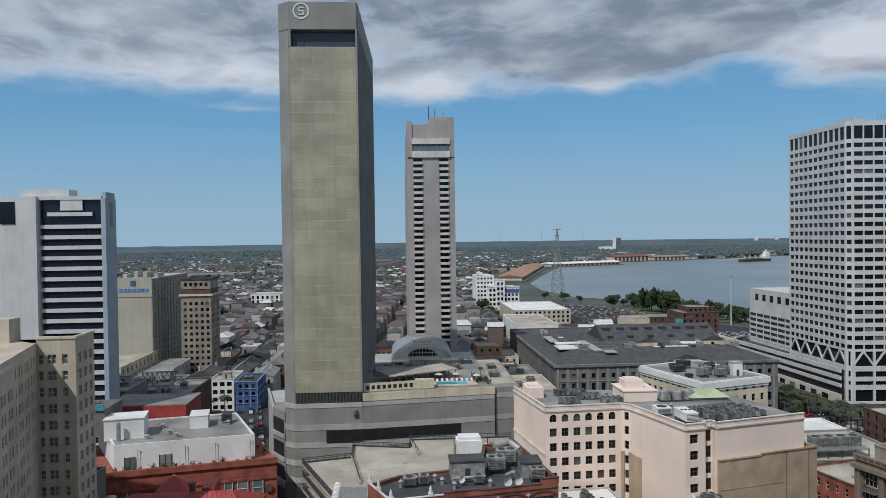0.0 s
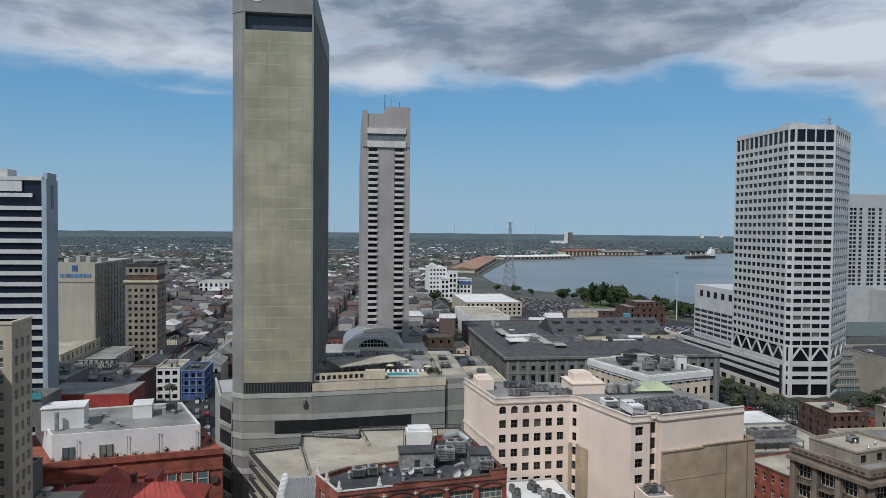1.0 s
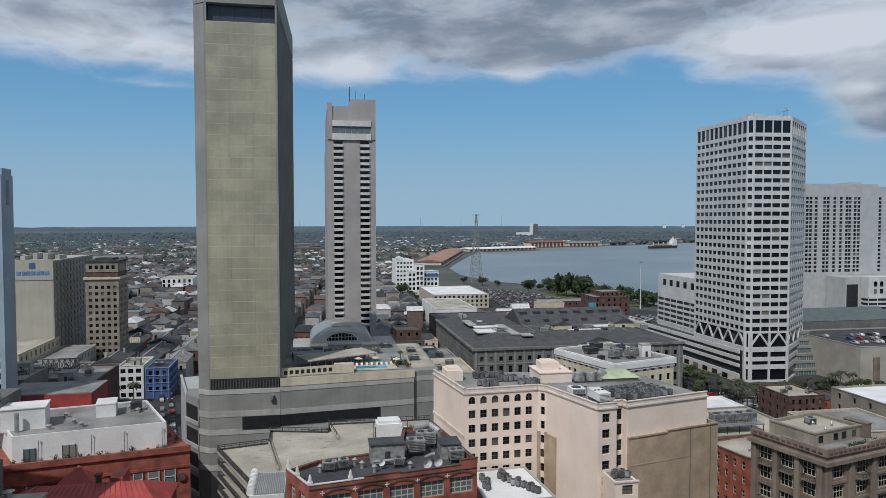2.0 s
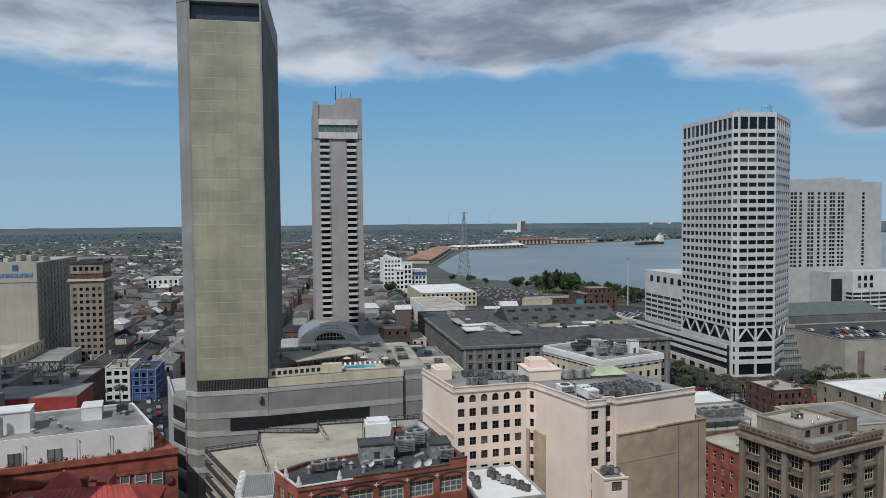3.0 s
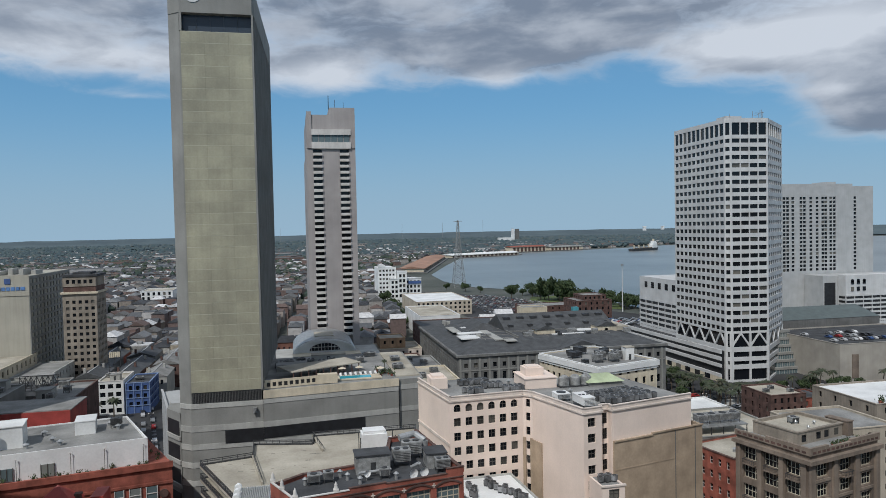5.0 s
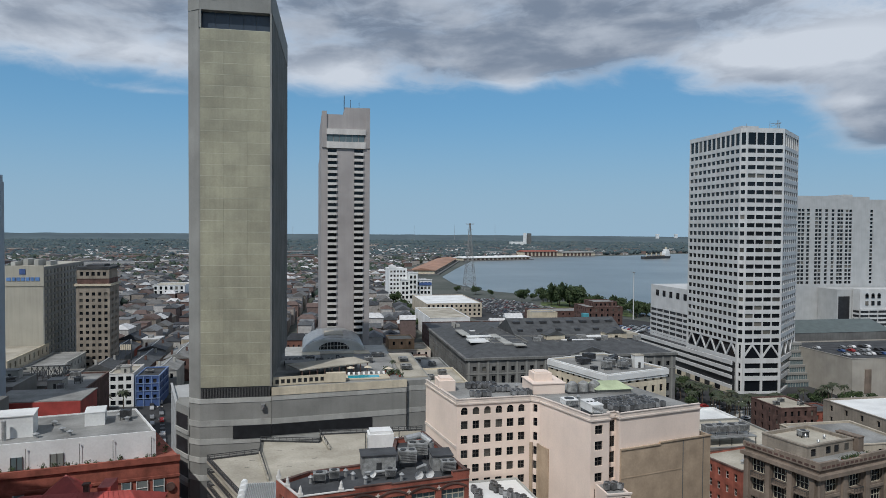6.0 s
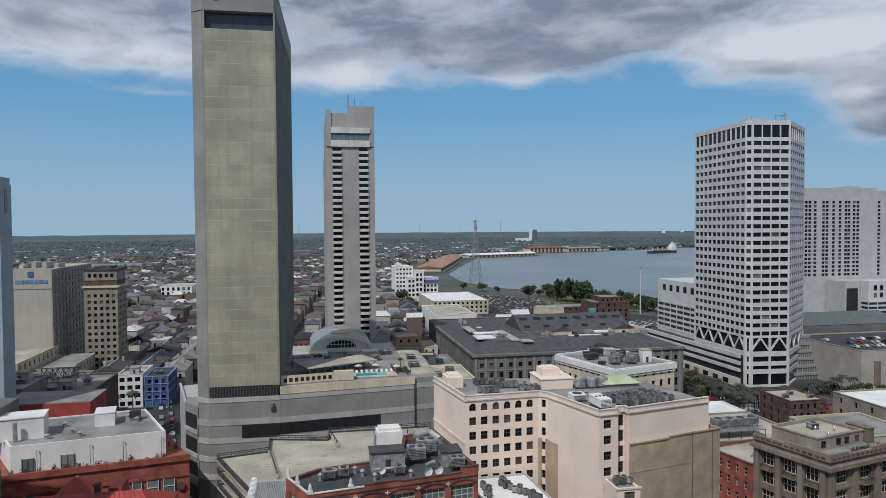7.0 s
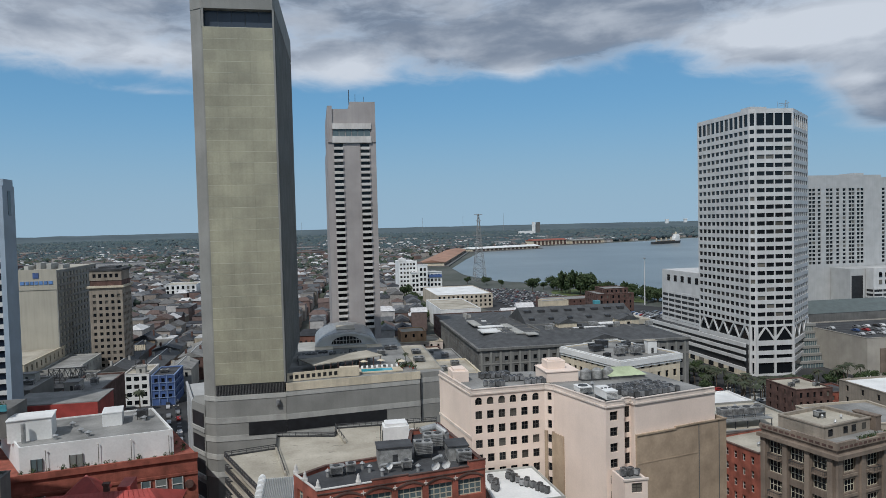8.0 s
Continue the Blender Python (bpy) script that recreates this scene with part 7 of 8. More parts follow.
def tree_meshes(h, spread, lobes, leaves, size):
    bm = bmesh.new()
    tube(bm, (0, 0, 0), (0.1, 0, h * 0.4), 0.4, 0.25, 7)
    st = ([], [])
    for i in range(lobes):
        a = 6.2832 * i / lobes + random.uniform(-0.4, 0.4)
        r = spread * random.uniform(0.25, 0.6)
        c = (r * math.cos(a), r * math.sin(a), h * random.uniform(0.5, 0.8))
        tube(bm, (0.1, 0, h * 0.35), c, 0.16, 0.05, 5)
        leaf_cloud(st, c, spread * random.uniform(0.35, 0.55), h * random.uniform(0.14, 0.24), leaves // lobes, size)
    trunk = mesh_of("trunk", bm, M_TRUNK)
    me = bpy.data.meshes.new("crown")
    me.from_pydata(st[0], [], st[1])
    me.materials.append(M_LEAF)
    return trunk, me


TREES = [tree_meshes(*a) for a in ((13, 7, 9, 1100, 0.55), (10, 6, 8, 900, 0.5), (15, 9, 10, 1300, 0.6))]


def tree(x, y, kind, s=1.0):
    t = thing("tree", x, y, 0, "dark green broad-crowned tree with uneven foliage", "tree", "park and street trees", turn=random.uniform(0, 360))
    t.scale = (s, s, s)
    for name, me in zip(("trunk", "crown"), TREES[kind]):
        piece(name, me, t, Matrix())


for i in range(46):
    u = i / 45
    x, y = 262 + 62 * u + random.uniform(-12, 12), 760 - 190 * u + random.uniform(-20, 14)
    tree(x, y, i % 3, random.uniform(0.7, 1.15))
for x, y, s in ((262, 700, 1.7), (270, 690, 1.8), (281, 700, 1.5), (256, 708, 1.3), (290, 690, 1.3), (232, 735, 1.3), (205, 838, 0.8), (188, 868, 0.75), (218, 815, 0.7), (300, 640, 1.2), (310, 628, 1.3), (318, 615, 1.3)):
    tree(x, y, random.randrange(3), s)
for i in range(26):
    tree(84 + i * 0.9 + random.uniform(-6, 6), 560 + i * 16 + random.uniform(-8, 8), i % 3, random.uniform(0.6, 1.0))
for x, y, s in ((40, 470, 0.9), (20, 480, 0.8), (-30, 470, 0.8), (62, 258, 0.8), (68, 262, 0.9), (-120, 760, 1), (-110, 770, 1.1), (-100, 760, 0.9)):
    tree(x, y, random.randrange(3), s)


def palm_meshes():
    bm = bmesh.new()
    p = Vector((0, 0, 0))
    for i in range(6):
        q = p + Vector((0.05 * i, 0.02, 1.35))
        tube(bm, p, q, 0.26 - 0.015 * i, 0.245 - 0.015 * i, 7)
        p = q
    trunk = mesh_of("trunk", bm, M_TRUNK)
    vs, fs = [], []
    for k in range(30):
        a = 6.2832 * k / 30 * 2.6 + random.uniform(-0.2, 0.2)
        up = random.uniform(-0.3, 1.1)
        d = Vector((math.cos(a), math.sin(a), 0))
        side = Vector((-d.y, d.x, 0))
        last = None
        for j in range(7):
            s = j / 6
            c = p + d * (2.9 * s) + Vector((0, 0, up * 1.8 * s - 1.9 * s * s))
            w = 0.42 * math.sin(math.pi * min(1, s * 0.9 + 0.08))
            o = len(vs)
            vs += [c - side * w - Vector((0, 0, 0.25 * w)), c, c + side * w - Vector((0, 0, 0.25 * w))]
            if last is not None:
                fs += [(last, last + 1, o + 1, o), (last + 1, last + 2, o + 2, o + 1)]
            last = o
    me = bpy.data.meshes.new("frond_crown")
    me.from_pydata(vs, [], fs)
    me.materials.append(M_PALM)
    return trunk, me


PALM = palm_meshes()


def palm(x, y, s=1.0, z=0.0):
    t = thing("palm_tree", x, y, z, "street palm with drooping fronds on a bare trunk", "palm tree", "street palms", turn=random.uniform(0, 360))
    t.scale = (s, s, s)
    for name, me in zip(("trunk", "fronds"), PALM):
        piece(name, me, t, Matrix())


for i in range(12):
    palm(172 + i * 1.0 + random.uniform(-1, 1), 322 - i * 4.6, random.uniform(0.9, 1.15), 0.12)
for x, y in ((186, 268), (190, 272), (195, 274), (200, 270), (206, 276), (222, 279), (229, 276), (236, 280), (246, 290), (250, 286), (268, 276), (276, 280), (283, 278), (290, 281), (178, 262), (172, 270), (-78, 322), (-84, 321), (26, 213)):
    palm(x, y, random.uniform(0.9, 1.2) if x > 100 or x < 0 else 0.42, 36.3 if 0 < x < 30 else 0.12)


for i in range(14):
    palm(168 + random.uniform(0, 26), 262 + random.uniform(0, 48), random.uniform(0.8, 1.15), 0.12)
for i in range(12):
    tree(167 + random.uniform(0, 22), 284 + i * 4.0, 1, random.uniform(0.55, 0.8))
for i in range(8):
    tree(204 + i * 8.0, 281 + random.uniform(-2, 4), 1, random.uniform(0.5, 0.7))


# ---- cars ----
def car_mesh():
    bm = bmesh.new()
    body = [(-2.2, 0.3), (2.2, 0.3), (2.25, 0.75), (1.3, 0.9), (0.7, 1.42), (-1.1, 1.45), (-1.8, 0.95), (-2.25, 0.85)]
    a = [bm.verts.new((x, -0.85, z)) for x, z in body]
    b = [bm.verts.new((x, 0.85, z)) for x, z in body]
    bm.faces.new(a)
    bm.faces.new(b[::-1])
    for i in range(len(body)):
        j = (i + 1) % len(body)
        bm.faces.new((a[j], a[i], b[i], b[j]))
    return bm


CAR_PAINTS = [mat("car_" + n, c, 0.3, 0.05, 0.5, 4, bump=0) for n, c in (("white", (0.7, 0.7, 0.7)), ("black", (0.02, 0.02, 0.022)), ("grey", (0.22, 0.23, 0.24)), ("red", (0.3, 0.03, 0.03)), ("blue", (0.04, 0.08, 0.2)), ("silver", (0.45, 0.46, 0.47)))]
CAR_BODY = [mesh_of("car_body", car_mesh(), m) for m in CAR_PAINTS]
CAR_NAMES = ["white", "black", "grey", "red", "blue", "silver"]
CAR_WINDOWS = mesh_of("car_windows", boxes((-1.15, 0.75, -0.87, 0.87, 0.95, 1.3)), M_GLASS)
CAR_WHEEL = mesh_of("car_wheel", (lambda b: (tube(b, (0, -0.1, 0), (0, 0.1, 0), 0.32, n=10), b)[-1])(bmesh.new()), M_METALDARK)


def car(x, y, z, turn):
    k = random.choice((0, 1, 1, 1, 2, 2, 2, 3, 4, 5, 5))
    t = thing("car", x, y, z, "parked %s car among others" % CAR_NAMES[k], "car", "parked cars", turn=turn)
    piece("body", CAR_BODY[k], t, Matrix())
    piece("windows", CAR_WINDOWS, t, Matrix())
    for sx in (-1.35, 1.35):
        for sy in (-0.8, 0.8):
            piece("wheel", CAR_WHEEL, t, pose(sx, sy, 0.32))


for r in range(4):
    for i in range(12):
        x, y = 207 + r * 7.5 + random.uniform(-0.3, 0.3), 408 + i * 2.7 + random.uniform(-0.4, 0.4)
        if random.random() < 0.8 and y < 436:
            car(x, y, 15.5, random.choice((0, 180)))
for r in range(3):
    for i in range(11):
        if random.random() < 0.7:
            car(262 + i * 3.0, 300 + r * 10 + random.uniform(-0.5, 0.5), 19.25, 90)
for i in range(26):
    street_y = 205 + i * 5.2
    car(-40 - (street_y - 205) * 0.21 + random.choice((-1.8, 2.0)), street_y, 0.13, 102)
for i in range(24):
    car(168 + random.uniform(0, 90), random.choice((262, 266, 284, 288)), 0.13, random.choice((0, 180)))


# ---- riverside ----
flat("lawn", [(236, 690), (258, 745), (300, 742), (316, 650), (300, 600), (262, 640)], 0.4, M_GRASS, "bright green riverside lawn with trees", "lawn")
flat("car_park", [(120, 470), (252, 470), (300, 560), (262, 640), (232, 700), (180, 850), (140, 860), (150, 560)], 0.22, M_ASPHALT, "wide dark riverside car park", "car park")
st = ([], [])
for r in range(24):
    for i in range(26):
        if random.random() < 0.8:
            x, y = 150 + i * 3.4 + 0.12 * (r * 12), 500 + r * 12
            if x < 130 + (y - 470) * 0.1 or x > 292 - (y - 560) * 0.33 or (205 < x < 252 and 505 < y < 560) or (y > 590 and x < 172):
                continue
            m = pose(x, y, 0.22, 0, 0, 90)
            quick_box(st, m, -2.2, 2.2, -0.85, 0.85, 0.3, 0.9)
            quick_box(st, m, -1.4, 1.0, -0.75, 0.75, 0.91, 1.4)
store_part("parked_cars", st, M_CAR, None)
tagged(bpy.data.objects["parked_cars"], "rows of many small parked cars by the river", "cars", kind="stuff")

town_block("riverside_brick_block", 218, 248, 520, 548, 19.5, M_BRICKDARK, M_ROOFGREY, "red-brown brick riverside block with roof storey", 6, 4, 1.6, 2.2, 4.2, "fl", M_GLASS)
town_block("riverside_brick_penthouse", 226, 246, 526, 546, 23, M_BRICKDARK, M_ROOFGREY, "brick roof storey with pale columns", 5, 1, 1.6, 1.8, 3, "fl")
town_block("long_brick_shed", 192, 240, 575, 600, 10, M_BRICKDARK, M_ROOFGREY, "long low brick shed beside the car park", 8, 2, 1.4, 1.8, 3.6, "f")
town_block("pale_shed", 186, 208, 560, 575, 11, M_CREAM, M_ROOFGREY, "pale rendered shed beside the brick shed", 4, 2, 1.4, 1.8, 3.6, "")
town_block("white_roofed_market", 106, 158, 622, 706, 13, M_BEIGE, M_ROOFWHITE, "large block with bright white flat roof and arcade", 12, 3, 2.0, 2.2, 3.8, "f")
town_block("white_store", 88, 118, 500, 570, 15.5, M_ROOFWHITE, M_ROOFPALE, "big blank white-fronted store block", 8, 3, 1.2, 1.8, 4, "")
town_block("dark_roofed_row", 82, 150, 440, 498, 13, M_BRICKDARK, M_SLATE, "long brick row with dark roofs and sash windows", 14, 3, 1.2, 2.0, 3.8, "fl", M_GLASS, None, None, 0, 12)


def brewery():
    t = thing("white_brewery", 120, 780, 0, "white stepped former brewery with turret and blue sign band", "building")
    t.matrix_world = Matrix()
    st = ([], [])
    cores = boxes((88.6, 107.4, 760.6, 800, 0, 37), (100.6, 134, 752.6, 790, 0, 24), (108.6, 117.4, 748.6, 770, 0, 32))
    part("core", cores, M_ROOFWHITE, t)
    facade(t, st, (88, 760), (108, 760), 0, 38, even(5, 1, 19, 2.2), floors(7, 33, 4.6, 2.2), 0.5, M_GLASS, budget=35)
    facade(t, st, (100, 752), (134.5, 752), 0, 25, even(8, 1, 33.5, 2.6), floors(4, 20, 5, 3.0), 0.5, M_GLASS, budget=32)
    facade(t, st, (108, 748), (118, 748), 0, 33, even(2, 1, 9, 2.6), floors(5, 27, 5.4, 3.4), 0.5, M_GLASS, budget=10)
    store_part("wall", st, M_ROOFWHITE, t)
    part("sign_band", boxes((120, 134, 751.2, 751.9, 19.5, 22.5)), M_BLUE, t, "blue blank sign band")
    part("parapet", boxes((88, 96, 759.6, 760.6, 38, 40.5), (107.6, 118.4, 747.6, 748.6, 33, 34.2), (100, 134.6, 751.4, 752.6, 25, 26)), M_ROOFWHITE, t)


brewery()


def wharf(name, p, q, width, h, roof_m, label):
    t = thing(name, p[0], p[1], 0, label, "wharf shed")
    m, length = face_at(p, q)
    t.matrix_world = m
    part("shed_wall", boxes((0, length, 0, width, 2, h)), M_CREAM, t)
    bm = bmesh.new()
    v = [bm.verts.new(c) for c in ((-2, -2, h), (length + 2, -2, h), (length + 2, width + 2, h), (-2, width + 2, h), (-2, width / 2, h + 4), (length + 2, width / 2, h + 4))]
    for f in ((0, 1, 5, 4), (2, 3, 4, 5), (0, 4, 3), (1, 2, 5)):
        bm.faces.new([v[i] for i in f])
    part("roof", bm, roof_m, t)
    part("quay", boxes((-6, length + 6, -8, width + 4, 0.3, 2)), M_GREYDARK, t)
    for i in range(int(length / 14)):
        part("door", boxes((3 + i * 14, 11 + i * 14, -0.15, 0, 2.2, h - 1.5)), M_BRICKDARK, t)


M_RUST = mat("rust_orange_roof", (0.36, 0.21, 0.145), 0.85, 0.15, 0.03, 0.6)
wharf("orange_roofed_wharf", (222, 1215), (372, 1730), 46, 8, M_RUST, "long wharf shed with rust-orange roof on the river")
wharf("white_roofed_wharf", (392, 1740), (600, 1830), 45, 8, M_ROOFWHITE, "white-roofed wharf shed along the river bend")
wharf("far_brick_wharf", (640, 2010), (760, 2050), 40, 16, M_BRICK, "distant brick warehouse on the river bank")
wharf("far_pale_wharf", (780, 2060), (900, 2090), 40, 12, M_ROOFGREY, "distant pale warehouse on the river bank")


def lattice_mast():
    t = thing("river_mast", 211.5, 900, 0, "tall steel lattice power mast with cross-arm", "mast")
    legs = [(-1, -1), (1, -1), (1, 1), (-1, 1)]
    wide = lambda z: 7.2 * (1 - z / 89) ** 1.2 + 0.8
    n = 13
    zs = [89 * (1 - (1 - i / n) ** 1.25) for i in range(n + 1)]
    for a in legs:
        bm = bmesh.new()
        for z0, z1 in zip(zs, zs[1:]):
            tube(bm, (a[0] * wide(z0), a[1] * wide(z0), z0), (a[0] * wide(z1), a[1] * wide(z1), z1), 0.28, n=5)
        part("leg", bm, M_MACHINE, t)
    for z0, z1 in zip(zs, zs[1:]):
        bm = bmesh.new()
        for i in range(4):
            a, b = legs[i], legs[(i + 1) % 4]
            tube(bm, (a[0] * wide(z0), a[1] * wide(z0), z0), (b[0] * wide(z1), b[1] * wide(z1), z1), 0.16, n=4)
            tube(bm, (b[0] * wide(z0), b[1] * wide(z0), z0), (a[0] * wide(z1), a[1] * wide(z1), z1), 0.16, n=4)
            tube(bm, (a[0] * wide(z1), a[1] * wide(z1), z1), (b[0] * wide(z1), b[1] * wide(z1), z1), 0.16, n=4)
        part("brace", bm, M_MACHINE, t)
    part("cross_arm", boxes((-5.5, 5.5, -0.4, 0.4, 87.5, 88.3), (-3.5, 3.5, -0.3, 0.3, 80, 80.6)), M_MACHINE, t)
    t = thing("white_pole", 291, 588, 0, "tall white steel pole with lamp crown", "pole")
    bm = bmesh.new()
    tube(bm, (0, 0, 0), (0, 0, 43), 0.55, 0.3, 8)
    part("shaft", bm, M_WHITE, t)
    bm = bmesh.new()
    tube(bm, (0, 0, 42), (0, 0, 43.2), 1.3, 1.3, 10)
    part("lamp_ring", bm, M_METAL, t)


lattice_mast()


def ship():
    t = thing("cargo_ship", 1012, 1900, 0.3, "dark-hulled cargo ship with white superstructure at the bend", "ship", turn=24)
    L = 66
    bm = bmesh.new()
    ring = lambda z, k: [(-L + 4, -8 * k), (L - 14, -8 * k), (L * k, 0), (L - 14, 8 * k), (-L + 4, 8 * k), (-L, 0)]
    lo, hi = [bm.verts.new((x, y, 0)) for x, y in ring(0, 0.94)], [bm.verts.new((x, y, 7)) for x, y in ring(7, 1)]
    bm.faces.new(hi)
    for i in range(6):
        bm.faces.new((lo[i], lo[(i + 1) % 6], hi[(i + 1) % 6], hi[i]))
    part("hull", bm, M_METALDARK, t, "near-black hull")
    t2 = part("superstructure", boxes((30, 52, -7.5, 7.5, 7, 15), (34, 50, -7, 7, 15, 22), (38, 48, -6, 6, 22, 27)), M_ROOFWHITE, t)
    part("funnel", boxes((40, 45, -2, 2, 27, 33)), M_CREAM, t)
    for x in (-46, -24, -2, 20):
        part("crane_post", boxes((x - 1.2, x + 1.2, -1.5, 1.5, 7, 17)), M_CREAM, t)
        part("hatch", boxes((x + 4, x + 16, -6, 6, 7, 9)), M_TAN, t)


ship()


def far_marks():
    t = thing("lift_bridge", 2195, 4000, 0, "far pale lift bridge with two towers", "bridge")
    for x in (-62, 62):
        part("tower", boxes((x - 9, x + 9, -6, 6, 0, 58), (x - 11, x + 11, -7, 7, 58, 63)), M_ROOFWHITE, t)
    part("span", boxes((-52, 52, -5, 5, 22, 32)), M_GREYLIGHT, t)
    t = thing("grain_elevator", 1000, 3200, 0, "far pale grain elevator with tower", "silo")
    part("silo_block", boxes((-46, 18, 0, 30, 0, 26)), M_ROOFWHITE, t)
    part("tower", boxes((18, 30, 0, 14, 0, 68)), M_ROOFWHITE, t)
    t = thing("dark_far_tower", 1078, 3300, 0, "far dark slim tower on the horizon", "tower")
    part("shaft", boxes((-9, 9, 0, 15, 0, 66)), M_GREYDARK, t)
    for x, y, h in ((-560, 3900, 120), (-80, 4200, 95), (640, 4200, 105), (1120, 4100, 120), (250, 4300, 100), (880, 4150, 112)):
        t = thing("far_aerial", x, y, 0, "thin far aerial mast on the horizon", "mast", "far masts")
        bm = bmesh.new()
        tube(bm, (0, 0, 0), (0, 0, h), 1.0, 0.5, 5)
        part("shaft", bm, M_MACHINE, t)


far_marks()


# ---- the old quarter: rows of houses ----
KEEP_OUT = [(-160, -60, 255, 435), (-75, 70, 180, 432), (60, 172, 285, 500), (80, 128, 495, 575), (84, 172, 600, 815), (165, 330, 430, 900), (-180, -125, 810, 875), (130, 330, 540, 900), (-66, -30, 200, 345), (180, 500, 285, 540)]
RIVER_EDGE = [(200, 560), (195, 700), (160, 850), (170, 1000), (185, 1200), (190, 1420), (330, 1760), (470, 1960), (800, 2100), (1300, 2330), (2600, 2900)]


def dry(x, y):
    """True on the near side of the river or beyond it."""
    if y > 2500 + max(0, (x - 1500)) * 0.5:
        return True
    for (x0, y0), (x1, y1) in zip(RIVER_EDGE, RIVER_EDGE[1:]):
        if y0 <= y <= y1 and x < x0 + (x1 - x0) * (y - y0) / (y1 - y0) - 8:
            return True
    if x > 700 and y > 2180 + (x - 700) * 0.42:
        return True
    return y < 560 and x < 200


def seen(x, y, margin=60):
    a = math.degrees(math.atan2(x, y))
    return -29 - margin / 10 < a < 47 and y > 200


HOUSE_WALLS = [mat("house_" + n, c, 0.88, 0.15, 0.3, 3.0, streak=0.2, piece=0.15) for n, c in (("cream", (0.42, 0.37, 0.29)), ("brick", (0.21, 0.10, 0.075)), ("white", (0.55, 0.54, 0.51)), ("tan", (0.32, 0.25, 0.18)), ("grey", (0.26, 0.26, 0.25)))]
HOUSE_ROOFS = [mat("houseroof_" + n, c, 0.85, 0.22, 0.25, 3.0, piece=0.25) for n, c in (("slate", (0.042, 0.046, 0.054)), ("grey", (0.13, 0.136, 0.142)), ("rust", (0.11, 0.068, 0.055)), ("pale", (0.52, 0.525, 0.52)))]
WALL_WORDS, ROOF_WORDS = ["cream stucco", "red brick", "white stucco", "tan stucco", "grey stucco"], ["dark slate", "grey metal", "rusty red", "pale flat"]


def house_roof(st, m, a, b, h, kind):
    vs, fs = st
    o = len(vs)
    rise = min(a, b) * 0.55
    if kind == 3:
        quick_box(st, m, -a, a, -b, b, h, h + 0.5)
        return
    e = 0.5
    ridge = ((-a - e, 0), (a + e, 0)) if a >= b else ((0, -b - e), (0, b + e))
    if random.random() < 0.5:
        ridge = tuple((x * 0.55, y * 0.55) for x, y in ridge)
    pts = [(-a - e, -b - e, h), (a + e, -b - e, h), (a + e, b + e, h), (-a - e, b + e, h), (*ridge[0], h + rise), (*ridge[1], h + rise)]
    vs += [m @ Vector(p) for p in pts]
    if a >= b:
        f = ((0, 1, 5, 4), (1, 2, 5), (2, 3, 4, 5), (3, 0, 4))
    else:
        f = ((0, 1, 4), (1, 2, 5, 4), (2, 3, 5), (3, 0, 4, 5))
    fs += [tuple(o + i for i in q) for q in f] + [(o + 3, o + 2, o + 1, o)]


def townhouse(x, y, a, b, h, turn, wk, rk):
    t = thing("townhouse", x, y, 0, "%s townhouse with %s roof in the old quarter" % (WALL_WORDS[wk], ROOF_WORDS[rk]), "house", "old quarter houses", turn=turn)
    part("wall", boxes((-a, a, -b, b, 0, h)), HOUSE_WALLS[wk], t)
    st = ([], [])
    house_roof(st, Matrix(), a, b, h, rk)
    store_part("roof", st, HOUSE_ROOFS[rk], t)
    if rk != 3 and random.random() < 0.8:
        part("chimney", boxes((a * 0.5, a * 0.5 + 0.9, -0.5, 0.5, h, h + min(a, b) * 0.55 + 1.6)), M_BRICKDARK, t)
    else:
        part("roof_box", boxes((-a * 0.4, a * 0.1, -b * 0.3, b * 0.2, h, h + 2.0)), M_MACHINE, t)
    if y < 500:
        n = max(2, int(a * 2 / 2.6))
        for i in range(n):
            for zf in range(int(h / 3.6)):
                piece("window", bpy.data.meshes.get("th_pane") or mesh_of("th_pane", boxes((-0.5, 0.5, -0.08, 0, 0, 1.8)), M_GLASS), t, pose(-a + 2 * a * (i + 0.5) / n, -b, 1.2 + 3.6 * zf))


far_walls, far_roofs = ([], []), ([], [])
count = 0
rng_turn = -4.5
c0, s0 = math.cos(radians(rng_turn)), math.sin(radians(rng_turn))
BLOCK = 96.0
for bj in range(0, 26):
    for bi in range(-12, 9):
        ox, oy = bi * BLOCK + 6, bj * BLOCK
        rows = [(k, s) for k in range(7) for s in range(6)]
        for k, s in rows:
            if bj > 9 and random.random() < 0.35:
                continue
            u = ox + 7 + k * 12.2 + random.uniform(-1, 1)
            v = oy + 6 + s * 14.6 + random.uniform(-1.5, 1.5)
            x, y = 76 + u * c0 - v * s0 - 6, 350 + u * s0 + v * c0
            if not seen(x, y) or not dry(x, y) or any(p <= x <= q and r <= y <= w for p, q, r, w in KEEP_OUT):
                continue
            a, b = random.uniform(4.6, 6.6), random.uniform(5.0, 7.6)
            edge = s in (0, 5) or k in (0, 6)
            h = random.choice((7, 9.5, 11, 13, 14)) if edge else random.choice((4, 6.5, 8))
            if y > 900:
                h *= 0.7
            wk, rk = random.randrange(5), random.choice((0, 0, 1, 1, 2, 3, 3))
            if y < 760 and count < 170:
                count += 1
                townhouse(x, y, a, b, h, rng_turn, wk, rk)
            else:
                m = pose(x, y, 0, 0, 0, rng_turn)
                quick_box(far_walls, m, -a, a, -b, b, 0, h)
                house_roof(far_roofs, m, a, b, h, rk)

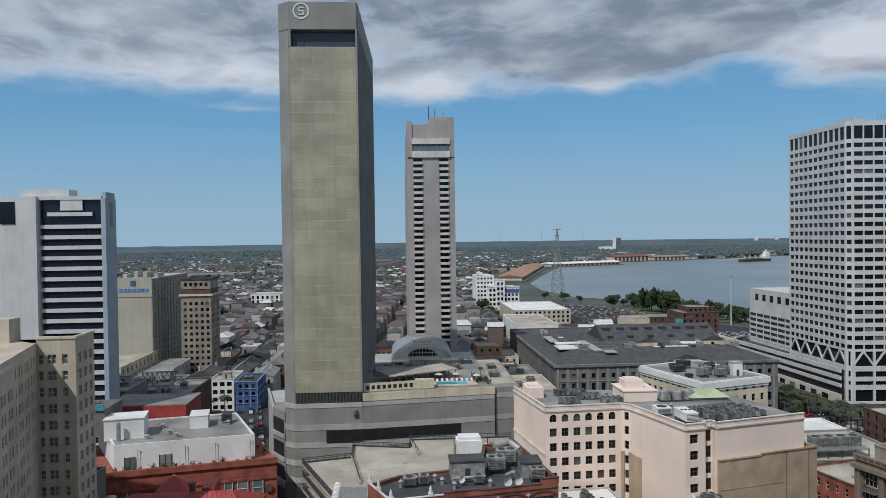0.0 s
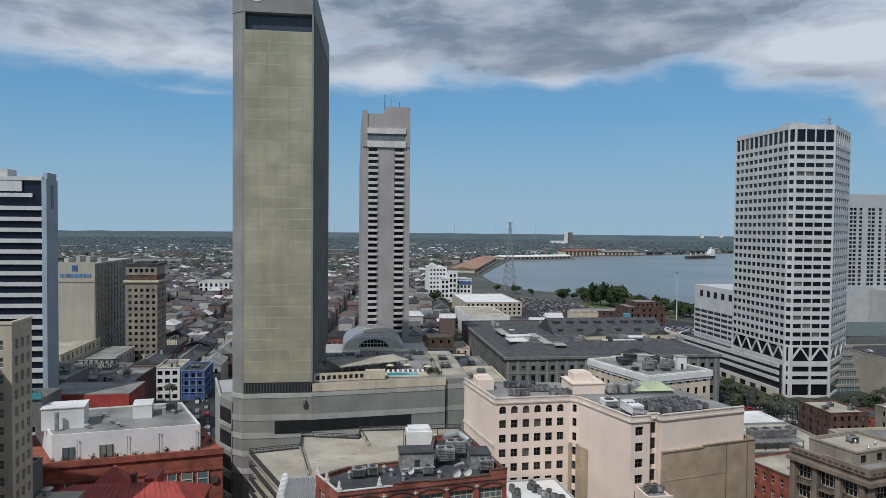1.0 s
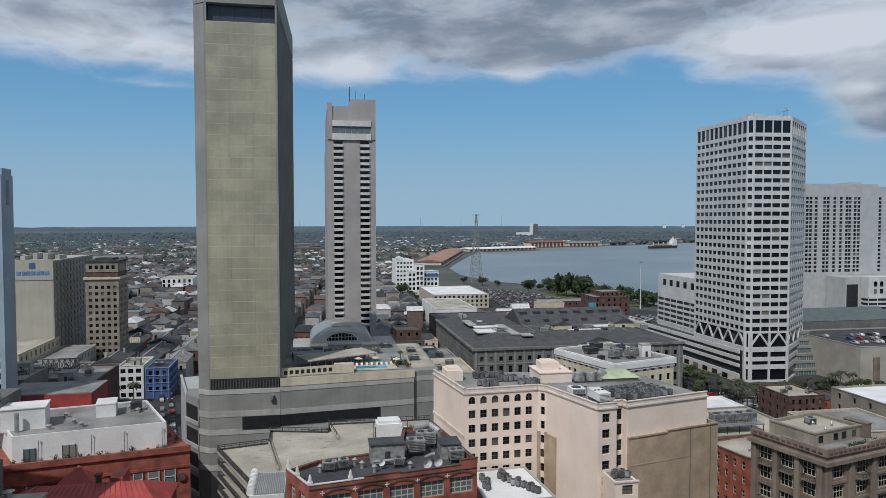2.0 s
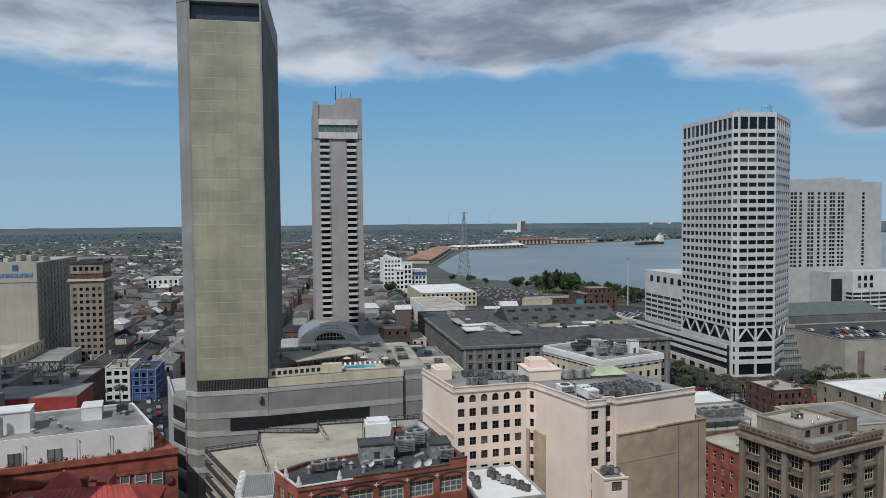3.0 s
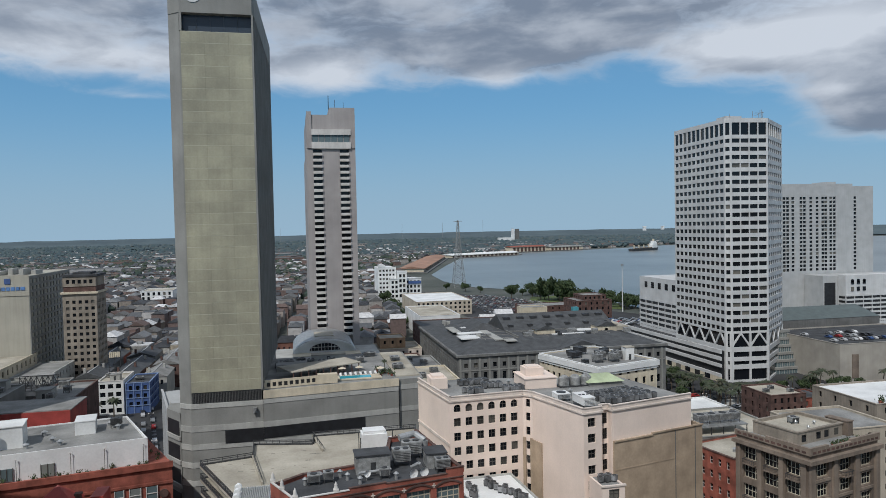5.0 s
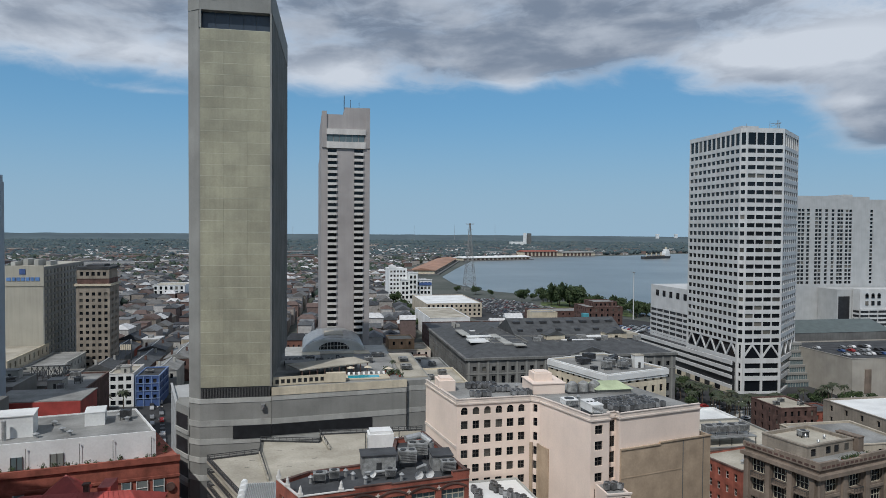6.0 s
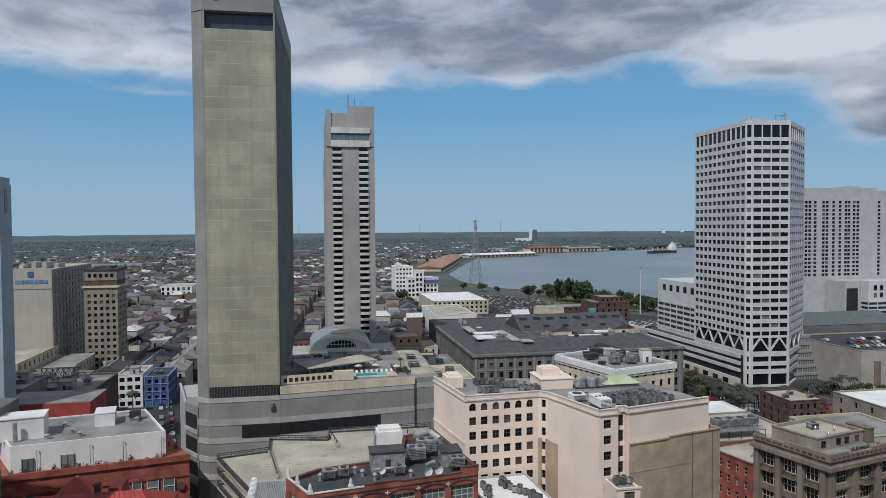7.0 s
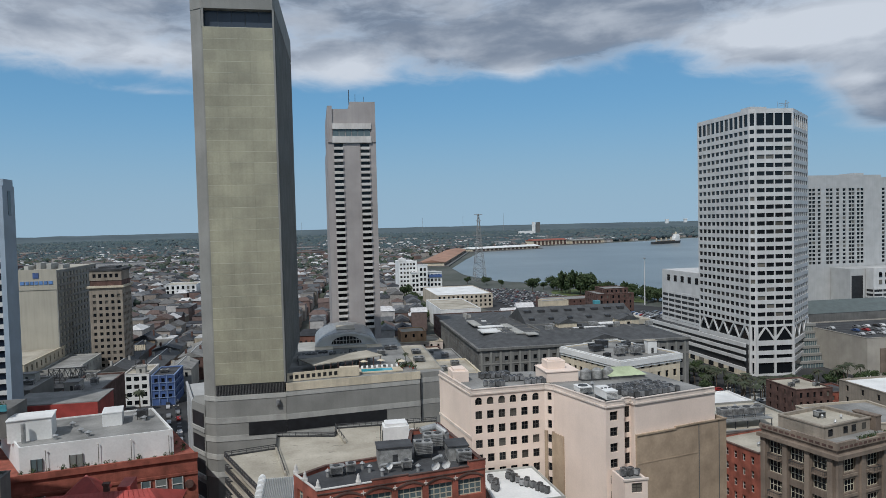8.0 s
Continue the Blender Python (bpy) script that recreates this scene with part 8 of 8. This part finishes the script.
# beyond the quarter: scattered low houses and larger pale sheds among trees
for _ in range(5200):
    d = 1500 + 3000 * random.random() ** 1.3
    ang = radians(random.uniform(-31, 47))
    x, y = d * math.sin(ang), d * math.cos(ang)
    if y < 1250 or not dry(x, y):
        continue
    big = random.random() < 0.07
    a, b, h = (random.uniform(18, 45), random.uniform(10, 20), random.uniform(8, 15)) if big else (random.uniform(5, 8), random.uniform(5, 9), random.uniform(5, 9))
    m = pose(x, y, 0, 0, 0, random.choice((-4.5, 20, 60)))
    quick_box(far_walls, m, -a, a, -b, b, 0, h)
    house_roof(far_roofs, m, a, b, h, 3 if big else random.choice((0, 1, 3)))
tagged(store_part("far_house_walls", far_walls, M_FARWALL, None), "countless small far house walls across the plain", "houses", kind="stuff")
tagged(store_part("far_house_roofs", far_roofs, M_FARROOF, None), "countless small far roofs across the plain", "roofs", kind="stuff")


# ---- far trees as one mass of uneven crowns ----
def crown_points():
    bm = bmesh.new()
    bmesh.ops.create_icosphere(bm, subdivisions=1, radius=1.0)
    vs = [v.co.copy() for v in bm.verts]
    fs = [tuple(v.index for v in f.verts) for f in bm.faces]
    bm.free()
    return vs, fs


CV, CF = crown_points()
tv, tf = [], []
hv, hf = [], []


NEAR_TREES, HAZE_TINTED_TREES = (tv, tf), (hv, hf)


def far_crown(x, y, r, h):
    # crowns past 1900 m get the copy with haze in its colour
    tv, tf = (NEAR_TREES if y < 1900 else HAZE_TINTED_TREES)
    o = len(tv)
    for v in CV:
        k = random.uniform(0.7, 1.25)
        tv.append((x + v.x * r * k, y + v.y * r * k, h * 0.5 + v.z * h * 0.5 * k))
    tf.extend(tuple(o + i for i in f) for f in CF)


for _ in range(15000):
    d = 620 + 4100 * random.random() ** 0.85
    ang = radians(random.uniform(-31, 47))
    x, y = d * math.sin(ang), d * math.cos(ang)
    if not dry(x, y) or any(p <= x <= q and r <= y <= w for p, q, r, w in KEEP_OUT):
        continue
    if y < 1250 and random.random() < 0.72:
        continue
    s = 1.0 + max(0, d - 1400) / 1500
    for _k in range(2):
        far_crown(x + random.uniform(-6, 6) * s, y + random.uniform(-6, 6) * s, random.uniform(3.5, 6.5) * s, random.uniform(8, 13) * (1 + (s - 1) * 0.35))
tagged(store_part("far_trees", (tv, tf), M_FARTREES, None), "dull green tree crowns spread over the far suburbs", "trees", kind="stuff")


tagged(store_part("hazy_trees", HAZE_TINTED_TREES, M_HAZETINTTREES, None), "tree crowns of the distant plain, haze painted into their blue-green", "trees", kind="stuff")


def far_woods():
    """Wooded land rising at the edge of sight; distance haze is put into its colour."""
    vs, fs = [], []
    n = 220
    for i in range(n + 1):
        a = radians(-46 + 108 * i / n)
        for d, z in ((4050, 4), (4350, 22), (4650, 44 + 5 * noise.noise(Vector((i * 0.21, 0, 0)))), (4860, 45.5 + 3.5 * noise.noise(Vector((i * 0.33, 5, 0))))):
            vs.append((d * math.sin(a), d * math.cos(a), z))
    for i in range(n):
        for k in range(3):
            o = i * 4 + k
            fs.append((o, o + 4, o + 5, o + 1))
    # bluish base and tint imitate the haze over distance
    m = mat("far_woods_haze_tint", (0.075, 0.105, 0.115), 1.0, 0.16, 0.004, 0.02, bump=0.0, tint=(0.055, 0.08, 0.095))
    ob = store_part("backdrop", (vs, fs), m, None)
    tagged(ob, "wooded plain at the horizon, distance haze painted into its blue-green", "woods", kind="structure")


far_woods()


# ---- unseen plain walls added behind the window, to darken reflections in glass ----
rear = new("wall_south", mesh_of("wall_south", boxes((-420, 420, -90, -72, 0, 96), (-300, -200, -88, -60, 0, 60), (120, 260, -86, -58, 0, 70)), M_BEIGE))
tagged(rear, "unseen plain masonry added behind the viewpoint to darken glass reflections", "wall", kind="structure")
